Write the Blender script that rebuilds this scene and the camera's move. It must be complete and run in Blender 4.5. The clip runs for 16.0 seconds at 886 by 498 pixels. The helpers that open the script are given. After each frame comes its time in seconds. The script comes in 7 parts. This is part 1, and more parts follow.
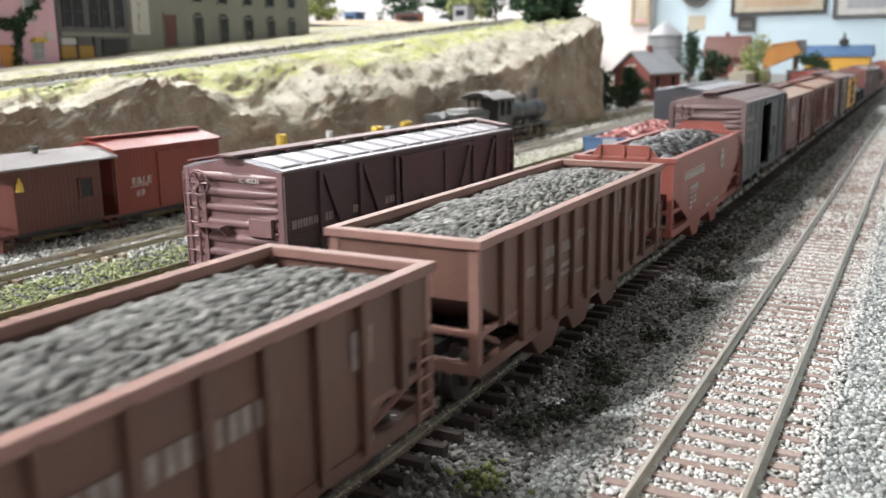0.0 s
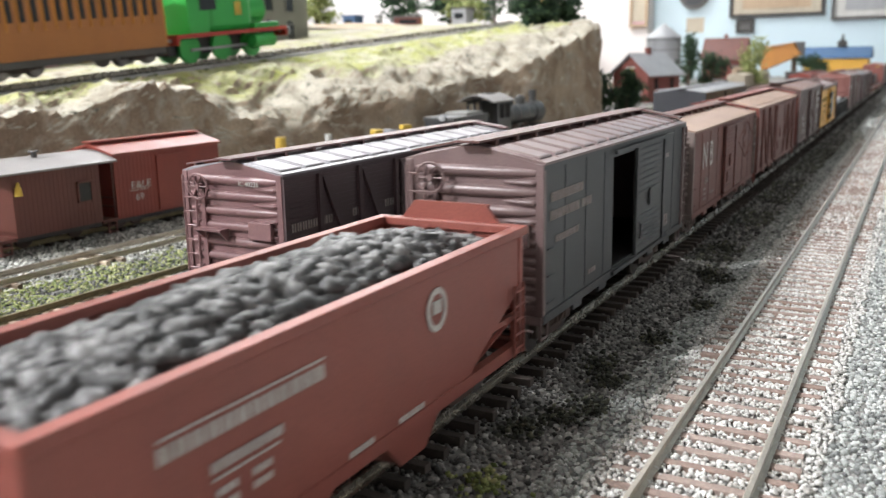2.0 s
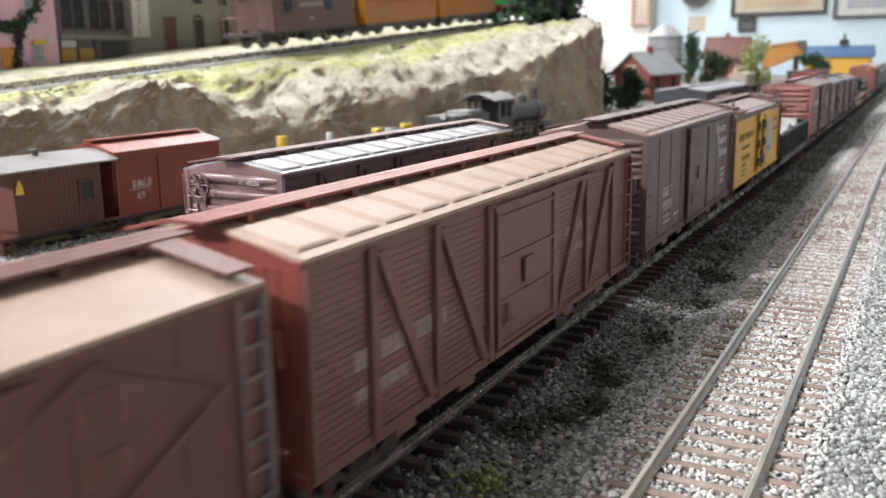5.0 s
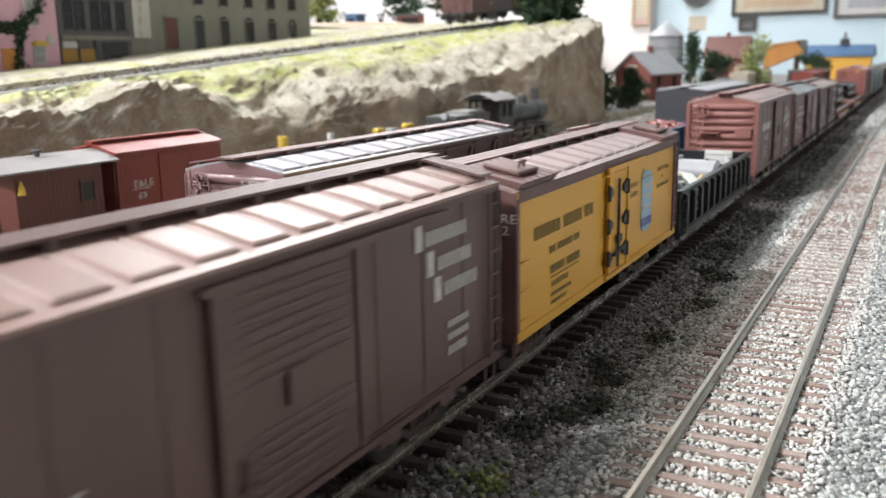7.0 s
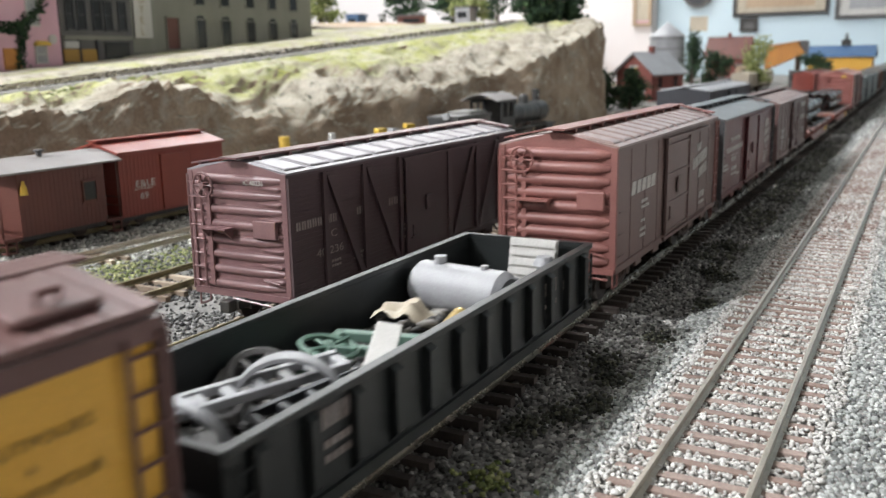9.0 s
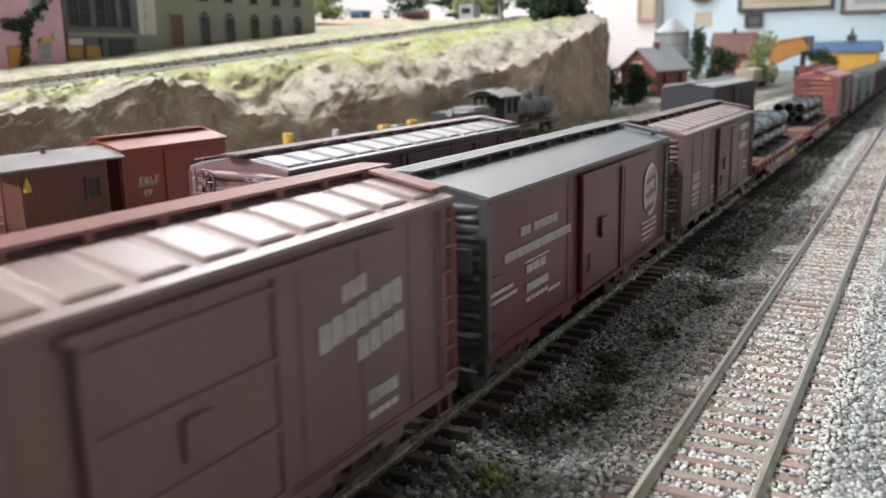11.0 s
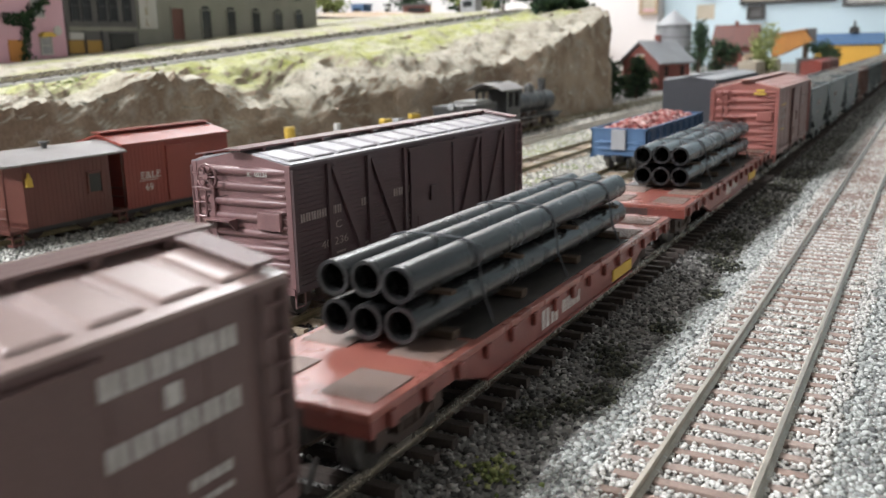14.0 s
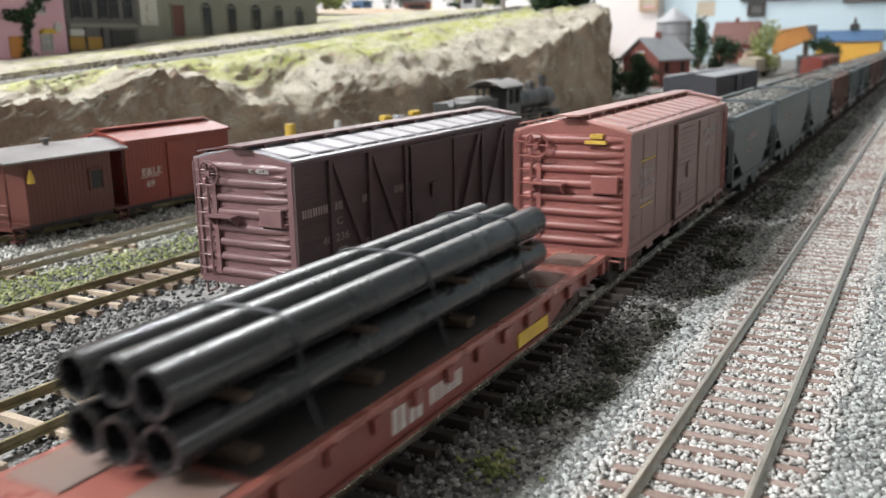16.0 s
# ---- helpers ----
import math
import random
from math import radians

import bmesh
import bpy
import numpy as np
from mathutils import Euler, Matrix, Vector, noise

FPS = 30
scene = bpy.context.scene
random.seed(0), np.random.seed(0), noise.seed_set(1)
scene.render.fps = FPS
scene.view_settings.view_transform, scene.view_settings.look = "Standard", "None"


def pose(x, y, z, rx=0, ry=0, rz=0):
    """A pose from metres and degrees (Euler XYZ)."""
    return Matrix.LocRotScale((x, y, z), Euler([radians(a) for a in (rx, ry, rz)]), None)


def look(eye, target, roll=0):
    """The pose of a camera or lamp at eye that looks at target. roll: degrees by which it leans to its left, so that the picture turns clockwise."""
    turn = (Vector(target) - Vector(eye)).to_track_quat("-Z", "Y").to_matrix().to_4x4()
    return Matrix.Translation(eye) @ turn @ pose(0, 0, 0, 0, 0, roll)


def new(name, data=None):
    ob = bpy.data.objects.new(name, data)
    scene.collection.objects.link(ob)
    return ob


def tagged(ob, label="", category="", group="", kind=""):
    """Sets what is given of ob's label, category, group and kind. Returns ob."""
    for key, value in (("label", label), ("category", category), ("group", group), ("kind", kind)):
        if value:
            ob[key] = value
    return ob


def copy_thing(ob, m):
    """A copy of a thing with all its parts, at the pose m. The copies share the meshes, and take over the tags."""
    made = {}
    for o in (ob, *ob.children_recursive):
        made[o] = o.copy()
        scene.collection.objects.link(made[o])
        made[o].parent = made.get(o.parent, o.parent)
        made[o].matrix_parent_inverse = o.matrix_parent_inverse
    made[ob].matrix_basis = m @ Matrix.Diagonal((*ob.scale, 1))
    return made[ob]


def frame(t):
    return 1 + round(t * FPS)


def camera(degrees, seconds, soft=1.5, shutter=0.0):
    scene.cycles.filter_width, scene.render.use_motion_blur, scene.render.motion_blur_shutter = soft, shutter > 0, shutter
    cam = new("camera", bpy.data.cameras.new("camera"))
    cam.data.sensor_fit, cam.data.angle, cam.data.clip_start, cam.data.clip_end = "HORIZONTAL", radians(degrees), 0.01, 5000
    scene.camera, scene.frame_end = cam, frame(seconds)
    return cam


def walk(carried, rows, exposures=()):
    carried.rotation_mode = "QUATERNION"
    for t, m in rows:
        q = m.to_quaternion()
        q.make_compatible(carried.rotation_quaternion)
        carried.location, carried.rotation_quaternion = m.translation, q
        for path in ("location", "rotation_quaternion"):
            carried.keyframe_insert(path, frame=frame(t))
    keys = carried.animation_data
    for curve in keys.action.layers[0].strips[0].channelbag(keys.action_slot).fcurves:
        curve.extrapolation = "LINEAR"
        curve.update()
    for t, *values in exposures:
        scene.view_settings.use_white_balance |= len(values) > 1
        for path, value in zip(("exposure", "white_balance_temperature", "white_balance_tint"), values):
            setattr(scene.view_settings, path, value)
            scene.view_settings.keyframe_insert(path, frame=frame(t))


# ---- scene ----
# A model railway yard, 1:87, seen from a hand's height: a goods train passes on the main line.
cam = camera(53.33, 16.0, 1.25, 0.38)
walk(cam, [
    (0.0, look((0.0865, 0.0010, 0.0712), (-0.3788, 0.8602, -0.1417), -0.762)),
    (0.5, look((0.0863, 0.0011, 0.0712), (-0.3790, 0.8603, -0.1415), -0.793)),
    (1.0, look((0.0864, 0.0009, 0.0713), (-0.3788, 0.8602, -0.1410), -0.867)),
    (1.5, look((0.0863, 0.0012, 0.0711), (-0.3786, 0.8611, -0.1397), -0.959)),
    (2.0, look((0.0863, 0.0012, 0.0711), (-0.3787, 0.8613, -0.1386), -0.957)),
    (2.5, look((0.0863, 0.0014, 0.0712), (-0.3796, 0.8606, -0.1393), -0.957)),
    (3.0, look((0.0862, 0.0011, 0.0712), (-0.3789, 0.8610, -0.1395), -0.902)),
    (3.5, look((0.0865, 0.0011, 0.0713), (-0.3795, 0.8604, -0.1393), -0.886)),
    (4.0, look((0.0863, 0.0013, 0.0712), (-0.3795, 0.8607, -0.1397), -0.876)),
    (6.5, look((0.0864, 0.0012, 0.0713), (-0.3805, 0.8599, -0.1401), -1.002)),
    (7.0, look((0.0863, 0.0010, 0.0712), (-0.3808, 0.8596, -0.1400), -1.036)),
    (7.5, look((0.0865, 0.0012, 0.0711), (-0.3816, 0.8594, -0.1399), -1.050)),
    (8.0, look((0.0864, 0.0012, 0.0711), (-0.3821, 0.8592, -0.1402), -1.080)),
    (9.0, look((0.0865, 0.0005, 0.0712), (-0.3815, 0.8584, -0.1396), -0.985)),
    (11.5, look((0.0863, 0.0016, 0.0711), (-0.3867, 0.8559, -0.1452), -1.151)),
    (12.0, look((0.0863, 0.0018, 0.0712), (-0.3872, 0.8553, -0.1465), -1.194)),
    (12.5, look((0.0863, 0.0018, 0.0711), (-0.3873, 0.8550, -0.1474), -1.230)),
    (13.0, look((0.0863, 0.0018, 0.0712), (-0.3869, 0.8549, -0.1484), -1.207)),
    (13.5, look((0.0863, 0.0015, 0.0712), (-0.3869, 0.8543, -0.1497), -1.184)),
    (14.0, look((0.0864, 0.0014, 0.0713), (-0.3869, 0.8539, -0.1505), -1.245)),
    (14.5, look((0.0863, 0.0017, 0.0712), (-0.3876, 0.8536, -0.1516), -1.303)),
    (15.0, look((0.0864, 0.0014, 0.0713), (-0.3870, 0.8536, -0.1526), -1.315)),
    (15.5, look((0.0866, 0.0004, 0.0715), (-0.3856, 0.8526, -0.1534), -1.260)),
    (16.0, look((0.0867, 0.0004, 0.0715), (-0.3863, 0.8522, -0.1539), -1.209)),
], [(0, 0.38), (4.0, 0.42), (7.9, 0.34), (8.5, 0.15), (16, 0.15)])
cam.data.dof.use_dof, cam.data.dof.focus_distance, cam.data.dof.aperture_fstop = True, 0.20, 36.0

# ---- light: ceiling spots over the left of the layout, soft room light, added side fill ----
world = bpy.data.worlds.new("room_light")
scene.world = world
world.use_nodes = True
world.node_tree.nodes["Background"].inputs[0].default_value = (0.9, 0.95, 1.0, 1)
world.node_tree.nodes["Background"].inputs[1].default_value = 0.05


def bulb(x, y, z, watts, radius, colour=(0.95, 0.97, 1.01)):
    lamp = bpy.data.lights.new("ceiling_bulb", "POINT")
    lamp.energy, lamp.shadow_soft_size, lamp.color = watts, radius, colour
    new("ceiling_bulb", lamp).location = (x, y, z)


def tube(x, y, z, sx, sy, watts):
    lamp = bpy.data.lights.new("ceiling_tube", "AREA")
    lamp.shape, lamp.size, lamp.size_y, lamp.energy, lamp.color = "RECTANGLE", sx, sy, watts, (0.95, 0.98, 1.0)
    new("ceiling_tube", lamp).location = (x, y, z)


# added fill light at the unseen east wall, to brighten the wagon sides
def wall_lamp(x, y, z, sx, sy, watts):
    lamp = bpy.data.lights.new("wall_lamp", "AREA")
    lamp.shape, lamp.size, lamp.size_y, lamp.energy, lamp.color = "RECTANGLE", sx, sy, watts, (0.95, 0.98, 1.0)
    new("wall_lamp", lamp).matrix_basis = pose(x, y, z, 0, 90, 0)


bulb(-1.05, -1.33, 1.50, 170, 0.045)
bulb(-1.35, 0.00, 1.68, 85, 0.05)
bulb(-0.95, 1.6, 1.52, 26, 0.05)
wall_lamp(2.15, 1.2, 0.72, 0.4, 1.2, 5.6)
tube(-1.7, 2.7, 1.72, 1.5, 0.6, 45)


# ---- materials ----
def mat(name, colour, rough=0.6, metal=0.0, vary=0.25, size=350.0, bump=0.15, second=None, amount=0.35, grain=2500.0, spec=0.5, coord="Object", streak=0.0):
    """A procedural surface: a base colour, broad stains of a second colour, fine grain and relief."""
    m = bpy.data.materials.new(name)
    m.use_nodes = True
    nt = m.node_tree
    n, l = nt.nodes, nt.links
    b = n["Principled BSDF"]
    b.inputs["Metallic"].default_value = metal
    b.inputs["Specular IOR Level"].default_value = spec
    tc = n.new("ShaderNodeTexCoord")
    big = n.new("ShaderNodeTexNoise")
    big.inputs["Scale"].default_value, big.inputs["Detail"].default_value, big.inputs["Roughness"].default_value = size * 0.25, 5, 0.65
    fine = n.new("ShaderNodeTexNoise")
    fine.inputs["Scale"].default_value, fine.inputs["Detail"].default_value = grain, 3
    stretch = n.new("ShaderNodeMapping")
    stretch.inputs["Scale"].default_value = (1, 1, 1 - 0.78 * streak)
    l.new(tc.outputs[coord], stretch.inputs["Vector"])
    l.new(stretch.outputs[0], big.inputs["Vector"])
    l.new(tc.outputs[coord], fine.inputs["Vector"])
    second = second or tuple(c * (1 - vary) for c in colour)
    ramp = n.new("ShaderNodeValToRGB")
    ramp.color_ramp.elements[0].position, ramp.color_ramp.elements[1].position = 0.5 - amount * 0.5, 0.5 + amount * 0.7
    ramp.color_ramp.elements[0].color, ramp.color_ramp.elements[1].color = (*second, 1), (*colour, 1)
    l.new(big.outputs[0], ramp.inputs[0])
    mix = n.new("ShaderNodeMix")
    mix.data_type, mix.blend_type = "RGBA", "MULTIPLY"
    mix.inputs["Factor"].default_value = vary
    l.new(ramp.outputs[0], mix.inputs["A"])
    grey = n.new("ShaderNodeValToRGB")
    grey.color_ramp.elements[0].position, grey.color_ramp.elements[1].position = 0.3, 0.65
    grey.color_ramp.elements[0].color = (0.35, 0.35, 0.35, 1)
    l.new(fine.outputs[0], grey.inputs[0])
    l.new(grey.outputs[0], mix.inputs["B"])
    l.new(mix.outputs["Result"], b.inputs["Base Color"])
    rr = n.new("ShaderNodeMapRange")
    rr.inputs["To Min"].default_value, rr.inputs["To Max"].default_value = max(0.05, rough - 0.1), min(1, rough + 0.12)
    l.new(big.outputs[0], rr.inputs["Value"])
    l.new(rr.outputs[0], b.inputs["Roughness"])
    if bump:
        bp = n.new("ShaderNodeBump")
        bp.inputs["Strength"].default_value, bp.inputs["Distance"].default_value = bump, 0.0003
        l.new(fine.outputs[0], bp.inputs["Height"])
        l.new(bp.outputs[0], b.inputs["Normal"])
    return m


def grain_mat(name, stops, rough=0.85, spec=0.3):
    """Loose grains: every grain takes its own colour from the stops."""
    m = mat(name, (0.5, 0.5, 0.5), rough, vary=0.3, size=900, bump=0.3, spec=spec)
    nt = m.node_tree
    geo, ramp = nt.nodes.new("ShaderNodeNewGeometry"), nt.nodes.new("ShaderNodeValToRGB")
    els = ramp.color_ramp.elements
    for k, (at, c) in enumerate(stops):
        e = els[k] if k < 2 else els.new(at)
        e.position, e.color = at, (*c, 1)
    nt.links.new(geo.outputs["Random Per Island"], ramp.inputs[0])
    mix = [n for n in nt.nodes if n.type == "MIX"][0]
    nt.links.new(ramp.outputs[0], mix.inputs["A"])
    return m


def piece_mat(name, a, b2, rough=0.8, grain=1500.0, bump=0.3):
    """Pieces that differ one from another by Object Info's Random."""
    m = mat(name, a, rough, vary=0.35, size=500, bump=bump, grain=grain)
    nt = m.node_tree
    info, mx = nt.nodes.new("ShaderNodeObjectInfo"), nt.nodes.new("ShaderNodeMix")
    mx.data_type = "RGBA"
    mx.inputs["A"].default_value, mx.inputs["B"].default_value = (*a, 1), (*b2, 1)
    nt.links.new(info.outputs["Random"], mx.inputs["Factor"])
    mix = [n for n in nt.nodes if n.type == "MIX" and n.blend_type == "MULTIPLY"][0]
    nt.links.new(mx.outputs["Result"], mix.inputs["A"])
    return m


M = {}
M["ballast"] = grain_mat("ballast_grain", [(0.0, (0.12, 0.12, 0.12)), (1.0, (0.56, 0.57, 0.545)), (0.2, (0.24, 0.25, 0.24)), (0.55, (0.40, 0.415, 0.395))])
M["ballast_warm"] = grain_mat("warm_ballast_grain", [(0.0, (0.26, 0.24, 0.22)), (1.0, (0.68, 0.67, 0.64)), (0.2, (0.42, 0.40, 0.37)), (0.5, (0.55, 0.535, 0.505))])
M["ballast_dark"] = grain_mat("dark_ballast_grain", [(0.0, (0.04, 0.038, 0.036)), (1.0, (0.50, 0.485, 0.46)), (0.35, (0.13, 0.125, 0.12)), (0.75, (0.28, 0.27, 0.255))])
M["yard_stone"] = grain_mat("yard_ballast_grain", [(0.0, (0.15, 0.15, 0.14)), (1.0, (0.76, 0.75, 0.70)), (0.5, (0.44, 0.44, 0.40))])
M["yard_pale"] = grain_mat("pale_yard_grain", [(0.0, (0.20, 0.19, 0.17)), (1.0, (0.78, 0.75, 0.68)), (0.5, (0.52, 0.50, 0.44))])
M["cinder"] = grain_mat("cinder_grain", [(0.0, (0.03, 0.03, 0.03)), (1.0, (0.36, 0.35, 0.34)), (0.6, (0.12, 0.118, 0.115))])
M["scrap_iron"] = grain_mat("scrap_iron_piece", [(0.0, (0.02, 0.02, 0.02)), (1.0, (0.42, 0.40, 0.37)), (0.5, (0.08, 0.075, 0.07))], 0.55, 0.5)
M["coal"] = grain_mat("coal_grain", [(0.0, (0.055, 0.053, 0.047)), (1.0, (0.30, 0.29, 0.26)), (0.6, (0.13, 0.126, 0.112))], 0.5, 0.5)
M["coal_black"] = grain_mat("black_coal_lump", [(0.0, (0.014, 0.014, 0.014)), (1.0, (0.22, 0.216, 0.21)), (0.6, (0.052, 0.051, 0.05))], 0.42, 0.5)
M["turf"] = grain_mat("turf_fibre", [(0.0, (0.10, 0.13, 0.04)), (1.0, (0.44, 0.44, 0.22)), (0.5, (0.25, 0.29, 0.10))])
M["weed"] = grain_mat("weed_fibre", [(0.0, (0.035, 0.036, 0.032)), (1.0, (0.17, 0.17, 0.12)), (0.6, (0.08, 0.082, 0.062))])
M["rubble"] = grain_mat("rubble_grain", [(0.0, (0.12, 0.03, 0.03)), (1.0, (0.65, 0.45, 0.42)), (0.5, (0.36, 0.10, 0.09))])
M["leaf_dark"] = grain_mat("dark_leaf", [(0.0, (0.012, 0.03, 0.016)), (1.0, (0.07, 0.12, 0.05)), (0.6, (0.03, 0.06, 0.03))])
M["leaf"] = grain_mat("pale_leaf", [(0.0, (0.14, 0.18, 0.05)), (1.0, (0.50, 0.52, 0.24)), (0.6, (0.30, 0.34, 0.12))])
M["soil"] = mat("soil", (0.34, 0.33, 0.31), 0.95, vary=0.5, size=300, second=(0.18, 0.175, 0.165), bump=0.6, grain=900)
M["rail"] = mat("rail_steel", (0.60, 0.56, 0.49), 0.26, 0.85, 0.25, 600, 0.1, second=(0.42, 0.37, 0.31))
M["rail_tan"] = mat("tan_weathered_rail", (0.60, 0.545, 0.46), 0.32, 0.70, 0.25, 600, 0.06, second=(0.40, 0.35, 0.285))
M["rail_old"] = mat("tarnished_rail", (0.40, 0.34, 0.20), 0.5, 0.45, 0.4, 600, 0.1, second=(0.20, 0.17, 0.09))
M["tie"] = piece_mat("brown_tie", (0.23, 0.155, 0.125), (0.32, 0.245, 0.21))
M["tie_dark"] = piece_mat("dark_tie", (0.045, 0.035, 0.03), (0.09, 0.07, 0.06))
M["tie_pale"] = piece_mat("weathered_tie", (0.16, 0.11, 0.075), (0.55, 0.45, 0.34))
M["black"] = mat("black_plastic", (0.022, 0.022, 0.023), 0.5, vary=0.3, second=(0.05, 0.045, 0.04))
M["truck"] = mat("grimy_truck", (0.045, 0.035, 0.03), 0.65, vary=0.4, second=(0.10, 0.06, 0.045))
M["wheel"] = mat("wheel_steel", (0.35, 0.34, 0.33), 0.3, 0.85, 0.2, second=(0.12, 0.10, 0.09))
M["white"] = mat("lettering_white", (0.74, 0.73, 0.70), 0.7, vary=0.3, size=1500, second=(0.5, 0.47, 0.44))
M["faded"] = mat("faded_lettering", (0.46, 0.42, 0.40), 0.7, vary=0.4, size=1800, second=(0.28, 0.22, 0.2))
M["ink"] = mat("lettering_black", (0.20, 0.14, 0.04), 0.7, second=(0.30, 0.20, 0.05))
M["yellow_ink"] = mat("lettering_yellow", (0.75, 0.50, 0.08), 0.6)


def paint(key, colour, dirt, rough=0.48, amount=0.5, vary=0.3):
    M[key] = mat(key + "_paint", colour, rough, vary=vary, size=220, second=dirt, amount=amount, bump=0.10, grain=3000, streak=1.0)


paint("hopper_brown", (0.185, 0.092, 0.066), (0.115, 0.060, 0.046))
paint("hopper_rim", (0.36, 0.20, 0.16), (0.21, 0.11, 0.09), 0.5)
paint("hopper_red", (0.34, 0.098, 0.074), (0.25, 0.074, 0.057), 0.40)
paint("grey_blue", (0.098, 0.104, 0.108), (0.042, 0.042, 0.044), 0.5, 0.8)
paint("grimy_pink", (0.24, 0.165, 0.16), (0.14, 0.092, 0.088), 0.34, 0.6)
paint("nb_brown", (0.205, 0.074, 0.058), (0.135, 0.058, 0.048), 0.5)
paint("nb_end", (0.34, 0.29, 0.265), (0.11, 0.07, 0.06), 0.45, 0.4)
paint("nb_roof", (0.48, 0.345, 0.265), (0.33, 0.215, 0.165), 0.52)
paint("nb_faded", (0.26, 0.125, 0.10), (0.20, 0.085, 0.068), 0.6)
paint("oxide", (0.29, 0.072, 0.052), (0.20, 0.052, 0.040), 0.45)
# oxide red for the sides, greyed by haze put into the colour
paint("dusty_oxide", (0.24, 0.105, 0.088), (0.17, 0.070, 0.058), 0.5)
paint("cp_brown", (0.150, 0.090, 0.080), (0.118, 0.070, 0.062), 0.42)
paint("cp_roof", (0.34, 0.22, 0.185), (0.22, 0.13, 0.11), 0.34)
paint("yellow", (0.84, 0.46, 0.06), (0.74, 0.40, 0.05), 0.42, 0.8)
paint("reefer_brown", (0.17, 0.085, 0.075), (0.12, 0.06, 0.055), 0.45)
paint("reefer_roof", (0.40, 0.31, 0.29), (0.27, 0.19, 0.18), 0.34)
paint("gondola_black", (0.010, 0.013, 0.013), (0.019, 0.022, 0.022), 0.40)
paint("monon_red", (0.31, 0.130, 0.112), (0.22, 0.092, 0.08), 0.45)
# the end's red, turned grey-brown to carry the shade on the sides
paint("monon_side", (0.205, 0.132, 0.120), (0.155, 0.096, 0.086), 0.45)
paint("ssw_red", (0.125, 0.023, 0.026), (0.096, 0.020, 0.023), 0.34)
paint("ssw_black", (0.060, 0.061, 0.064), (0.085, 0.085, 0.086), 0.34)
# black gloss roof, its reflected light put into a grey base colour
paint("ssw_roof", (0.17, 0.17, 0.175), (0.11, 0.11, 0.113), 0.30)
paint("ba_brown", (0.155, 0.090, 0.082), (0.118, 0.068, 0.062), 0.44)
# roof brown washed out to hold its whitish highlight
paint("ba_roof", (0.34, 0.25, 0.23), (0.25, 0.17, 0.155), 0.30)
paint("flat_red", (0.27, 0.070, 0.054), (0.17, 0.050, 0.040), 0.32)
paint("deck_grey", (0.22, 0.19, 0.175), (0.26, 0.16, 0.125), 0.36)
# flat_red again, paled so the deck's gloss sits in its colour
paint("flat_deck", (0.37, 0.125, 0.095), (0.25, 0.085, 0.068), 0.27)
paint("red_car", (0.33, 0.118, 0.10), (0.24, 0.088, 0.076), 0.36)
# roof red lightened: the pinkish sheen is part of this colour
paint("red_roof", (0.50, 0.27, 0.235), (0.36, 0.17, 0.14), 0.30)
# side version of the red, with grey-pink shade mixed in
paint("red_car_side", (0.26, 0.16, 0.145), (0.20, 0.118, 0.106), 0.5)
paint("green_hopper", (0.082, 0.100, 0.102), (0.052, 0.062, 0.063), 0.45)
# one car paint in two tones: end paled as lit, side darkened as shaded
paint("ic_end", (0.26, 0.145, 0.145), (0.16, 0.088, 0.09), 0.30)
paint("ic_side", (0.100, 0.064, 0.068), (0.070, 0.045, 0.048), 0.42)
paint("ic_roof", (0.30, 0.29, 0.31), (0.17, 0.155, 0.165), 0.30)
paint("caboose_brown", (0.165, 0.052, 0.036), (0.11, 0.038, 0.03), 0.5)
paint("caboose_roof", (0.34, 0.32, 0.31), (0.22, 0.20, 0.19), 0.5)
paint("box_red", (0.30, 0.055, 0.036), (0.21, 0.042, 0.03), 0.42)
paint("loco_black", (0.035, 0.037, 0.04), (0.08, 0.078, 0.075), 0.45)
paint("pipe_black", (0.016, 0.017, 0.018), (0.026, 0.026, 0.027), 0.25, 0.6)
paint("blue", (0.085, 0.17, 0.31), (0.055, 0.11, 0.21), 0.5)
paint("dark_grey", (0.050, 0.053, 0.062), (0.034, 0.036, 0.042), 0.5)
paint("cream", (0.60, 0.54, 0.42), (0.42, 0.36, 0.28), 0.6)
paint("orange", (0.62, 0.27, 0.06), (0.46, 0.19, 0.045), 0.6)
paint("coach_brown", (0.52, 0.205, 0.05), (0.40, 0.15, 0.04), 0.4)
paint("coach_orange", (0.78, 0.34, 0.05), (0.64, 0.27, 0.04), 0.4)
paint("loco_green", (0.045, 0.48, 0.085), (0.04, 0.36, 0.07), 0.35)
paint("signal_red", (0.50, 0.05, 0.03), (0.36, 0.04, 0.03), 0.45)
paint("silver", (0.42, 0.43, 0.44), (0.28, 0.28, 0.29), 0.45)
paint("pink", (0.74, 0.46, 0.55), (0.64, 0.38, 0.46), 0.7)
paint("mustard", (0.46, 0.27, 0.05), (0.34, 0.19, 0.04), 0.6)
paint("slate", (0.15, 0.145, 0.14), (0.10, 0.097, 0.095), 0.7)
paint("olive", (0.29, 0.285, 0.245), (0.225, 0.22, 0.185), 0.75)
paint("tan", (0.55, 0.42, 0.29), (0.40, 0.29, 0.20), 0.8)
paint("brick", (0.26, 0.085, 0.065), (0.19, 0.06, 0.05), 0.8)
paint("pale", (0.66, 0.65, 0.62), (0.50, 0.49, 0.46), 0.7)
paint("gate_green", (0.13, 0.24, 0.18), (0.09, 0.15, 0.12), 0.5)
paint("bed_grey", (0.50, 0.49, 0.46), (0.34, 0.33, 0.31), 0.8)
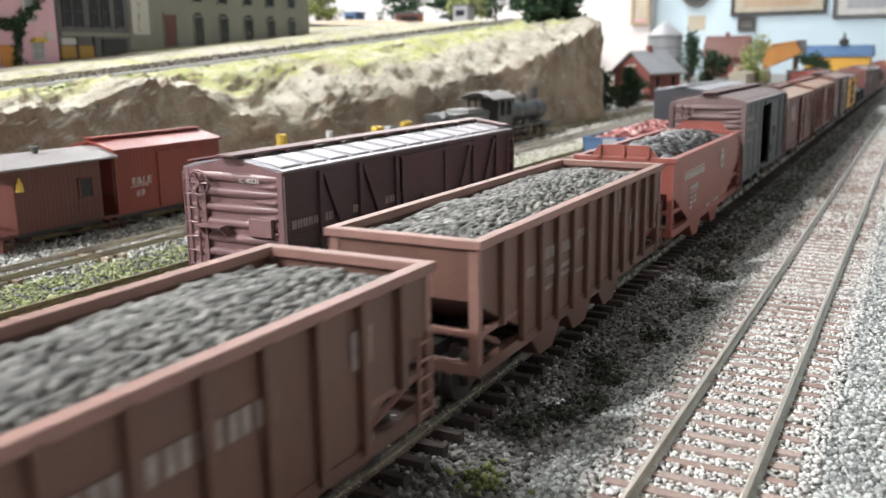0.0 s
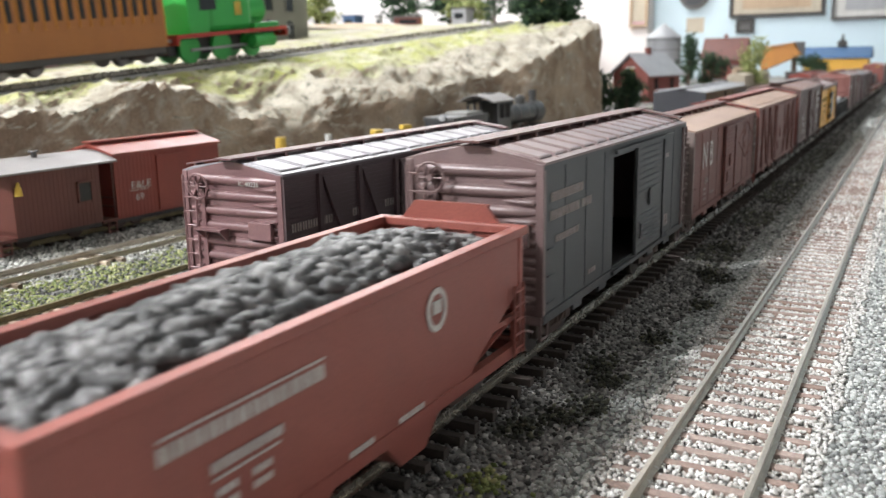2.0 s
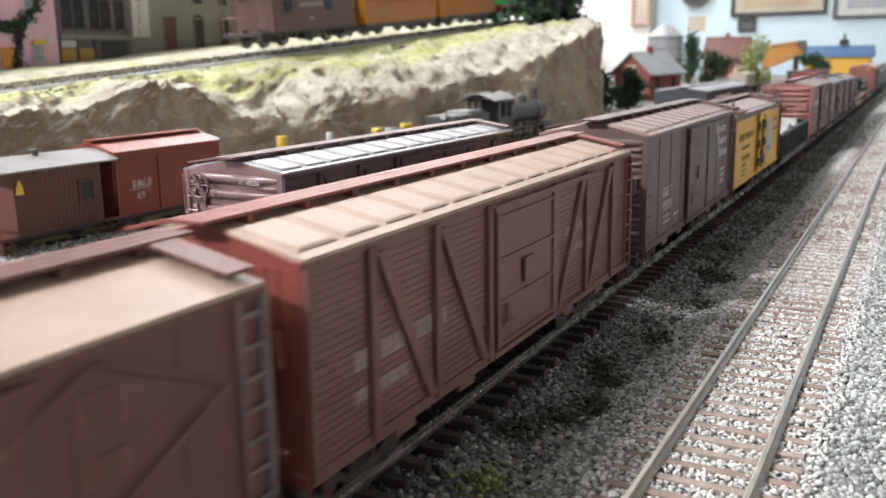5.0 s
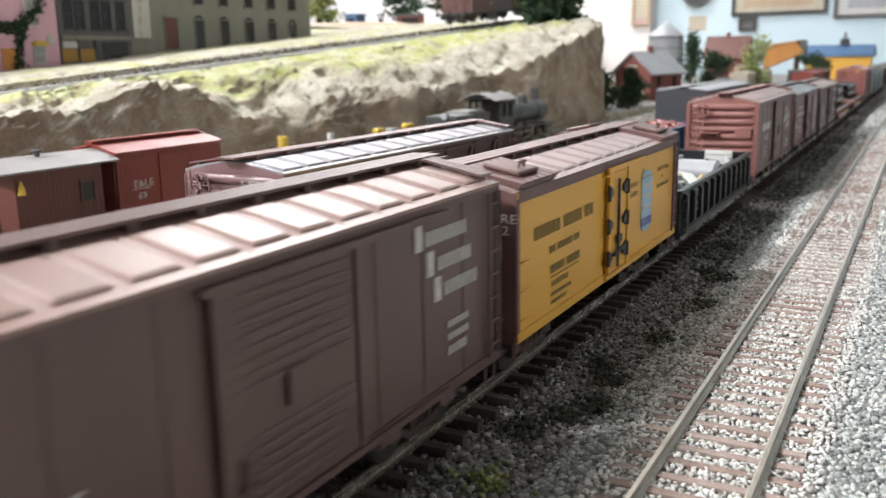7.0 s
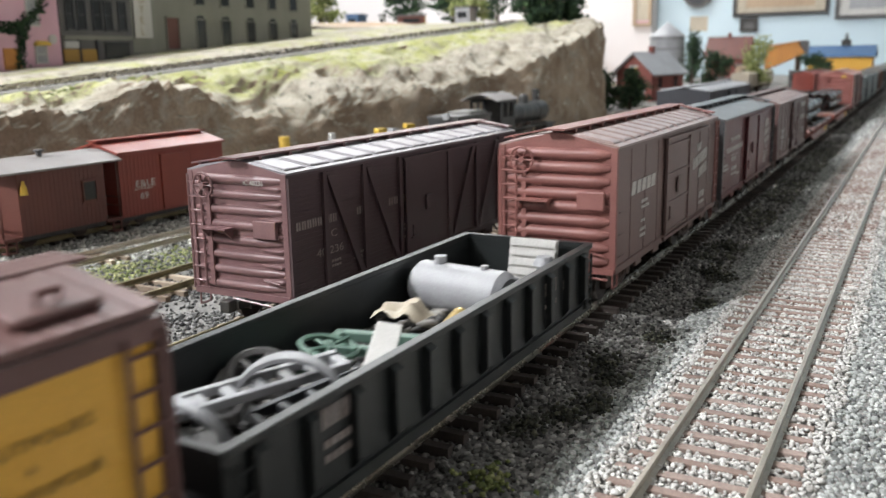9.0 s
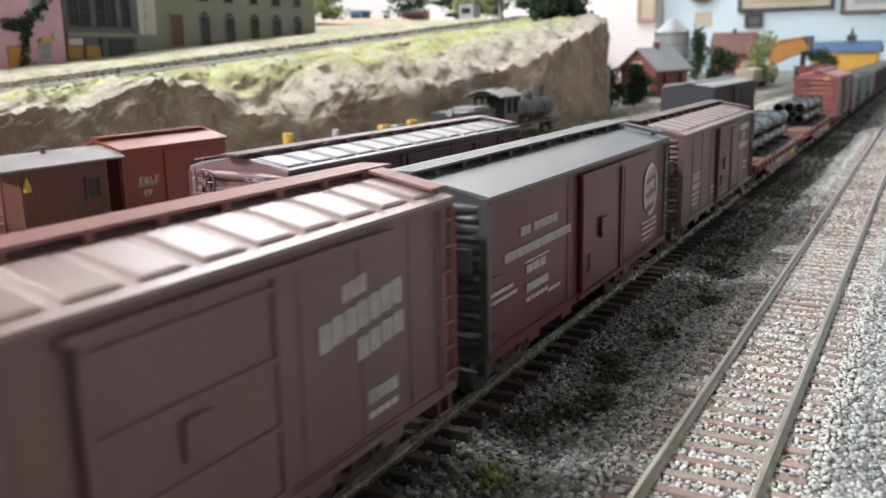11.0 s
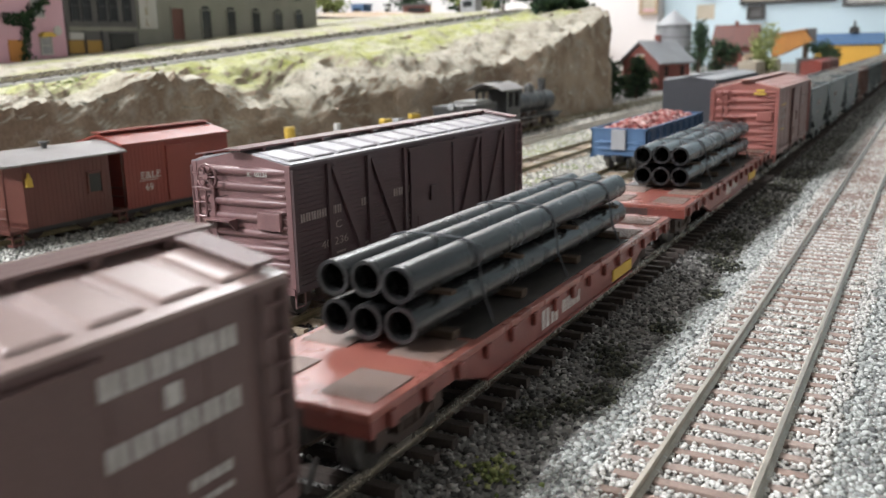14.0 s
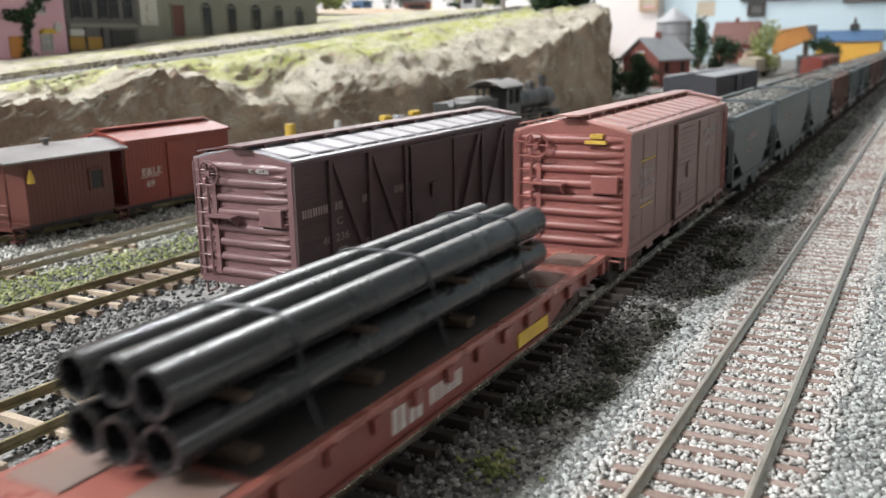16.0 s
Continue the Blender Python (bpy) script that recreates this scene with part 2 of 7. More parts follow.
paint("bark", (0.10, 0.065, 0.04), (0.06, 0.04, 0.03), 0.9)
M["pipe_black"].node_tree.nodes["Principled BSDF"].inputs["Specular IOR Level"].default_value = 0.6
M["dark_glass"] = mat("dark_window", (0.03, 0.033, 0.035), 0.15, vary=0.1)
M["wall_blue"] = mat("blue_wall_paint", (0.58, 0.70, 0.76), 0.85, vary=0.06, size=8, bump=0.05, second=(0.54, 0.66, 0.72))
M["wall_white"] = mat("white_wall_paint", (0.76, 0.72, 0.71), 0.85, vary=0.06, size=8, bump=0.05, second=(0.71, 0.67, 0.66))
# tones of the unseen walls and ceiling, lowered to limit bounced light
M["wall_tan"] = mat("beige_panelling", (0.41, 0.395, 0.375), 0.85, vary=0.1, size=8, bump=0.05)
M["ceiling"] = mat("ceiling_paint", (0.46, 0.455, 0.44), 0.9, vary=0.06, size=8, bump=0.05)
M["carpet"] = mat("carpet", (0.12, 0.11, 0.10), 0.95, vary=0.3, size=30)


# ---- mesh helpers ----
def part(name, bm, material, parent=None, label="", smooth=False):
    me = bpy.data.meshes.new(name)
    bm.to_mesh(me)
    bm.free()
    me.materials.append(M[material] if isinstance(material, str) else material)
    if smooth:
        me.shade_smooth()
        me.set_sharp_from_angle(angle=radians(40))
    ob = new(name, me)
    if parent:
        ob.parent = parent
    if label:
        ob["label"] = label
    return ob


def again(ob, m, parent=None):
    """Another part on the same mesh."""
    o = new(ob.name.split(".")[0], ob.data)
    o.parent = parent or ob.parent
    o.matrix_basis = m
    return o


def thing(name, label, category, m=None, group="", kind=""):
    ob = new(name)
    ob.empty_display_size = 0.01
    if m is not None:
        ob.matrix_basis = m
    return tagged(ob, label, category, group, kind)


def box(bm, x0, x1, y0, y1, z0, z1, bev=0.0):
    r = bmesh.ops.create_cube(bm, size=1.0)
    vs = r["verts"]
    for v in vs:
        v.co = Vector(((x0 + x1) / 2 + v.co.x * (x1 - x0), (y0 + y1) / 2 + v.co.y * (y1 - y0), (z0 + z1) / 2 + v.co.z * (z1 - z0)))
    if bev:
        es = list({e for v in vs for e in v.link_edges})
        bmesh.ops.bevel(bm, geom=es, offset=bev, segments=2, affect="EDGES", profile=0.5)
    return vs


def B(*a, bev=0.0):
    bm = bmesh.new()
    for k in range(0, len(a), 6):
        box(bm, *a[k:k + 6], bev=bev)
    return bm


def rod(bm, p, q, r, seg=8, r2=None):
    p, q = Vector(p), Vector(q)
    d = q - p
    res = bmesh.ops.create_cone(bm, cap_ends=True, segments=seg, radius1=r, radius2=r if r2 is None else r2, depth=d.length)
    m = Matrix.Translation((p + q) / 2) @ d.to_track_quat("Z", "Y").to_matrix().to_4x4()
    bmesh.ops.transform(bm, matrix=m, verts=res["verts"])
    return res["verts"]


def ring(bm, centre, axis, r, w, seg=16):
    """A thin hoop round an axis."""
    c = Vector(centre)
    q = Vector(axis).to_track_quat("Z", "Y")
    pts = [c + q @ Vector((r * math.cos(a * math.tau / seg), r * math.sin(a * math.tau / seg), 0)) for a in range(seg)]
    for k in range(seg):
        rod(bm, pts[k], pts[(k + 1) % seg], w, 5)


def prism(bm, poly, y0, y1):
    """Extrude a polygon in x and z along y."""
    a = [bm.verts.new((x, y0, z)) for x, z in poly]
    b = [bm.verts.new((x, y1, z)) for x, z in poly]
    bm.faces.new(a)
    bm.faces.new(b[::-1])
    for k in range(len(poly)):
        bm.faces.new((a[k], b[k], b[(k + 1) % len(poly)], a[(k + 1) % len(poly)]))
    bmesh.ops.recalc_face_normals(bm, faces=bm.faces[:])


def xprism(bm, poly, x0, x1):
    """Extrude a polygon in y and z along x."""
    a = [bm.verts.new((x0, y, z)) for y, z in poly]
    b = [bm.verts.new((x1, y, z)) for y, z in poly]
    bm.faces.new(a)
    bm.faces.new(b[::-1])
    for k in range(len(poly)):
        bm.faces.new((a[k], b[k], b[(k + 1) % len(poly)], a[(k + 1) % len(poly)]))
    bmesh.ops.recalc_face_normals(bm, faces=bm.faces[:])


def rib(bm, p, q, r, depth, out, taper=(0.25, 0.25), n=10, seg=6):
    """A pressed rib from p to q: a half-round bulge that fades at its ends."""
    p, q, out = Vector(p), Vector(q), Vector(out)
    along = (q - p).normalized()
    side = along.cross(out)
    rows = []
    for i in range(n + 1):
        u = i / n
        f = min(1.0, u / taper[0] if taper[0] else 1, (1 - u) / taper[1] if taper[1] else 1)
        f = math.sqrt(max(f, 0.02)) if f < 1 else 1.0
        rows.append([bm.verts.new(p.lerp(q, u) + side * (math.cos(math.pi * k / seg) * r * (0.45 + 0.55 * f)) + out * (math.sin(math.pi * k / seg) * depth * f - 0.00005)) for k in range(seg + 1)])
    for i in range(n):
        for k in range(seg):
            bm.faces.new((rows[i][k], rows[i + 1][k], rows[i + 1][k + 1], rows[i][k + 1]))


def lumps(name, pts, sizes, material, parent=None, seed=1, squash=0.75, faces="ico"):
    """Many angular grains in one mesh. pts: n x 3, sizes: n."""
    rng = np.random.default_rng(seed)
    if faces == "ico":
        g = (1 + 5 ** 0.5) / 2
        V = np.array([(-1, g, 0), (1, g, 0), (-1, -g, 0), (1, -g, 0), (0, -1, g), (0, 1, g), (0, -1, -g), (0, 1, -g), (g, 0, -1), (g, 0, 1), (-g, 0, -1), (-g, 0, 1)]) / 1.9
        T = np.array([(0, 11, 5), (0, 5, 1), (0, 1, 7), (0, 7, 10), (0, 10, 11), (1, 5, 9), (5, 11, 4), (11, 10, 2), (10, 7, 6), (7, 1, 8), (3, 9, 4), (3, 4, 2), (3, 2, 6), (3, 6, 8), (3, 8, 9), (4, 9, 5), (2, 4, 11), (6, 2, 10), (8, 6, 7), (9, 8, 1)])
    else:
        V = np.array([(1, 0, 0), (0, 1, 0), (-1, 0, 0), (0, -1, 0), (0, 0, 1), (0, 0, -1)], float)
        T = np.array([(0, 1, 4), (1, 2, 4), (2, 3, 4), (3, 0, 4), (1, 0, 5), (2, 1, 5), (3, 2, 5), (0, 3, 5)])
    n, v = len(pts), len(V)
    q = rng.normal(size=(n, 4))
    q /= np.linalg.norm(q, axis=1)[:, None]
    w, x, y, z = q.T
    R = np.stack([1 - 2 * (y * y + z * z), 2 * (x * y - z * w), 2 * (x * z + y * w), 2 * (x * y + z * w), 1 - 2 * (x * x + z * z), 2 * (y * z - x * w), 2 * (x * z - y * w), 2 * (y * z + x * w), 1 - 2 * (x * x + y * y)], 1).reshape(n, 3, 3)
    stretch = rng.uniform(0.6, 1.35, (n, 1, 3))
    base = V[None] * stretch * (1 + rng.uniform(-0.22, 0.22, (n, v, 1)))
    co = np.einsum("nij,nvj->nvi", R, base) * np.asarray(sizes)[:, None, None]
    co[:, :, 2] *= squash
    co += np.asarray(pts)[:, None, :]
    tri = (T[None] + (np.arange(n) * v)[:, None, None]).reshape(-1)
    me = bpy.data.meshes.new(name)
    me.vertices.add(n * v)
    me.vertices.foreach_set("co", co.reshape(-1))
    k = len(tri) // 3
    me.loops.add(len(tri))
    me.loops.foreach_set("vertex_index", tri)
    me.polygons.add(k)
    me.polygons.foreach_set("loop_start", np.arange(k) * 3)
    me.update()
    me.validate()
    me.materials.append(M[material])
    ob = new(name, me)
    if parent:
        ob.parent = parent
    return ob


def lettering(txt, height, at, facing, material, parent, squeeze=1.0, slope=0.0):
    """Letters and figures that can be read, as thin raised shapes."""
    cu = bpy.data.curves.new("lettering", "FONT")
    cu.body, cu.size, cu.extrude, cu.shear = txt, height * 1.38, 0.00004, slope
    tmp = new("lettering", cu)
    bpy.context.view_layer.update()
    me = bpy.data.meshes.new_from_object(tmp.evaluated_get(bpy.context.evaluated_depsgraph_get()))
    bpy.data.objects.remove(tmp)
    me.materials.clear()
    me.materials.append(M[material])
    ob = new("lettering", me)
    ob.parent = parent
    turn = {"x": (90, 0, 90), "-y": (90, 0, 0)}[facing]
    ob.matrix_basis = pose(*at, *turn) @ Matrix.Diagonal((squeeze, 1, 1, 1))
    return ob


def bars(bm, words, height, y, z, x, step=None, rise=0.0):
    """Writing as plain upright bars, two to a letter, on a side that faces +x. words: letters in each word."""
    step = step or height * 0.85
    for count in words:
        for _ in range(count):
            strokes = ((0.0, 0.70),) if height < 0.0014 or count == 1 else ((0.0, 0.30), (0.46, 0.76))
            for a, b in strokes:
                box(bm, x, x + 0.00008, y + a * step, y + b * step, z, z + height)
            y += step
            z += rise * step
        y += step * 0.6
    return y


# ---- the room ----
def slab(name, x0, x1, y0, y1, z0, z1, material, label):
    return tagged(part(name, B(x0, x1, y0, y1, z0, z1), material), label, name.split("_")[0], kind="structure")


slab("wall_north", -0.86, 2.2, 3.5, 3.6, -1.05, 1.75, "wall_blue", "light blue painted room wall behind the layout")
slab("wall_corner", -3.2, -0.86, 3.42, 3.6, -1.05, 1.75, "wall_white", "off-white painted wall beside the blue one")
slab("wall_west", -3.3, -3.2, -2.6, 3.6, -1.05, 1.75, "wall_tan", "unseen grey-beige room wall")
slab("wall_east", 2.2, 2.3, -2.6, 3.6, -1.05, 1.75, "wall_tan", "unseen grey-beige room wall")
slab("wall_south", -3.3, 2.3, -2.7, -2.6, -1.05, 1.75, "wall_tan", "unseen grey-beige room wall behind the viewer")
slab("floor", -3.3, 2.3, -2.7, 3.6, -1.1, -1.05, "carpet", "dark carpeted floor of the room")
slab("ceiling", -3.3, 2.3, -2.7, 3.6, 1.75, 1.8, "ceiling", "plain grey painted ceiling")


def smooth(a, b, t):
    u = min(1, max(0, (t - a) / (b - a)))
    return u * u * (3 - 2 * u)


def ground_z(x, y):
    low = smooth(-0.030, -0.046, x) if x < -0.03 else 0.0
    dip = 0.0016 * math.exp(-((x - 0.029) / 0.009) ** 2)
    return -0.005 * low - dip + 0.0011 * smooth(0.032, 0.043, x) + 0.0006 * noise.noise((x * 60, y * 60, 0)) - 0.0006


def make_ground():
    bm = bmesh.new()
    xs = [-0.62 + k * 0.01 for k in range(19)] + [-0.43 + k * 0.005 for k in range(117)] + [0.16 + k * 0.03 for k in range(12)]
    ys = [-0.4 + k * 0.01 for k in range(160)] + [1.2 + k * 0.05 for k in range(45)]
    rows = [[bm.verts.new((x, y, ground_z(x, y))) for x in xs] for y in ys]
    for j in range(len(ys) - 1):
        for i in range(len(xs) - 1):
            bm.faces.new((rows[j][i], rows[j][i + 1], rows[j + 1][i + 1], rows[j + 1][i]))
    tagged(part("ground", bm, "soil", smooth=True), "grey-brown modelled ground of the railway layout", "ground", kind="structure")
    tagged(part("bench", B(-1.6, 0.52, -0.42, 3.4, -0.10, -0.03), "tan"), "wooden benchwork that carries the layout", "bench", kind="structure")


make_ground()


# ---- scattered stone ----
def scatter(name, x0, x1, y0, y1, spacing, size, material, label, keep=None, seed=1, lift=0.0, faces="ico", squash=0.75, floor=ground_z):
    rng = np.random.default_rng(seed)
    nx, ny = int((x1 - x0) / spacing), int((y1 - y0) / spacing)
    gx, gy = np.meshgrid(np.arange(nx), np.arange(ny))
    X = x0 + (gx + rng.uniform(-0.1, 1.1, gx.shape)) * spacing
    Y = y0 + (gy + rng.uniform(-0.1, 1.1, gy.shape)) * spacing
    pts = []
    for x, y in zip(X.ravel(), Y.ravel()):
        if keep is None or keep(x, y) > rng.random():
            pts.append((x, y, floor(x, y) + lift))
    pts = np.array(pts)
    sz = size * rng.uniform(0.55, 1.25, len(pts))
    pts[:, 2] += sz * 0.25
    return tagged(lumps(name, pts, sz, material, seed=seed, faces=faces, squash=squash), label, "gravel", kind="stuff")


def patch(x, y, f=30, off=0.0):
    return noise.noise((x * f + off, y * f, 3.1)) * 0.5 + 0.5


def bed(x, y):
    return 1.0 if abs(x - 0.0588) < 0.0175 + 0.003 * (patch(x, y, 120) - 0.5) else 0.0


def between(x, y):
    """Stone lies between the sleepers; few grains stray onto them."""
    off = abs((y - 0.1280 + 0.003075) % 0.00615 - 0.003075)
    return bed(x, y) * (0.05 if off < 0.00115 and abs(x - 0.0588) < 0.0146 else 1.0)


def shoulder(x, y):
    return 1.0 - bed(x, y)


scatter("ballast", 0.0315, 0.150, 0.06, 0.36, 0.00105, 0.00062, "ballast", "light grey crushed stone ballast", shoulder, seed=2)
scatter("ballast", 0.040, 0.078, 0.06, 0.36, 0.00084, 0.00052, "ballast_warm", "fine warm white ballast between the sleepers", between, seed=22, lift=0.00055)
scatter("ballast", 0.040, 0.078, 0.36, 0.90, 0.0014, 0.00080, "ballast_warm", "fine warm white ballast between the sleepers", between, seed=23, faces="oct", lift=0.0004)
scatter("ballast", 0.0315, 0.150, 0.36, 0.80, 0.0015, 0.00086, "ballast", "light grey crushed stone ballast", shoulder, seed=12, faces="oct")
scatter("ballast", 0.0315, 0.13, 0.80, 1.7, 0.0028, 0.0016, "ballast", "light grey crushed stone ballast in the distance", seed=3, faces="oct")
scatter("ballast", -0.034, 0.0325, 0.06, 0.36, 0.00112, 0.00064, "ballast_dark", "mixed dark and light grey ballast under the main line", seed=4)
scatter("ballast", -0.034, 0.0325, 0.36, 0.80, 0.0016, 0.00092, "ballast_dark", "mixed dark and light grey ballast under the main line", seed=13, faces="oct")
scatter("ballast", -0.034, 0.0325, 0.80, 1.7, 0.0028, 0.0016, "ballast_dark", "mixed dark and light ballast in the distance", seed=5, faces="oct")
scatter("ballast", -0.062, -0.030, 0.08, 0.60, 0.0014, 0.00078, "ballast", "light grey ballast beside the siding", seed=6)
scatter("cinders", -0.185, -0.055, 0.10, 0.40, 0.0015, 0.00085, "cinder", "black cinder ground of the yard", lambda x, y: 1.0 if patch(x, y) < 0.66 else 0.3, seed=7, faces="oct")
scatter("ballast", -0.30, -0.185, 0.14, 0.75, 0.0017, 0.0010, "yard_stone", "grey ballast round the far yard tracks", lambda x, y: 1.0, seed=8, faces="oct")
scatter("ballast", -0.225, -0.045, 0.34, 0.75, 0.0019, 0.0011, "yard_pale", "pale cream ballast of the far yard", lambda x, y: smooth(0.34, 0.42, y) * (1.0 if patch(x, y, 40) > 0.25 else 0.4), seed=14, faces="oct", lift=0.0001)
scatter("ballast", -0.29, -0.040, 0.75, 1.5, 0.0034, 0.0020, "yard_pale", "pale cream ballast of the far yard", seed=15, faces="oct")
scatter("turf", -0.192, -0.155, 0.10, 0.90, 0.0014, 0.0009, "turf", "green ground foam between the yard tracks", lambda x, y: 0.9 if patch(x, y, 45) > 0.40 else 0.15, seed=9, squash=0.6, faces="oct", lift=0.00012)
scatter("turf", -0.13, -0.100, 0.35, 1.3, 0.0026, 0.0015, "turf", "green ground foam along the yard", lambda x, y: 0.5 if patch(x, y, 40) > 0.5 else 0.05, seed=10, squash=0.6, faces="oct")
scatter("weeds", 0.016, 0.0335, 0.30, 1.6, 0.0018, 0.0012, "weed", "dark ground foam between the main tracks", lambda x, y: 0.85 if patch(x, y, 22, 4) > 0.44 else 0.10, seed=11, faces="oct")


def weed_clump(x, y, r, seed, material="weed", label="dark grey-green foam weed clump on the ballast"):
    rng = np.random.default_rng(seed)
    d = rng.normal(size=(90, 3)) * (r * 0.5, r * 0.5, r * 0.25)
    d[:, 2] = abs(d[:, 2])
    ob = lumps("weed_clump", d, rng.uniform(0.0004, 0.0009, 90), material, seed=seed, faces="oct")
    ob.location = (x, y, ground_z(x, y) + 0.0004)
    tagged(ob, label, "weed", "weed clumps", "stuff")


for k, (x, y) in enumerate([(0.0265, 0.162), (0.031, 0.171), (0.029, 0.186), (0.024, 0.195), (0.030, 0.221), (0.022, 0.151), (0.035, 0.256), (0.027, 0.300), (0.033, 0.290), (0.024, 0.340)]):
    weed_clump(x, y, 0.0046, 60 + k)
weed_clump(0.0255, 0.128, 0.005, 77, "turf", "yellow-green foam tuft on the ballast")
weed_clump(0.096, 0.17, 0.004, 78, "turf", "yellow-green foam tuft on the ballast")


# ---- terrain behind the yard ----
def table(rows, t):
    for (a, va), (b, vb) in zip(rows, rows[1:]):
        if t <= b:
            return va + (vb - va) * smooth(a, b, max(t, a))
    return rows[-1][1]


BASE = [(-0.2, -0.355), (0.45, -0.350), (0.60, -0.318), (0.70, -0.294), (0.80, -0.290), (0.86, -0.266), (1.05, -0.262), (1.14, -0.29), (1.2, -0.42)]
EDGE = [(-0.2, 0.030), (0.20, 0.040), (0.31, 0.043), (0.36, 0.046), (0.40, 0.054), (0.43, 0.056), (0.455, 0.047), (0.50, 0.030), (0.537, 0.019), (0.575, 0.034), (0.64, 0.038), (0.69, 0.044), (0.80, 0.055), (0.88, 0.070), (0.95, 0.086), (1.0, 0.097), (1.05, 0.104), (1.15, 0.113)]


def track_z(y):
    return 0.0585 + 0.0785 * (min(y, 1.25) - 0.376) + 0.02 * smooth(1.25, 2.2, y)


def make_cliff():
    bm = bmesh.new()
    mask = bm.verts.layers.float.new("turf")
    ys = [0.10 + k * 0.0042 for k in range(268)]
    rows = []
    for y in ys:
        xb, ze, zt = table(BASE, y), table(EDGE, y), track_z(y) - 0.005
        ze += 0.0045 * noise.noise((y * 28, 0.3, 0)) + 0.004 * noise.noise((y * 90, 5, 0)) + 0.002 * noise.noise((y * 260, 9, 0))
        ze = min(ze, zt - 0.002)
        prof = []
        for k in range(22):
            u = k / 21
            prof.append((xb + 0.004 - 0.006 * math.sin(u * 2.2) - 0.005 * u ** 4, -0.006 + (ze + 0.006) * u, 0.4 + 0.6 * u, 0.0))
        top = xb - 0.006
        for k in range(1, 33):
            u = k / 32
            x = top + (-0.418 - top) * u if top > -0.41 else top - 0.02 * u
            z = ze + (zt - ze) * (0.45 * u + 0.55 * math.sin(u * math.pi / 2)) + 0.003 * math.sin(u * 3.14)
            prof.append((x, z, 1.15 if u < 0.8 else 0.45, smooth(0.12, 0.70, u)))
        for x in (-0.425, -0.44, -0.46, -0.475):
            prof.append((x, zt, 0.06, 0.5))
        for k, x in enumerate((-0.485, -0.495, -0.51, -0.525, -0.54, -0.56, -0.58, -0.61, -0.64, -0.75, -0.95, -1.3, -1.6)):
            prof.append((x, zt + 0.004 * min(1, k / 2), 0.35, 0.45))
        row = []
        for x, z, a, g in prof:
            p = Vector((x * 30, y * 30, z * 30))
            d = noise.fractal(p, 0.8, 2.1, 6) * 0.0066 * a
            ridge = (noise.ridged_multi_fractal(p * 1.6, 0.9, 2.2, 4, 1.0, 2.0) - 1.0) * 0.0030 * a
            v = bm.verts.new((x + d * 0.8 + ridge * 0.7, y + d * 0.4, max(z + d * 0.7 + ridge, -0.008)))
            v[mask] = g
            row.append(v)
        rows.append(row)
    for a, b in zip(rows, rows[1:]):
        for k in range(len(a) - 1):
            bm.faces.new((a[k], a[k + 1], b[k + 1], b[k]))
    m = mat("cliff_plaster", (0.5, 0.5, 0.5), 0.92, vary=0.35, size=260, bump=1.0, grain=420, spec=0.15)
    [k for k in m.node_tree.nodes if k.type == "BUMP"][0].inputs["Distance"].default_value = 0.0016
    nt = m.node_tree
    n, l = nt.nodes, nt.links
    geo, sep, tc = n.new("ShaderNodeNewGeometry"), n.new("ShaderNodeSeparateXYZ"), n.new("ShaderNodeTexCoord")
    l.new(geo.outputs["True Normal"], sep.inputs[0])

    def noisy(scale, lo, hi, detail=5):
        t, r = n.new("ShaderNodeTexNoise"), n.new("ShaderNodeMapRange")
        t.inputs["Scale"].default_value, t.inputs["Detail"].default_value = scale, detail
        r.inputs["From Min"].default_value, r.inputs["From Max"].default_value = lo, hi
        l.new(tc.outputs["Object"], t.inputs["Vector"])
        l.new(t.outputs[0], r.inputs["Value"])
        return r.outputs[0]

    def blend(f, a, b):
        mx = n.new("ShaderNodeMix")
        mx.data_type = "RGBA"
        l.new(f, mx.inputs["Factor"])
        for s, v in (("A", a), ("B", b)):
            if isinstance(v, tuple):
                mx.inputs[s].default_value = (*v, 1)
            else:
                l.new(v, mx.inputs[s])
        return mx.outputs["Result"]

    def mul(a, b):
        k = n.new("ShaderNodeMath")
        k.operation, k.use_clamp = "MULTIPLY", True
        l.new(a, k.inputs[0])
        l.new(b, k.inputs[1])
        return k.outputs[0]

    stone = blend(noisy(22, 0.42, 0.62), (0.29, 0.215, 0.155), (0.45, 0.36, 0.27))
    stone = blend(noisy(75, 0.50, 0.66), stone, (0.42, 0.36, 0.29))
    turf = blend(noisy(60, 0.38, 0.62), (0.42, 0.43, 0.13), (0.54, 0.53, 0.36))
    turf = blend(noisy(150, 0.55, 0.70), turf, (0.22, 0.24, 0.10))
    up = n.new("ShaderNodeMapRange")
    up.inputs["From Min"].default_value, up.inputs["From Max"].default_value = 0.30, 0.62
    l.new(sep.outputs["Z"], up.inputs["Value"])
    plaster = blend(noisy(40, 0.35, 0.62), (0.40, 0.36, 0.285), (0.58, 0.54, 0.45))
    plaster = blend(noisy(130, 0.56, 0.72), plaster, (0.16, 0.155, 0.12))
    pale = blend(up.outputs[0], stone, plaster)
    att = n.new("ShaderNodeAttribute")
    att.attribute_name = "turf"
    add = n.new("ShaderNodeMath")
    add.operation = "ADD"
    l.new(noisy(30, 0.35, 0.65), add.inputs[0])
    l.new(att.outputs["Fac"], add.inputs[1])
    sub_ = n.new("ShaderNodeMapRange")
    sub_.inputs["From Min"].default_value, sub_.inputs["From Max"].default_value = 0.85, 1.35
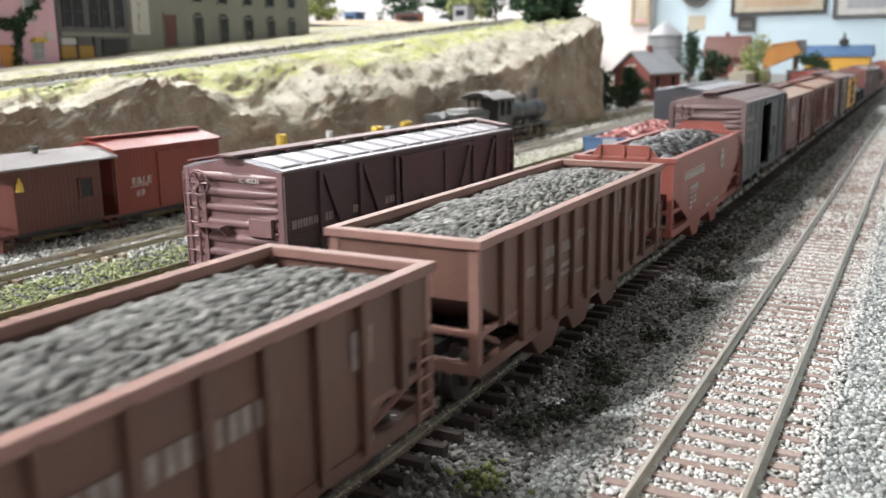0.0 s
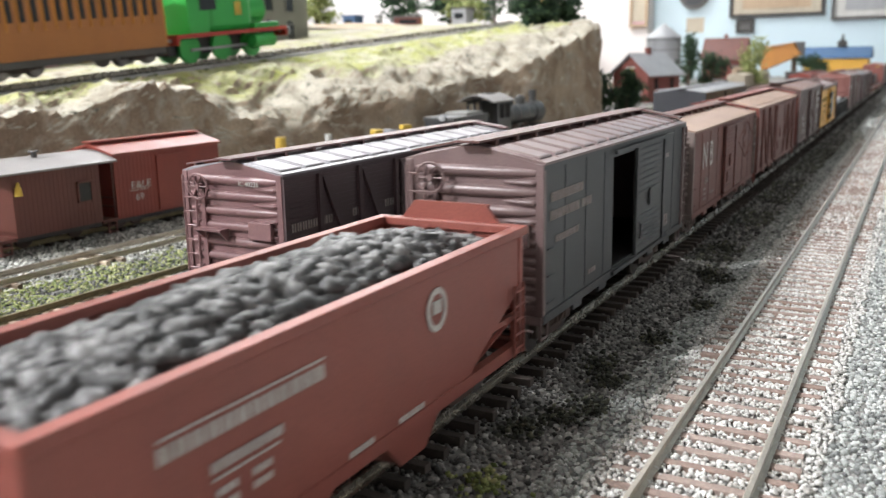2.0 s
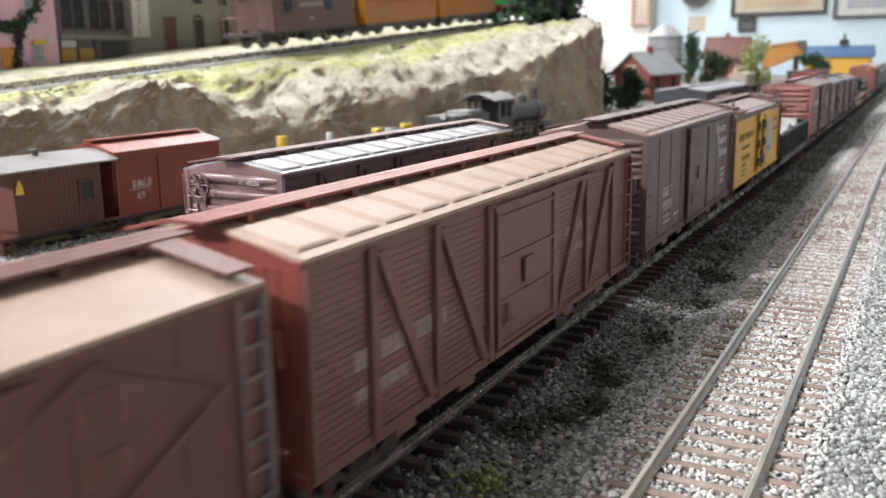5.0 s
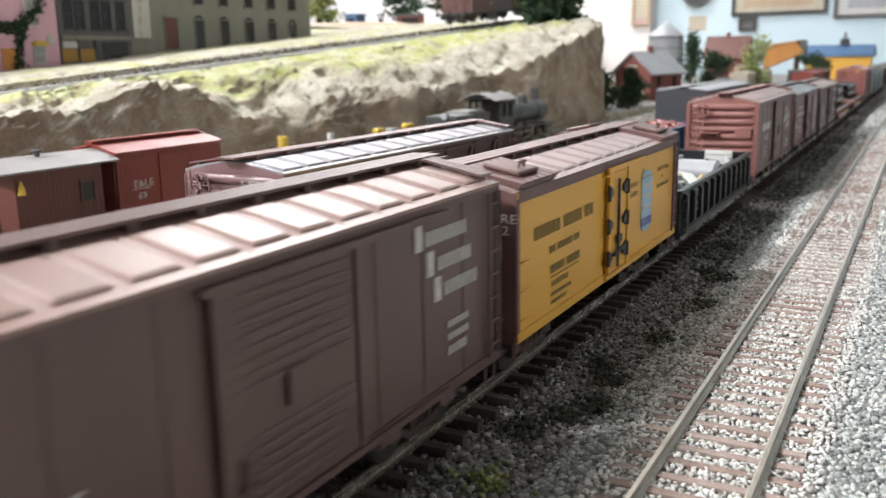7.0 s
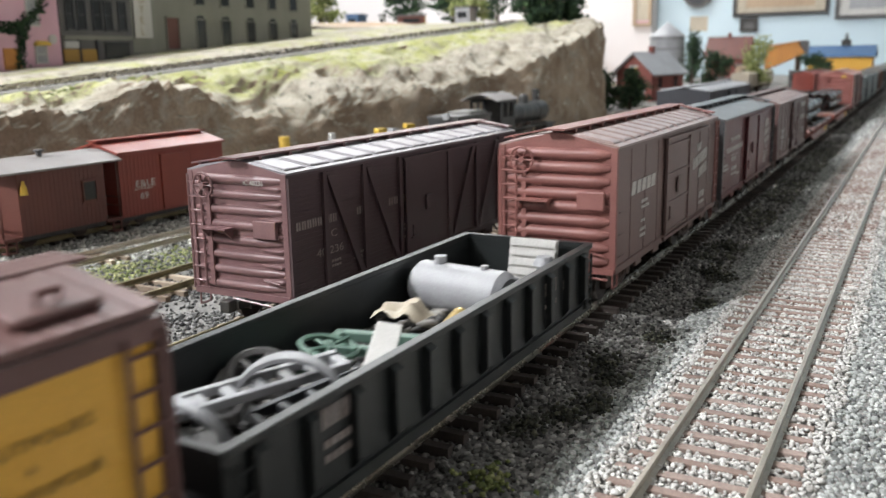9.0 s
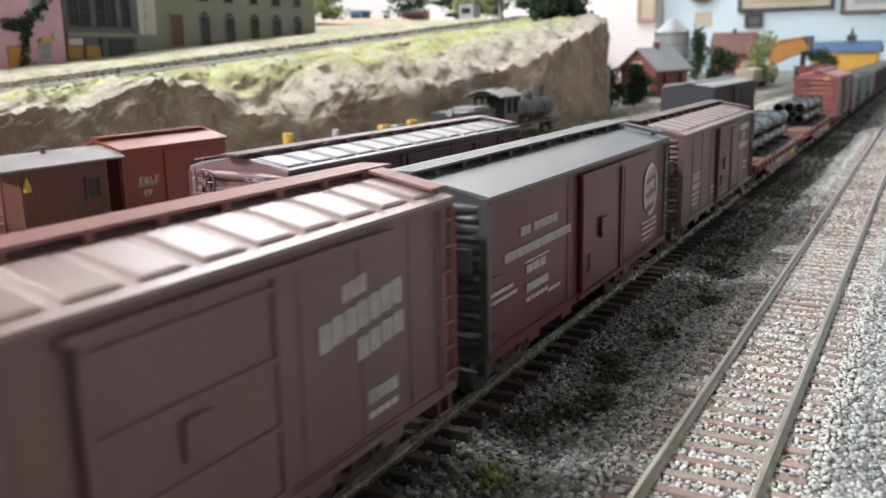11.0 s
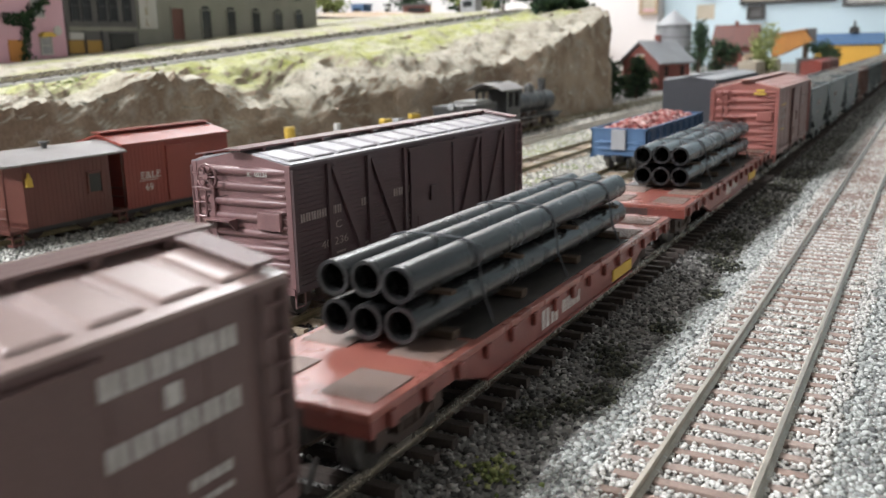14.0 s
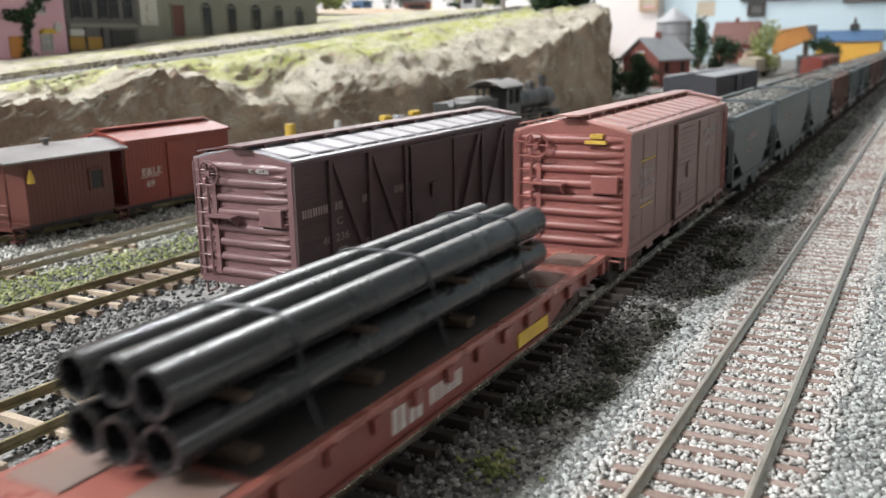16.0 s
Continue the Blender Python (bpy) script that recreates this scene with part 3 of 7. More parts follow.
    l.new(add.outputs[0], sub_.inputs["Value"])
    has = n.new("ShaderNodeMapRange")
    has.inputs["From Min"].default_value, has.inputs["From Max"].default_value = 0.02, 0.2
    l.new(att.outputs["Fac"], has.inputs["Value"])
    col = blend(mul(mul(sub_.outputs[0], has.outputs[0]), up.outputs[0]), pale, turf)
    mix = [k for k in n if k.type == "MIX" and k.blend_type == "MULTIPLY"][0]
    l.new(col, mix.inputs["A"])
    cl = part("cliff", bm, m, smooth=True)
    tagged(cl, "plaster rock cliff in brown and pale grey with a grassy top", "cliff", kind="structure")


make_cliff()


def make_plateau():
    bm = bmesh.new()
    rows = []
    for j in range(46):
        y = 1.16 + j * 0.05
        right = -0.405 if y < 1.38 else -0.405 - (y - 1.38) * 0.365
        z = track_z(y) - 0.004
        row = [bm.verts.new((right + 0.02, y, -0.008)), bm.verts.new((right + 0.006, y, z * 0.6))]
        for k in range(24):
            x = right - k * (1.6 + right) / 23
            row.append(bm.verts.new((x, y, z + 0.004 * noise.noise((x * 14, y * 14, 2)) + 0.012 * smooth(-0.6, -0.9, x))))
        rows.append(row)
    for a, b in zip(rows, rows[1:]):
        for k in range(len(a) - 1):
            bm.faces.new((a[k], a[k + 1], b[k + 1], b[k]))
    tagged(part("hill", bm, bpy.data.materials["cliff_plaster"], smooth=True), "grassy raised ground of the town behind the cliff", "hill", kind="structure")


make_plateau()


def top_z(x, y):
    return track_z(y) - 0.003


scatter("turf", -0.425, -0.345, 0.18, 1.22, 0.0042, 0.0022, "turf", "yellow-green ground foam on the slope by the upper track",
        lambda x, y: 0.55 if patch(x, y, 24, 9) > 0.52 and x < table(BASE, y) - 0.035 else 0.0, seed=21, faces="oct", squash=0.5,
        floor=lambda x, y: table(EDGE, y) + (track_z(y) - 0.006 - table(EDGE, y)) * smooth(0, 1.2, (table(BASE, y) - x) / (table(BASE, y) + 0.418)) + 0.002)


# ---- tracks ----
def rail_mesh(points, z, width=0.0009, height=0.0021):
    """A rail with head, web and foot along points in x and y."""
    bm = bmesh.new()
    prof = [(-0.0011, 0), (0.0011, 0), (0.0011, 0.0003), (0.0003, 0.0006), (0.0003, height - 0.0007), (width / 2, height - 0.0005), (width / 2, height - 0.0001), (width / 2 - 0.0001, height), (-width / 2 + 0.0001, height), (-width / 2, height - 0.0001), (-width / 2, height - 0.0005), (-0.0003, height - 0.0007), (-0.0003, 0.0006), (-0.0011, 0.0003)]
    rows = []
    for k, p in enumerate(points):
        a, b = points[max(k - 1, 0)], points[min(k + 1, len(points) - 1)]
        d = Vector((b[0] - a[0], b[1] - a[1])).normalized()
        zz = z(p[1]) if callable(z) else z
        rows.append([bm.verts.new((p[0] + d.y * s, p[1] - d.x * s, zz + h)) for s, h in prof])
    for a, b in zip(rows, rows[1:]):
        for k in range(len(prof)):
            bm.faces.new((a[k], b[k], b[(k + 1) % len(prof)], a[(k + 1) % len(prof)]))
    bmesh.ops.recalc_face_normals(bm, faces=bm.faces[:])
    return bm


TIES = []


def track(label, x, gauge, z, y0, y1, rail, tie, step, tie_len, first, group, every=1.0, tie_end=1.9, seed=5):
    t = thing("railway_track", label, "track", group=group, kind="structure")
    for s in (-1, 1):
        part("rail", rail_mesh([(x + s * gauge / 2, y0), (x + s * gauge / 2, (y0 + y1) / 2), (x + s * gauge / 2, y1)], z - 0.0021), rail, t)
    TIES.append((t, x, z - 0.0021, y0, min(y1, tie_end), tie, step, tie_len, first, every, seed))
    return t


RIGHT_X = 0.0588
track("straight track with brown sleepers in grey ballast", RIGHT_X, 0.0169, 0.0033, -0.1, 2.3, "rail_tan", "tie", 0.00615, 0.0292, 0.1280, "tracks", tie_end=1.7)
track("main line track with dark sleepers under the train", 0.0, 0.0167, 0.0033, -0.2, 3.3, "rail", "tie_dark", 0.0068, 0.030, 0.004, "tracks", tie_end=1.9)
track("siding track with tarnished rails and half buried sleepers", -0.0755, 0.0185, -0.0018, -0.1, 1.2, "rail_old", "tie_pale", 0.0078, 0.030, 0.0, "tracks", 0.75, 0.8)
track("yard track with tarnished rails and half buried sleepers", -0.1415, 0.0185, -0.0018, -0.1, 2.0, "rail_old", "tie_pale", 0.0078, 0.030, 0.0, "tracks", 0.7, 0.8)
track("narrow yard track in ballast and weeds", -0.199, 0.0125, -0.0018, -0.1, 2.6, "rail_tan", "tie_pale", 0.0078, 0.022, 0.0, "tracks", 0.25, 0.8)
track("far yard track under the red cars", -0.2505, 0.0125, -0.0018, 0.0, 0.62, "rail_old", "tie_dark", 0.0078, 0.022, 0.0, "tracks", 0.5, 0.6)
track("far yard track under the steam engine", -0.248, 0.0165, -0.0018, 0.5, 2.2, "rail_old", "tie_dark", 0.0078, 0.028, 0.0, "tracks", 0.4, 1.1)


# the upper line climbs along the cliff top and bends away to the left
def upper_path(d):
    """Place and heading, degrees to the left of +y, d metres along the upper line."""
    if d < 1.10:
        return -0.445, d, 0.0
    a = min((d - 1.10) / 0.9, 0.35)
    rest = (d - 1.10) - a * 0.9
    x, y = -0.445 - 0.9 * (1 - math.cos(a)), 1.10 + 0.9 * math.sin(a)
    return x - math.sin(a) * rest, y + math.cos(a) * rest, math.degrees(a)


def upper_z(d):
    return track_z(min(d, 1.25)) + 0.02 * smooth(1.25, 2.2, d)


def make_upper():
    t = thing("railway_track", "upper level track on a dark bed along the cliff top", "track", group="tracks", kind="structure")
    for s in (-1, 1):
        pts = []
        for k in range(80):
            x, y, a = upper_path(-0.2 + k * 0.045)
            pts.append((x + s * 0.00825 * math.cos(radians(a)), y + s * 0.00825 * math.sin(radians(a))))
        zs = [upper_z(-0.2 + k * 0.045) - 0.0021 for k in range(80)]
        it = iter(zs)
        part("rail", rail_mesh(pts, lambda yy: next(it)), "rail", t)
    bm = bmesh.new()
    rows = []
    for k in range(80):
        d = -0.2 + k * 0.045
        x, y, a = upper_path(d)
        c, s = math.cos(radians(a)), math.sin(radians(a))
        rows.append([bm.verts.new((x + o * c, y + o * s, upper_z(d) + h)) for o, h in ((-0.024, -0.012), (-0.019, -0.0026), (0.019, -0.0026), (0.026, -0.012))])
    for a, b in zip(rows, rows[1:]):
        for k in range(3):
            bm.faces.new((a[k], a[k + 1], b[k + 1], b[k]))
    part("track_bed", bm, "bed_grey", t)
    tie = part("tie", B(-0.014, 0.014, -0.0012, 0.0012, -0.0045, -0.0021), "tie_dark", t)
    tie.location = (-0.445, 0.2, upper_z(0.2))
    for k in range(1, 150):
        d = 0.2 + k * 0.0072
        x, y, a = upper_path(d)
        again(tie, pose(x, y, upper_z(d), 0, 0, a))


make_upper()


# ---- rolling stock ----
RAIL = 0.0033


def make_truck():
    """One truck, centred over its bolster: two side frames and two wheelsets."""
    t = new("truck")
    for s in (-1, 1):
        bm = bmesh.new()
        x0, x1 = sorted((s * 0.0098, s * 0.0112))
        box(bm, x0, x1, -0.0115, 0.0115, RAIL + 0.0066, RAIL + 0.0082)
        box(bm, x0, x1, -0.0040, 0.0040, RAIL + 0.0022, RAIL + 0.0038)
        for e in (-1, 1):
            box(bm, x0 - 0.0002, x1 + 0.0002, e * 0.0095 - 0.0018, e * 0.0095 + 0.0018, RAIL + 0.0035, RAIL + 0.0080)
            xprism(bm, [(e * 0.0040, RAIL + 0.0022), (e * 0.0085, RAIL + 0.0045), (e * 0.0085, RAIL + 0.0062), (e * 0.0040, RAIL + 0.0038)], x0, x1)
            box(bm, x0, x1, e * 0.0030 - 0.0006, e * 0.0030 + 0.0006, RAIL + 0.0030, RAIL + 0.0070)
        for k in (-0.0014, 0, 0.0014):
            rod(bm, (s * 0.0105, k, RAIL + 0.0036), (s * 0.0105, k, RAIL + 0.0068), 0.0006, 6)
        part("side_frame", bm, "truck", t)
    part("bolster", B(-0.011, 0.011, -0.0022, 0.0022, RAIL + 0.0055, RAIL + 0.0095), "truck", t)
    for e in (-1, 1):
        bm = bmesh.new()
        rod(bm, (-0.0105, 0, 0), (0.0105, 0, 0), 0.0009, 8)
        for s in (-1, 1):
            rod(bm, (s * 0.0072, 0, 0), (s * 0.0095, 0, 0), 0.0052, 20)
            rod(bm, (s * 0.0067, 0, 0), (s * 0.0072, 0, 0), 0.0060, 20)
        w = part("wheelset", bm, "wheel", t, "dull steel wheelset", True)
        w.location = (0, e * 0.0095, RAIL + 0.0052)
    return t


TRUCK = make_truck()
TRAIN, WHEELS = [], []


def add_trucks(car, off, spin=True):
    for e in (-1, 1):
        c = copy_thing(TRUCK, pose(0, e * off, 0))
        c.parent = car
        if spin:
            WHEELS.extend((o, o.location.copy()) for o in c.children if o.name.startswith("wheelset"))


def couplers(car, half, z=0.0112):
    for e in (-1, 1):
        bm = bmesh.new()
        y0, y1 = sorted((e * (half - 0.006), e * (half + 0.0045)))
        box(bm, -0.0022, 0.0022, y0, y1, z - 0.0012, z + 0.0012)
        y0, y1 = sorted((e * (half + 0.0035), e * (half + 0.0072)))
        box(bm, -0.0022, 0.0012, y0, y1, z - 0.0018, z + 0.0016, bev=0.0004)
        part("coupler", bm, "black", car)
        bm = bmesh.new()
        rod(bm, (0.006, e * half, z - 0.002), (0.007, e * (half + 0.004), z - 0.006), 0.0005, 6)
        part("air_hose", bm, "black", car)


def ladder(bm, p, up, across, out, h, w, n, r=0.00028):
    """Rungs between two stiles on a face; p is its lower corner."""
    p, up, across, out = Vector(p), Vector(up), Vector(across), Vector(out)
    o = out * 0.0009
    for s in (0, w):
        box_at = p + across * s + o
        rod(bm, box_at, box_at + up * h, r * 1.25, 5)
    for k in range(n):
        a = p + up * (h * (k + 0.5) / n) + o
        rod(bm, a, a + across * w, r, 5)


def brake_wheel(parent, x, y, z, material):
    bm = bmesh.new()
    ring(bm, (x, y, z), (0, 1, 0), 0.0034, 0.00036, 16)
    for k in range(6):
        a = k * math.tau / 6
        rod(bm, (x, y, z), (x + 0.0034 * math.cos(a), y, z + 0.0034 * math.sin(a)), 0.00022, 4)
    rod(bm, (x, y - 0.0004, z), (x, y + 0.0016, z), 0.0008, 8)
    part("brake_wheel", bm, material, parent)


def boxcar(label, y0, y1, ze, side, end, roof, walkway=None, door="plain", ribs="dread", zb=0.0145, W=0.0332, sliding=0.0, seams=9, wheel_side=-1, ladders=True, roof_ribs=True, top=0.0036, group="train of goods wagons", x=0.0, low=0.0, keyed=True, braces=False, paint_name="boxcar", dw=0.028):
    """A forty-foot house car. Its origin lies on the track's centre, midway between its ends."""
    L, w = y1 - y0, W / 2
    h = L / 2
    car = thing(paint_name, label, "railway car", pose(x, (y0 + y1) / 2, low), group)
    walkway = walkway or roof
    d0, d1 = -dw / 2, dw / 2
    # sides, with their seams
    for s in (-1, 1):
        bm = bmesh.new()
        a, b = sorted((s * w, s * (w - 0.0009)))
        if sliding and s == 1:
            box(bm, a, b, -h, d0, zb, ze)
            box(bm, a, b, d1, h, zb, ze)
            box(bm, a, b, d0, d1, ze - 0.0035, ze)
            box(bm, a, b, d0, d1, zb, zb + 0.0016)
        else:
            box(bm, a, b, -h, h, zb, ze)
        o0, o1 = sorted((s * (w - 0.0001), s * (w + 0.00016)))
        if not braces:
            for k in range(seams + 1):
                yy = -h + L * k / seams
                if abs(yy) > dw * 0.55 and not (sliding and s == 1 and 0 < yy < dw * 1.3):
                    part("rivet_strip", B(o0, o1, max(yy - 0.0006, -h), min(yy + 0.0006, h), zb + 0.0006, ze - 0.0012), side, car)
        else:
            for k in range(26):
                z0 = zb + (ze - zb) * k / 26
                part("siding_board", B(o0, o1, -h, h, z0 + 0.00015, z0 + (ze - zb) / 26 - 0.00015), side, car)
        o2 = sorted((s * (w - 0.0001), s * (w + 0.0005)))
        box(bm, *o2, -h, h, ze - 0.0012, ze)
        box(bm, *o2, -h, h, zb - 0.0008, zb + 0.0012)
        for k in (-0.33, -0.18, 0.18, 0.33) if seams > 1 else ():
            box(bm, *o2, k * L - 0.003, k * L + 0.003, zb - 0.0022, zb)
        part("side_wall", bm, side, car)
        if braces:
            o3 = sorted((s * w, s * (w + 0.0011)))
            for j, yy in enumerate((-0.5, -0.39, -0.255, -0.115, 0.115, 0.255, 0.39, 0.5)):
                bm = B(*o3, max(yy * L - 0.0009, -h), min(yy * L + 0.0009, h), zb, ze - 0.001)
                part("side_post", bm, side, car)
            for ya, yb in ((-0.375, -0.27), (-0.24, -0.13), (0.13, 0.24), (0.27, 0.375)):
                za, zc = (ze - 0.002, zb + 0.001) if ya < 0 else (zb + 0.001, ze - 0.002)
                bm = bmesh.new()
                xprism(bm, [(ya * L - 0.0012, za), (ya * L + 0.0012, za), (yb * L + 0.0012, zc), (yb * L - 0.0012, zc)], *o3)
                part("side_brace", bm, side, car)
    # ends with pressed ribs
    for e in (-1, 1):
        bm = bmesh.new()
        a, b = sorted((e * h, e * (h - 0.0009)))
        vs = [(-w + 0.0009, zb), (w - 0.0009, zb), (w - 0.0009, ze), (w * 0.1, ze + top + 0.0001), (-w * 0.1, ze + top + 0.0001), (-w + 0.0009, ze)]
        prism(bm, vs, a, b)
        yy = e * h
        if ribs == "wood":
            for k in range(14):
                xx = -w + 0.001 + (W - 0.002) * k / 14
                y_a, y_b = sorted((yy, yy + e * 0.00025))
                part("end_board", B(xx + 0.0001, xx + W / 14 - 0.0003, y_a, y_b, zb + 0.001, ze - 0.001), end, car)
        else:
            n = 8 if ribs == "dread" else 9
            for k in range(n):
                zz = zb + 0.0026 + (ze - zb - 0.0045) * k / (n - 1)
                big = 0.0013 if ribs == "dread" else 0.0016
                rb = bmesh.new()
                rib(rb, (-w + 0.0022, yy, zz), (w - 0.0016, yy, zz), big, big * 1.0, (0, e, 0), (0.06, 0.3 if ribs == "dread" else 0.08))
                bmesh.ops.recalc_face_normals(rb, faces=rb.faces[:])
                part("end_rib", rb, end, car, smooth=True)
                if k < n - 1 and ribs == "dread":
                    zz += (ze - zb - 0.0045) / (n - 1) / 2
                    rb = bmesh.new()
                    rib(rb, (w * 0.45, yy, zz), (w - 0.0013, yy, zz), 0.0007, 0.0009, (0, e, 0), (0.75, 0.06))
                    bmesh.ops.recalc_face_normals(rb, faces=rb.faces[:])
                    part("end_rib", rb, end, car, smooth=True)
        bmesh.ops.recalc_face_normals(bm, faces=bm.faces[:])
        part("end_wall", bm, end, car)
        for s in (-1, 1):
            a, b = sorted((e * (h + 0.0002), e * (h - 0.0014)))
            part("corner_post", B(*sorted((s * (w + 0.0003), s * (w - 0.0014))), a, b, zb - 0.0006, ze + 0.0001, bev=0.0001), end, car)
        part("end_sill", B(-w, w, *sorted((e * h, e * (h + 0.0006))), zb - 0.0010, zb + 0.0008), end, car)
    # roof
    bm = bmesh.new()
    prism(bm, [(-w - 0.0006, ze - 0.0002), (w + 0.0006, ze - 0.0002), (w + 0.0006, ze + 0.0004), (0.0012, ze + top), (-0.0012, ze + top), (-w - 0.0006, ze + 0.0004)], -h + 0.0002, h - 0.0002)
    if roof_ribs:
        n = 13
        for k in range(n + 1):
            yy = -h + 0.001 + (L - 0.002) * k / n
            for s in (-1, 1):
                p, q = Vector((s * (w + 0.0003), yy, ze + 0.0004)), Vector((s * 0.0016, yy, ze + top - 0.0001))
                rb = bmesh.new()
                rib(rb, p, q, 0.0005, 0.0006, (0, 0, 1), (0.04, 0.04), 4, 5)
                bmesh.ops.recalc_face_normals(rb, faces=rb.faces[:])
                part("roof_rib", rb, roof, car, smooth=True)
                if k == n:
                    continue
                # a raised pressed panel between two seams
                u, pb = (L - 0.002) / n, bmesh.new()
                slope_z = lambda x: ze + 0.0004 + (top - 0.0004) * (w + 0.0006 - abs(x)) / (w - 0.0006)
                rings = []
                for inset, lift in ((0.0011, -0.0001), (0.0012, 0.00028), (0.0017, 0.00050)):
                    xa, xc = s * (w - 0.0004 - inset), s * (0.0030 + inset)
                    rings.append([pb.verts.new((x, y, slope_z(x) + lift)) for x, y in ((xa, yy + inset), (xc, yy + inset), (xc, yy + u - inset), (xa, yy + u - inset))])
                for ra, rc in zip(rings, rings[1:]):
                    for j in range(4):
                        pb.faces.new((ra[j], ra[(j + 1) % 4], rc[(j + 1) % 4], rc[j]))
                pb.faces.new(rings[-1])
                bmesh.ops.recalc_face_normals(pb, faces=pb.faces[:])
                if pb.faces[-1:] and rings[-1][0].link_faces[0].normal.z < 0:
                    bmesh.ops.reverse_faces(pb, faces=pb.faces[:])
                part("roof_panel", pb, roof, car)
    bmesh.ops.recalc_face_normals(bm, faces=bm.faces[:])
    part("roof", bm, roof, car, smooth=True)
    for k in (-1, 0, 1):
        bm = bmesh.new()
        z = ze + top + 0.0008
        box(bm, k * 0.00215 - 0.00098, k * 0.00215 + 0.00098, -h - 0.0028, h + 0.0028, z, z + 0.0005)
        part("roof_walk_plank", bm, walkway, car)
    for k in range(11):
        yy = -h + L * (k + 0.5) / 11
        part("walk_bracket", B(-0.0034, 0.0034, yy - 0.0006, yy + 0.0006, ze + top - 0.0008, ze + top + 0.0008), walkway, car)
    for e in (-1, 1):
        sx = wheel_side if e < 0 else -wheel_side
        for j in range(3):
            ya = h - 0.0005 - j * 0.0016
            bm = bmesh.new()
            prism(bm, [(sx * 0.0034, ze + top + 0.0006), (sx * 0.0034, ze + top + 0.0011), (sx * (w - 0.0008), ze + 0.0022), (sx * (w - 0.0008), ze + 0.0017)], *sorted((e * ya, e * (ya - 0.0013))))
            bmesh.ops.recalc_face_normals(bm, faces=bm.faces[:])
            part("end_walk_plank", bm, walkway, car)
        part("walk_bracket", B(*sorted((sx * (w - 0.004), sx * (w - 0.003))), *sorted((e * (h - 0.001), e * (h - 0.004))), ze, ze + 0.0022), walkway, car)
    # doors
    for s in (-1, 1):
        bm = bmesh.new()
        shift = sliding if s == 1 else 0.0
        o = sorted((s * (w + 0.0002), s * (w + 0.0009)))
        box(bm, *o, d0 + shift, d1 + shift + 0.001, zb + 0.0012, ze - 0.0022)
        dr = part("door", bm, side, car)
        if door == "youngstown":
            for k in range(17):
                zz = zb + 0.0030 + (ze - zb - 0.0068) * k / 16
                if 6 <= k <= 8:
                    continue
                rb = bmesh.new()
                rib(rb, (s * (w + 0.0009), d0 + shift + 0.0012, zz), (s * (w + 0.0009), d1 + shift - 0.0004, zz), 0.0006, 0.0005, (s, 0, 0), (0.06, 0.06), 5, 4)
                bmesh.ops.recalc_face_normals(rb, faces=rb.faces[:])
                part("door_rib", rb, side, dr, smooth=True)
        elif door == "panel":
            for k in range(4):
                zz = zb + 0.002 + (ze - zb - 0.006) * k / 3
                part("door_rib", B(*sorted((s * (w + 0.0008), s * (w + 0.0013))), d0 + shift, d1 + shift, zz - 0.0004, zz + 0.0004), side, dr)
        for yy in (d0, d1 + 0.0008):
            part("door_stile", B(*sorted((s * (w + 0.0008), s * (w + 0.0014))), yy + shift - 0.0007, yy + shift + 0.0007, zb + 0.0012, ze - 0.0022), side, dr)
        bm = B(*sorted((s * (w + 0.0009), s * (w + 0.0017))), d0 - 0.002, d1 + (dw if not sliding else dw + 0.002), ze - 0.0024, ze - 0.0014)
        part("door_track", bm, side, car)
        part("door_track", B(*sorted((s * (w + 0.0004), s * (w + 0.0013))), d0 - 0.002, d1 + dw, zb - 0.0002, zb + 0.0009), side, car)
        if s == 1 and door != "reefer":
            mid = (zb + ze) / 2
            bm = B(w + 0.0012, w + 0.0018, shift - 0.0022, shift + 0.0022, mid - 0.0032, mid + 0.0018, bev=0.0002)
            part("placard_board", bm, side, dr)
            bm = bmesh.new()
            rod(bm, (w + 0.0016, shift + d0 + 0.003, zb + 0.006), (w + 0.0016, shift + d0 + 0.003, zb + 0.010), 0.0003, 5)
            rod(bm, (w + 0.0016, shift + d0 + 0.002, zb + 0.006), (w + 0.0016, shift + d0 + 0.006, zb + 0.006), 0.0003, 5)
            part("door_handle", bm, side, dr)
    # ladders, brake gear, steps
    if ladders:
        for s, e in ((-1, -1), (1, 1)):
            bm = bmesh.new()
            ladder(bm, (s * (w - 0.0008) - (0.0 if s < 0 else 0.0045), e * h, zb + 0.001), (0, 0, 1), (1, 0, 0), (0, e * 1.6, 0), ze - zb - 0.002, 0.0045, 8)
            part("ladder", bm, end, car)
        for s, e in ((1, 1), (-1, -1)):
            bm = bmesh.new()
            ladder(bm, (s * w, e * (h - 0.001) - (0.0045 if e > 0 else 0), zb + 0.001), (0, 0, 1), (0, 1, 0), (s, 0, 0), ze - zb - 0.002, 0.0045, 7)
            part("ladder", bm, end, car)
        for s in (-1, 1):
            for e in (-1, 1):
                bm = bmesh.new()
                a, b = e * (h - 0.0006), e * (h - 0.0046)
                for yy in (a, b):
                    rod(bm, (s * (w - 0.0006), yy, zb), (s * (w - 0.0006), yy, zb - 0.0048), 0.0003, 5)
                rod(bm, (s * (w - 0.0006), a, zb - 0.0048), (s * (w - 0.0006), b, zb - 0.0048), 0.0003, 5)
                part("stirrup_step", bm, end, car)
        bm = bmesh.new()
        for k in range(3):
            rod(bm, (w + 0.0009, -h + 0.001, zb + 0.004 + k * 0.006), (w + 0.0009, -h + 0.0045, zb + 0.004 + k * 0.006), 0.00025, 5)
        part("grab_iron", bm, side, car)
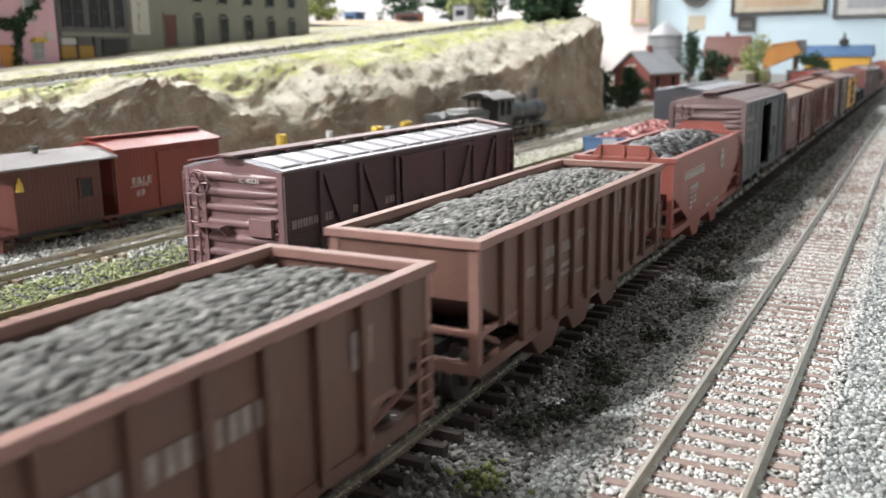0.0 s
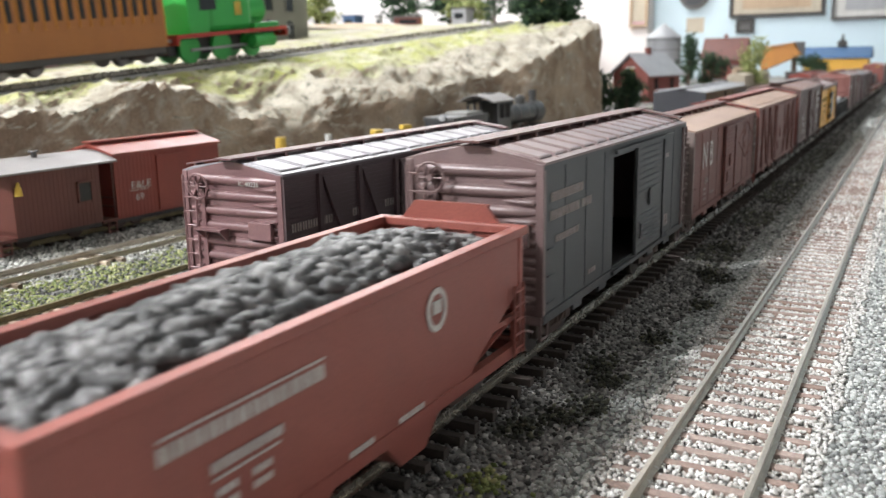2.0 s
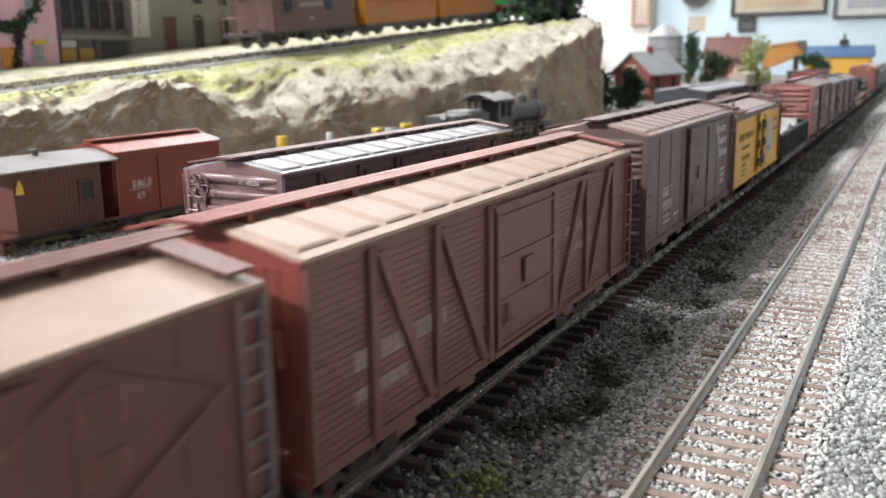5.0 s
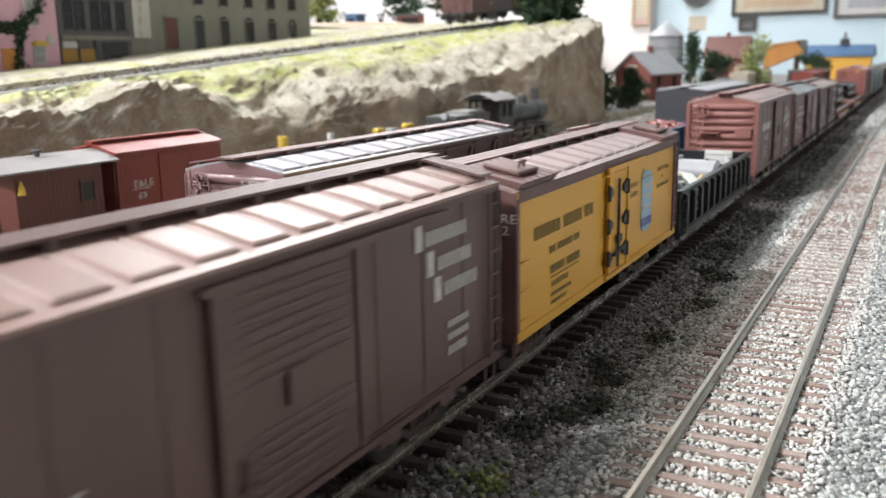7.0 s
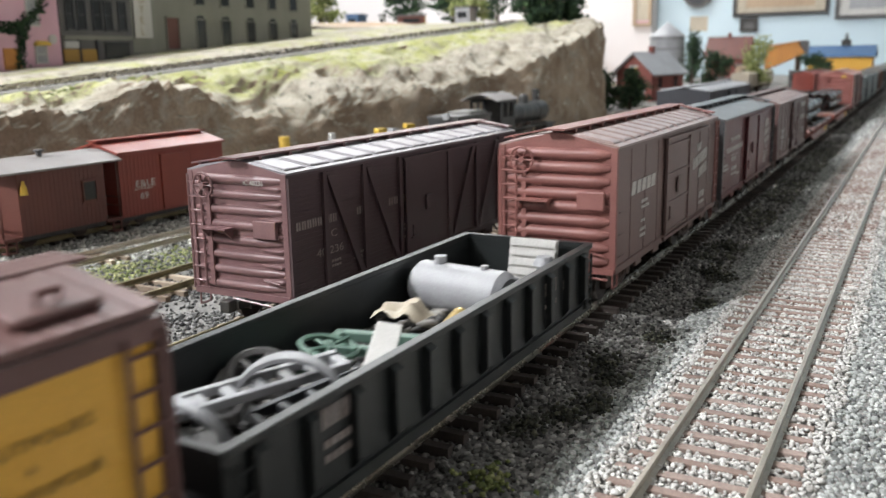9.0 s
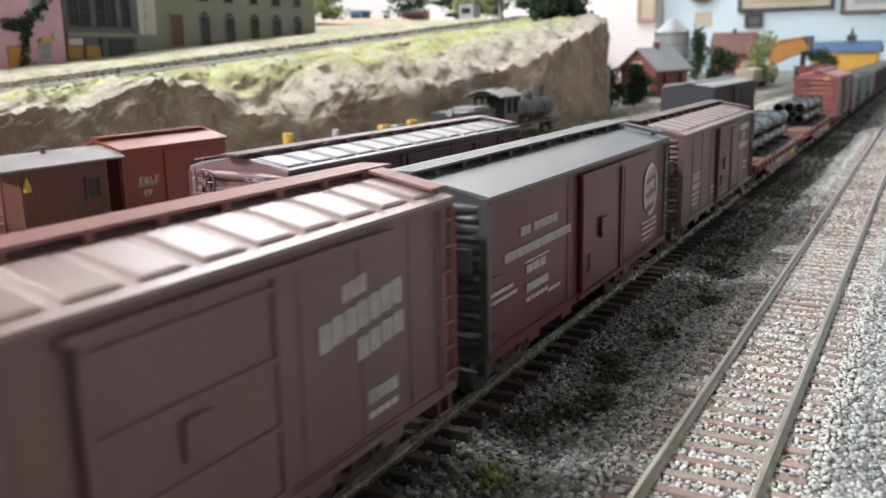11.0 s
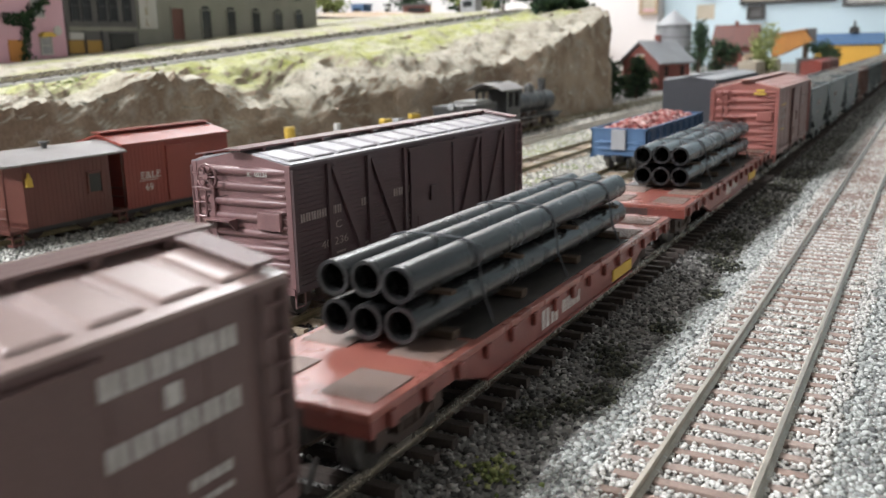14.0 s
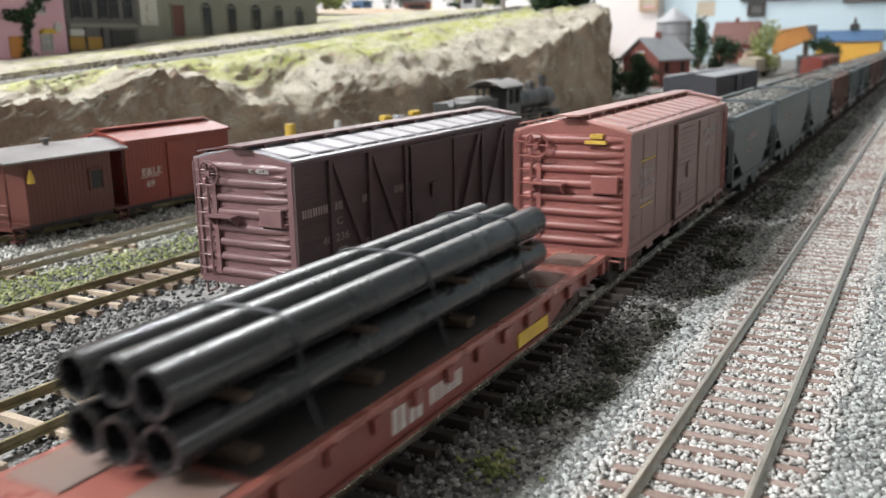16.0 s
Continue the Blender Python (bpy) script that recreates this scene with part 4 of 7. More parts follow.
        brake_wheel(car, -w * 0.55, -h - 0.0030, ze - 0.0036, end)
        bm = B(-w * 0.55 - 0.0007, -w * 0.55 + 0.0007, -h - 0.0014, -h - 0.0006, zb + 0.002, ze - 0.004)
        part("brake_rod", bm, end, car)
        bm = bmesh.new()
        box(bm, -w * 0.62, -w * 0.05, -h - 0.0046, -h - 0.0006, zb + 0.0185, zb + 0.0190)
        for xx in (-w * 0.58, -w * 0.1):
            xprism(bm, [(-h - 0.0042, zb + 0.0185), (-h - 0.0006, zb + 0.0185), (-h - 0.0006, zb + 0.0150)], xx - 0.0003, xx + 0.0003)
        part("brake_platform", bm, end, car)
        bm = B(w * 0.38, w * 0.84, -h - 0.0018, -h - 0.0004, zb + 0.0165, zb + 0.0215, bev=0.0003)
        part("route_board", bm, end, car)
        bm = bmesh.new()
        rod(bm, (w * 0.55, -h - 0.0016, zb + 0.0050), (w * 0.86, -h - 0.0016, zb + 0.0044), 0.0003, 5)
        rod(bm, (-w * 0.05, -h - 0.0030, zb - 0.0006), (w * 0.95, -h - 0.0030, zb - 0.0018), 0.0003, 5)
        part("uncoupling_lever", bm, end, car)
    # underframe
    bm = B(-w + 0.001, w - 0.001, -h + 0.0008, h - 0.0008, zb, zb + 0.0012, -0.0028, 0.0028, -h, h, zb - 0.004, zb, -0.011, -0.005, 0.006, 0.014, zb - 0.006, zb - 0.001)
    rod(bm, (0.008, -0.012, zb - 0.004), (0.008, 0.0, zb - 0.004), 0.0022, 10)
    part("underframe", bm, "black", car)
    couplers(car, h)
    add_trucks(car, h - 0.021, keyed)
    if keyed:
        TRAIN.append((car, (y0 + y1) / 2))
    return car


def side_bars(car, L, rows, x, material="faded", name="lettering"):
    """Rows of plain blocks: (y from the near end, z, height, words, step)."""
    bm = bmesh.new()
    for y, z, hgt, words, step, *rise in rows:
        bars(bm, words, hgt, y - L / 2, z, x, step, rise[0] if rise else 0.0)
    return tagged(part(name, bm, material, car), kind="stuff")


def coal(y0, y1, w, z, crown, seed, size, n, material="coal"):
    """A heaped coal load that rides in its hopper."""
    rng = np.random.default_rng(seed)
    L = y1 - y0
    X, Y = rng.uniform(-w, w, n), rng.uniform(-L / 2, L / 2, n)
    Z = z + crown * (1 - np.abs(X / w) ** 2.2) * (1 - np.abs(Y / (L / 2)) ** 4) + rng.uniform(-0.0006, 0.0006, n)
    Z += np.array([0.0013 * noise.noise((a * 90, b * 60, seed)) for a, b in zip(X, Y)])
    ob = lumps("coal_load", np.stack([X, Y, Z], 1), rng.uniform(0.55, 1.2, n) * size, material, seed=seed)
    ob.location = (0, (y0 + y1) / 2, 0)
    tagged(ob, "heaped black coal load in an open hopper wagon", "coal", "coal loads", "stuff")
    bed = thing("coal_bed", "packed coal beneath the heaped lumps", "coal", pose(0, (y0 + y1) / 2, 0), "coal loads")
    bm = bmesh.new()
    prism(bm, [(-w, z - 0.006), (w, z - 0.006), (w, z - 0.0012), (w * 0.6, z - 0.0006), (-w * 0.6, z - 0.0006), (-w, z - 0.0012)], -L / 2, L / 2)
    part("bed", bm, "black", bed)
    TRAIN.extend([(ob, (y0 + y1) / 2), (bed, (y0 + y1) / 2)])


def hopper(label, y0, y1, ze, side, rim, n_ribs=11, peaked=False, seed=1, lump=0.00085, count=5200, crown=0.003, W=0.0330, coal_drop=0.0030, inner=None, detail=True):
    """An open hopper wagon: ribbed or plain sides, sloped floor ends, corner posts, hoppers below."""
    L, w = y1 - y0, W / 2
    h = L / 2
    zb = 0.0125
    car = thing("hopper_wagon", label, "railway car", pose(0, (y0 + y1) / 2, 0), "train of goods wagons")
    slope = 0.021
    inner = inner or side
    for s in (-1, 1):
        bm = bmesh.new()
        a = sorted((s * w, s * (w - 0.0010)))
        zq = ze - 0.012
        xprism(bm, [(-h, ze), (-h, zq), (-h + slope, zb + 0.003), (-h + slope + 0.004, zb), (h - slope - 0.004, zb), (h - slope, zb + 0.003), (h, zq), (h, ze)][::-1], *a)
        part("side_sheet", bm, side, car)
        bm = bmesh.new()
        box(bm, *sorted((s * (w + 0.0011), s * (w - 0.0014))), -h - 0.0006, h + 0.0006, ze - 0.0014, ze + 0.0004, bev=0.0002)
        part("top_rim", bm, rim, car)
        bm = B(*sorted((s * (w + 0.0003), s * (w - 0.0016))), -h, h, zb - 0.0012, zb + 0.0012)
        part("side_sill", bm, side, car)
        for k in range(n_ribs):
            yy = -h + 0.010 + (L - 0.020) * k / max(1, n_ribs - 1)
            zl = zb if abs(yy) < h - slope else zb + (zq - zb) * (abs(yy) - (h - slope)) / slope
            bm = B(*sorted((s * w, s * (w + 0.0013))), yy - 0.0009, yy + 0.0009, zl, ze - 0.001, bev=0.0002)
            part("side_rib", bm, side, car)
    for e in (-1, 1):
        bm = bmesh.new()
        box(bm, -w - 0.0011, w + 0.0011, *sorted((e * (h + 0.0008), e * (h - 0.0016))), ze - 0.0014, ze + 0.0004, bev=0.0002)
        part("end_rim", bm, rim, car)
        bm = bmesh.new()
        box(bm, -w + 0.001, w - 0.001, *sorted((e * h, e * (h - 0.0009))), ze - 0.0115, ze - 0.001)
        ys = [e * h, e * (h - slope - 0.010)]
        xprism(bm, [(ys[0], ze - 0.0115), (ys[0] - e * 0.001, ze - 0.0105), (ys[1] - e * 0.001, zb + 0.0005), (ys[1], zb - 0.0005)], -w + 0.001, w - 0.001)
        part("slope_sheet", bm, inner, car)
        if peaked:
            bm = bmesh.new()
            yy = sorted((e * (h + 0.0006), e * (h - 0.0003)))
            prism(bm, [(-w * 0.72, ze), (w * 0.72, ze), (w * 0.50, ze + 0.0042), (-w * 0.50, ze + 0.0042)], *yy)
            for xx in (-w * 0.5, 0, w * 0.5):
                box(bm, xx - 0.0005, xx + 0.0005, *sorted((e * (h + 0.0014), e * h)), ze, ze + 0.0040)
            part("end_extension", bm, rim if detail else side, car)
        for xx in (-w + 0.0008, -w * 0.33, w * 0.33, w - 0.0008):
            wid = 0.0010 if abs(xx) > w * 0.5 else 0.0007
            if abs(xx) > w * 0.5 or peaked:
                part("corner_post", B(xx - wid, xx + wid, *sorted((e * (h + 0.0002), e * (h - 0.0016))), zb - (0.001 if abs(xx) > w * 0.5 else -0.010), ze - 0.0012), rim, car)
        bm = bmesh.new()
        box(bm, -w, w, *sorted((e * (h + 0.0002), e * (h - 0.002))), zb - 0.001, zb + 0.0012)
        box(bm, -w, w, *sorted((e * h, e * (h - 0.0012))), zb + 0.0065, zb + 0.0078)
        for s in (-1, 1):
            box(bm, *sorted((s * w, s * (w - 0.0012))), *sorted((e * h, e * (h - slope))), zb + 0.0065, zb + 0.0076)
            rod(bm, (s * (w - 0.0008), e * (h - 0.0006), zb + 0.0075), (s * (w - 0.003), e * (h - slope * 0.75), zb + 0.001), 0.0006, 5)
        part("end_frame", bm, rim, car)
        bm = bmesh.new()
        if e < 0:
            rod(bm, (-w * 0.5, -h - 0.0012, ze - 0.0050), (-w * 0.1, -h - 0.0012, ze - 0.0050), 0.0003, 5)
            rod(bm, (w * 0.35, -h - 0.0012, zb + 0.0022), (w * 0.8, -h - 0.0012, zb + 0.0022), 0.0003, 5)
            part("grab_iron", bm, rim, car)
            continue
        ladder(bm, (w - 0.0052, e * h, zb - 0.001), (0, 0, 1), (1, 0, 0), (0, e, 0), ze - zb - 0.002, 0.0042, 6)
        ladder(bm, (w, e * (h - 0.001) - (0.0042 if e > 0 else 0), zb - 0.001), (0, 0, 1), (0, 1, 0), (1, 0, 0), ze - zb - 0.010, 0.0042, 5)
        part("ladder", bm, rim, car)
    for yy in (-h * 0.42, -h * 0.08, h * 0.28) if L > 0.12 else (-h * 0.3, h * 0.25):
        bm = bmesh.new()
        xprism(bm, [(yy - 0.011, zb), (yy + 0.011, zb), (yy + 0.004, RAIL + 0.0022), (yy - 0.004, RAIL + 0.0022)], -w + 0.003, w - 0.001)
        part("hopper_chute", bm, side, car)
    part("underframe", B(-0.0028, 0.0028, -h, h, zb - 0.003, zb + 0.001), "black", car)
    couplers(car, h)
    add_trucks(car, h - 0.017)
    TRAIN.append((car, (y0 + y1) / 2))
    coal(y0 + 0.0025 + lump, y1 - 0.0025 - lump, w - 0.0009 - lump * 1.25, ze - coal_drop, crown, seed, lump, count, "coal_black" if lump > 0.0018 and detail else "coal")
    return car


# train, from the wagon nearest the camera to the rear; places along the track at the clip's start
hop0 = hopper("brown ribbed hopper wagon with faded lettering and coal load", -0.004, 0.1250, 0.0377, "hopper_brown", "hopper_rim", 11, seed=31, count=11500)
side_bars(hop0, 0.129, [(0.0283, 0.0262, 0.0036, [12], 0.0051), (0.1055, 0.0266, 0.0058, [3], 0.0019)], 0.0168, "faded")
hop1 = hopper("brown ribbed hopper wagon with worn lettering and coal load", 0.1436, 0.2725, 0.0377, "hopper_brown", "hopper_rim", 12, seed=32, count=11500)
side_bars(hop1, 0.129, [(0.021, 0.0255, 0.0022, [4], 0.0016), (0.031, 0.0275, 0.0026, [5], 0.0016), (0.031, 0.0235, 0.0022, [5], 0.0016), (0.042, 0.027, 0.0026, [4], 0.0018), (0.042, 0.0235, 0.0010, [5], 0.0014), (0.042, 0.0215, 0.0010, [5], 0.0014), (0.053, 0.0285, 0.0020, [4], 0.0017), (0.031, 0.0205, 0.0010, [5], 0.0014), (0.0862, 0.0297, 0.0056, [4], 0.0018), (0.053, 0.020, 0.0010, [4], 0.0015)], 0.0166)
hop2 = hopper("bright oxide red smooth-sided hopper wagon with peaked ends", 0.2888, 0.4045, 0.0375, "hopper_red", "hopper_red", 0, True, seed=33, lump=0.0023, count=2100, crown=0.0048, coal_drop=0.0036)
side_bars(hop2, 0.1157, [(0.0159, 0.0284, 0.0021, [12], 0.0026), (0.0159, 0.0311, 0.0003, [1], 0.0440), (0.0238, 0.0240, 0.0014, [8], 0.0017), (0.0238, 0.0230, 0.0003, [1], 0.0180), (0.0245, 0.0208, 0.0010, [3], 0.0013), (0.0310, 0.0208, 0.0010, [3], 0.0013), (0.0245, 0.0190, 0.0010, [3], 0.0013), (0.0310, 0.0190, 0.0010, [3], 0.0013), (0.0245, 0.0172, 0.0010, [3], 0.0013), (0.052, 0.0140, 0.0010, [4], 0.0017), (0.066, 0.0140, 0.0010, [5], 0.0017)], 0.0167, "white")

grey = boxcar("weathered blue-grey boxcar with its door slid open", 0.4157, 0.5425, 0.0490, "grey_blue", "grimy_pink", "grimy_pink", "reefer_brown", "youngstown", sliding=0.0187)
side_bars(grey, 0.1268, [(0.0046, 0.0403, 0.0021, [10], 0.0021), (0.0041, 0.0362, 0.0021, [8, 3], 0.0024), (0.0075, 0.0308, 0.0016, [7], 0.0022), (0.094, 0.040, 0.0013, [7], 0.0018), (0.097, 0.0182, 0.0036, [4], 0.0026), (0.030, 0.0185, 0.0012, [3], 0.002)], 0.0168)
nb = boxcar("faded brown boxcar with large white initials", 0.5572, 0.6845, 0.0446, "nb_brown", "nb_end", "nb_roof", "nb_brown", "youngstown", roof_ribs=False, dw=0.0205)
lettering("N", 0.0098, (0.0169, -0.0490, 0.0302), "x", "white", nb, 0.80)
lettering("B", 0.0098, (0.0169, -0.0373, 0.0302), "x", "white", nb, 0.85)
lettering("841", 0.0028, (0.0169, -0.0437, 0.0238), "x", "faded", nb, 1.15)
part("auxiliary_door", B(0.0166, 0.0174, 0.0120, 0.0300, 0.0157, 0.0424), "nb_brown", nb)
DIAMOND = [(0.0190, 0.0342), (0.0377, 0.0425), (0.0564, 0.0342), (0.0377, 0.0259)]
bm = bmesh.new()
for (ya, za), (yb, zc) in zip(DIAMOND, DIAMOND[1:] + DIAMOND[:1]):
    rod(bm, (0.0174, ya, za), (0.0174, yb, zc), 0.0003, 4)
part("herald", bm, "nb_faded", nb, "faded diamond outline")
bm = bmesh.new()
bars(bm, [2], 0.0042, 0.0352, 0.0355, 0.0168, 0.0034)
bars(bm, [2], 0.0034, 0.0352, 0.0295, 0.0168, 0.0034)
tagged(part("lettering", bm, "nb_faded", nb), kind="stuff")
side_bars(nb, 0.1238, [(0.016, 0.0215, 0.0009, [4], 0.0013), (0.016, 0.0197, 0.0009, [4], 0.0013), (0.016, 0.0179, 0.0009, [4], 0.0013), (0.028, 0.0190, 0.0009, [5], 0.0013)], 0.0168)
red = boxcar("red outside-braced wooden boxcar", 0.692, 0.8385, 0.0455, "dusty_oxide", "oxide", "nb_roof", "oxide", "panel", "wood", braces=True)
side_bars(red, 0.1465, [(0.012, 0.0265, 0.0030, [8], 0.0036), (0.012, 0.0215, 0.0022, [5], 0.003), (0.098, 0.031, 0.0020, [6], 0.003), (0.098, 0.0265, 0.0020, [6], 0.003)], 0.0167, "faded")
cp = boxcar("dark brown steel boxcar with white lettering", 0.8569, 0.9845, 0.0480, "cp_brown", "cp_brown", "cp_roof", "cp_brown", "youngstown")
side_bars(cp, 0.1276, [(0.019, 0.0275, 0.0021, [4], 0.0020), (0.019, 0.0300, 0.0003, [1], 0.017), (0.019, 0.0240, 0.0020, [5], 0.0021), (0.019, 0.0232, 0.0003, [1], 0.017), (0.020, 0.0205, 0.0010, [5], 0.0016), (0.020, 0.0187, 0.0010, [5], 0.0016), (0.033, 0.0195, 0.0008, [5], 0.0014), (0.0962, 0.0408, 0.0042, [1], 0.0034), (0.0998, 0.0412, 0.0024, [7], 0.0021), (0.1000, 0.0360, 0.0042, [1], 0.0034), (0.1036, 0.0364, 0.0024, [6], 0.0021), (0.1023, 0.0312, 0.0042, [1], 0.0034), (0.1059, 0.0316, 0.0024, [6], 0.0021), (0.107, 0.0255, 0.0012, [5], 0.0016), (0.107, 0.0232, 0.0012, [5], 0.0016), (0.107, 0.0205, 0.0016, [4], 0.0018)], 0.0168, "white")
yel = boxcar("yellow refrigerator car with brown roof and ends", 0.9935, 1.1217, 0.0448, "yellow", "reefer_brown", "reefer_roof", "reefer_brown", "reefer", "wood", seams=1, dw=0.015)
mon = boxcar("red-brown boxcar with white lettering and brake wheel", 1.2805, 1.4055, 0.0476, "monon_side", "monon_red", "ba_roof", "monon_red", "panel", "dart")
bm = bmesh.new()
for k in range(5):
    xprism(bm, [(-0.0490 + k * 0.0050, 0.0332), (-0.0453 + k * 0.0050, 0.0332), (-0.0445 + k * 0.0050, 0.0368), (-0.0482 + k * 0.0050, 0.0368)], 0.0167, 0.0169)
part("lettering", bm, "white", mon)
side_bars(mon, 0.125, [(0.0238, 0.0297, 0.0009, [4], 0.0016), (0.0238, 0.0280, 0.0009, [5], 0.0016), (0.0238, 0.0240, 0.0009, [3], 0.0014), (0.0230, 0.0215, 0.0009, [4], 0.0014), (0.0230, 0.0197, 0.0009, [4], 0.0014), (0.0924, 0.0376, 0.0026, [3], 0.0021, 0.12), (0.0868, 0.0318, 0.0040, [7], 0.0031, 0.12), (0.0957, 0.0281, 0.0034, [4], 0.0033, 0.12), (0.098, 0.0205, 0.0022, [4], 0.0021), (0.098, 0.0182, 0.0010, [4], 0.0021)], 0.0168, "white")
ssw = boxcar("deep maroon boxcar with black ends, roof greyed for sheen", 1.4191, 1.545, 0.0452, "ssw_red", "ssw_black", "ssw_roof", "ssw_black", "plain", roof_ribs=False, seams=3)
side_bars(ssw, 0.126, [(0.0153, 0.0355, 0.0018, [2, 5], 0.0026), (0.0077, 0.0315, 0.0019, [12], 0.0030), (0.0182, 0.0272, 0.0017, [3], 0.0036), (0.0175, 0.0295, 0.0003, [1], 0.018), (0.0182, 0.0232, 0.0017, [5], 0.0024), (0.0182, 0.0212, 0.0009, [5], 0.0024), (0.0010, 0.0262, 0.0008, [6], 0.0018), (0.0010, 0.0246, 0.0008, [7], 0.0018), (0.030, 0.0205, 0.0008, [4], 0.0018), (0.068, 0.0320, 0.0006, [8], 0.0014), (0.068, 0.0305, 0.0006, [8], 0.0014)], 0.0168, "white")
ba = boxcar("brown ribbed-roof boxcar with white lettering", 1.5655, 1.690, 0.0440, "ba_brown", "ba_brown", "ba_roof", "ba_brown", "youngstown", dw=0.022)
side_bars(ba, 0.1245, [(0.0150, 0.0268, 0.0020, [1, 1, 1], 0.0024), (0.0140, 0.0292, 0.0003, [1], 0.019), (0.0140, 0.0240, 0.0018, [5], 0.0024), (0.0140, 0.0220, 0.0008, [5], 0.0022), (0.0140, 0.0203, 0.0008, [4], 0.0022), (0.0140, 0.0186, 0.0008, [4], 0.0022), (0.0430, 0.0205, 0.0014, [4], 0.0015), (0.0430, 0.0188, 0.0008, [4], 0.0015), (0.0953, 0.0378, 0.0026, [6], 0.0034), (0.1035, 0.0340, 0.0026, [1], 0.0033), (0.0953, 0.0301, 0.0026, [6], 0.0034), (0.106, 0.0230, 0.0013, [4], 0.0018), (0.106, 0.0208, 0.0008, [4], 0.0018)], 0.0168, "white")
# refrigerator car: hatches, hinges, panel and writing
for e in (-1, 1):
    for s in (-1, 1):
        tilt = pose(s * 0.0106, e * 0.0535, 0.0473, 0, s * 11.3, 0)
        o = part("hatch_platform", B(-0.0066, 0.0066, -0.0100, 0.0100, -0.0005, 0.0003), "reefer_brown", yel)
        o.matrix_basis = tilt
        for k in range(6):
            part("hatch_plank", B(-0.0070, 0.0070, -0.0099 + k * 0.0034, -0.0070 + k * 0.0034, 0.0003, 0.0008), "reefer_brown", o)
        bm = B(-0.0042, 0.0042, -0.0052, 0.0052, 0.0008, 0.0019, bev=0.0004)
        part("ice_hatch", bm, "reefer_brown", o)
        bm = bmesh.new()
        rod(bm, (0.0022, -0.0012, 0.0019), (0.0022, -0.0012, 0.0031), 0.0003, 5)
        rod(bm, (0.0022, 0.0012, 0.0019), (0.0022, 0.0012, 0.0031), 0.0003, 5)
        rod(bm, (0.0022, -0.0014, 0.0031), (0.0022, 0.0014, 0.0031), 0.0004, 5)
        part("hatch_handle", bm, "reefer_brown", o)
part("fascia", B(0.0167, 0.0173, -0.0640, 0.0640, 0.0428, 0.0452), "reefer_brown", yel)
for k in range(3):
    for yy, e in ((-0.0089, 1), (0.0069, -1)):
        z = 0.0195 + k * 0.0085
        bm = bmesh.new()
        xprism(bm, [(yy, z - 0.0016), (yy + e * 0.0034, z - 0.0002), (yy + e * 0.0034, z + 0.0012), (yy, z + 0.0026)], 0.0176, 0.0182)
        rod(bm, (0.0182, yy, z - 0.0014), (0.0182, yy, z + 0.0024), 0.0005, 6)
        bmesh.ops.recalc_face_normals(bm, faces=bm.faces[:])
        part("door_hinge", bm, "black", yel, "black wedge-shaped strap hinge")
bm = bmesh.new()
rod(bm, (0.0182, -0.0010, 0.0165), (0.0182, -0.0010, 0.0400), 0.0004, 6)
rod(bm, (0.0185, -0.0055, 0.0205), (0.0185, 0.0030, 0.0215), 0.0005, 6)
box(bm, 0.0180, 0.0188, -0.0026, 0.0006, 0.0232, 0.0252)
part("door_latch", bm, "black", yel)
part("door_gutter", B(0.0167, 0.0178, -0.0105, 0.0105, 0.0412, 0.0417), "yellow", yel)
can = bmesh.new()
xprism(can, [(0.0250, 0.0222), (0.0270, 0.0210), (0.0304, 0.0204), (0.0338, 0.0210), (0.0358, 0.0222), (0.0358, 0.0370), (0.0345, 0.0378), (0.0320, 0.0382), (0.0288, 0.0381), (0.0276, 0.0390), (0.0266, 0.0390), (0.0264, 0.0377), (0.0250, 0.0370)], 0.0167, 0.01685)
M["can_blue"] = mat("pale_blue_print", (0.28, 0.47, 0.60), 0.5, vary=0.15, second=(0.36, 0.54, 0.66))
M["deep_blue"] = mat("deep_blue_print", (0.06, 0.09, 0.34), 0.5, vary=0.2, second=(0.20, 0.24, 0.50))
part("printed_panel", can, "can_blue", yel, "pale blue printed container")
part("printed_band", B(0.0168, 0.01695, 0.0252, 0.0356, 0.0222, 0.0246), "deep_blue", yel)
for z in (0.0272, 0.0304, 0.0334):
    part("printed_stripe", B(0.0168, 0.01695, 0.0264, 0.0346, z, z + 0.0012), "pale", yel)
part("printed_lid", B(0.0168, 0.01695, 0.0251, 0.0357, 0.0362, 0.0370), "silver", yel)
side_bars(yel, 0.1282, [(0.0092, 0.0334, 0.0028, [5, 4, 2], 0.0031), (0.0178, 0.0290, 0.0016, [2, 5, 2], 0.0019), (0.0186, 0.0243, 0.0019, [4, 4], 0.0022), (0.0186, 0.0233, 0.0003, [1], 0.025), (0.0192, 0.0212, 0.0012, [6], 0.0018), (0.0192, 0.0190, 0.0008, [8], 0.0016), (0.0192, 0.0172, 0.0008, [6], 0.0016), (0.055, 0.0185, 0.0006, [5], 0.0014)], 0.01675, "ink")
lettering("PREVENTS", 0.0014, (0.0168, 0.0098, 0.0352), "x", "ink", yel, 1.3)
lettering("GOITER", 0.0014, (0.0168, 0.0116, 0.0325), "x", "ink", yel, 1.3)
lettering("OUTPOURS", 0.0013, (0.0168, 0.0418, 0.0366), "x", "ink", yel, 1.35)
lettering("A", 0.0010, (0.0168, 0.0466, 0.0342), "x", "ink", yel, 1.2)
lettering("DOWNPOUR", 0.0013, (0.0168, 0.0412, 0.0315), "x", "ink", yel, 1.3)
lettering("GARE", 0.0019, (0.0086, -0.0648, 0.0388), "-y", "white", yel, 1.3)
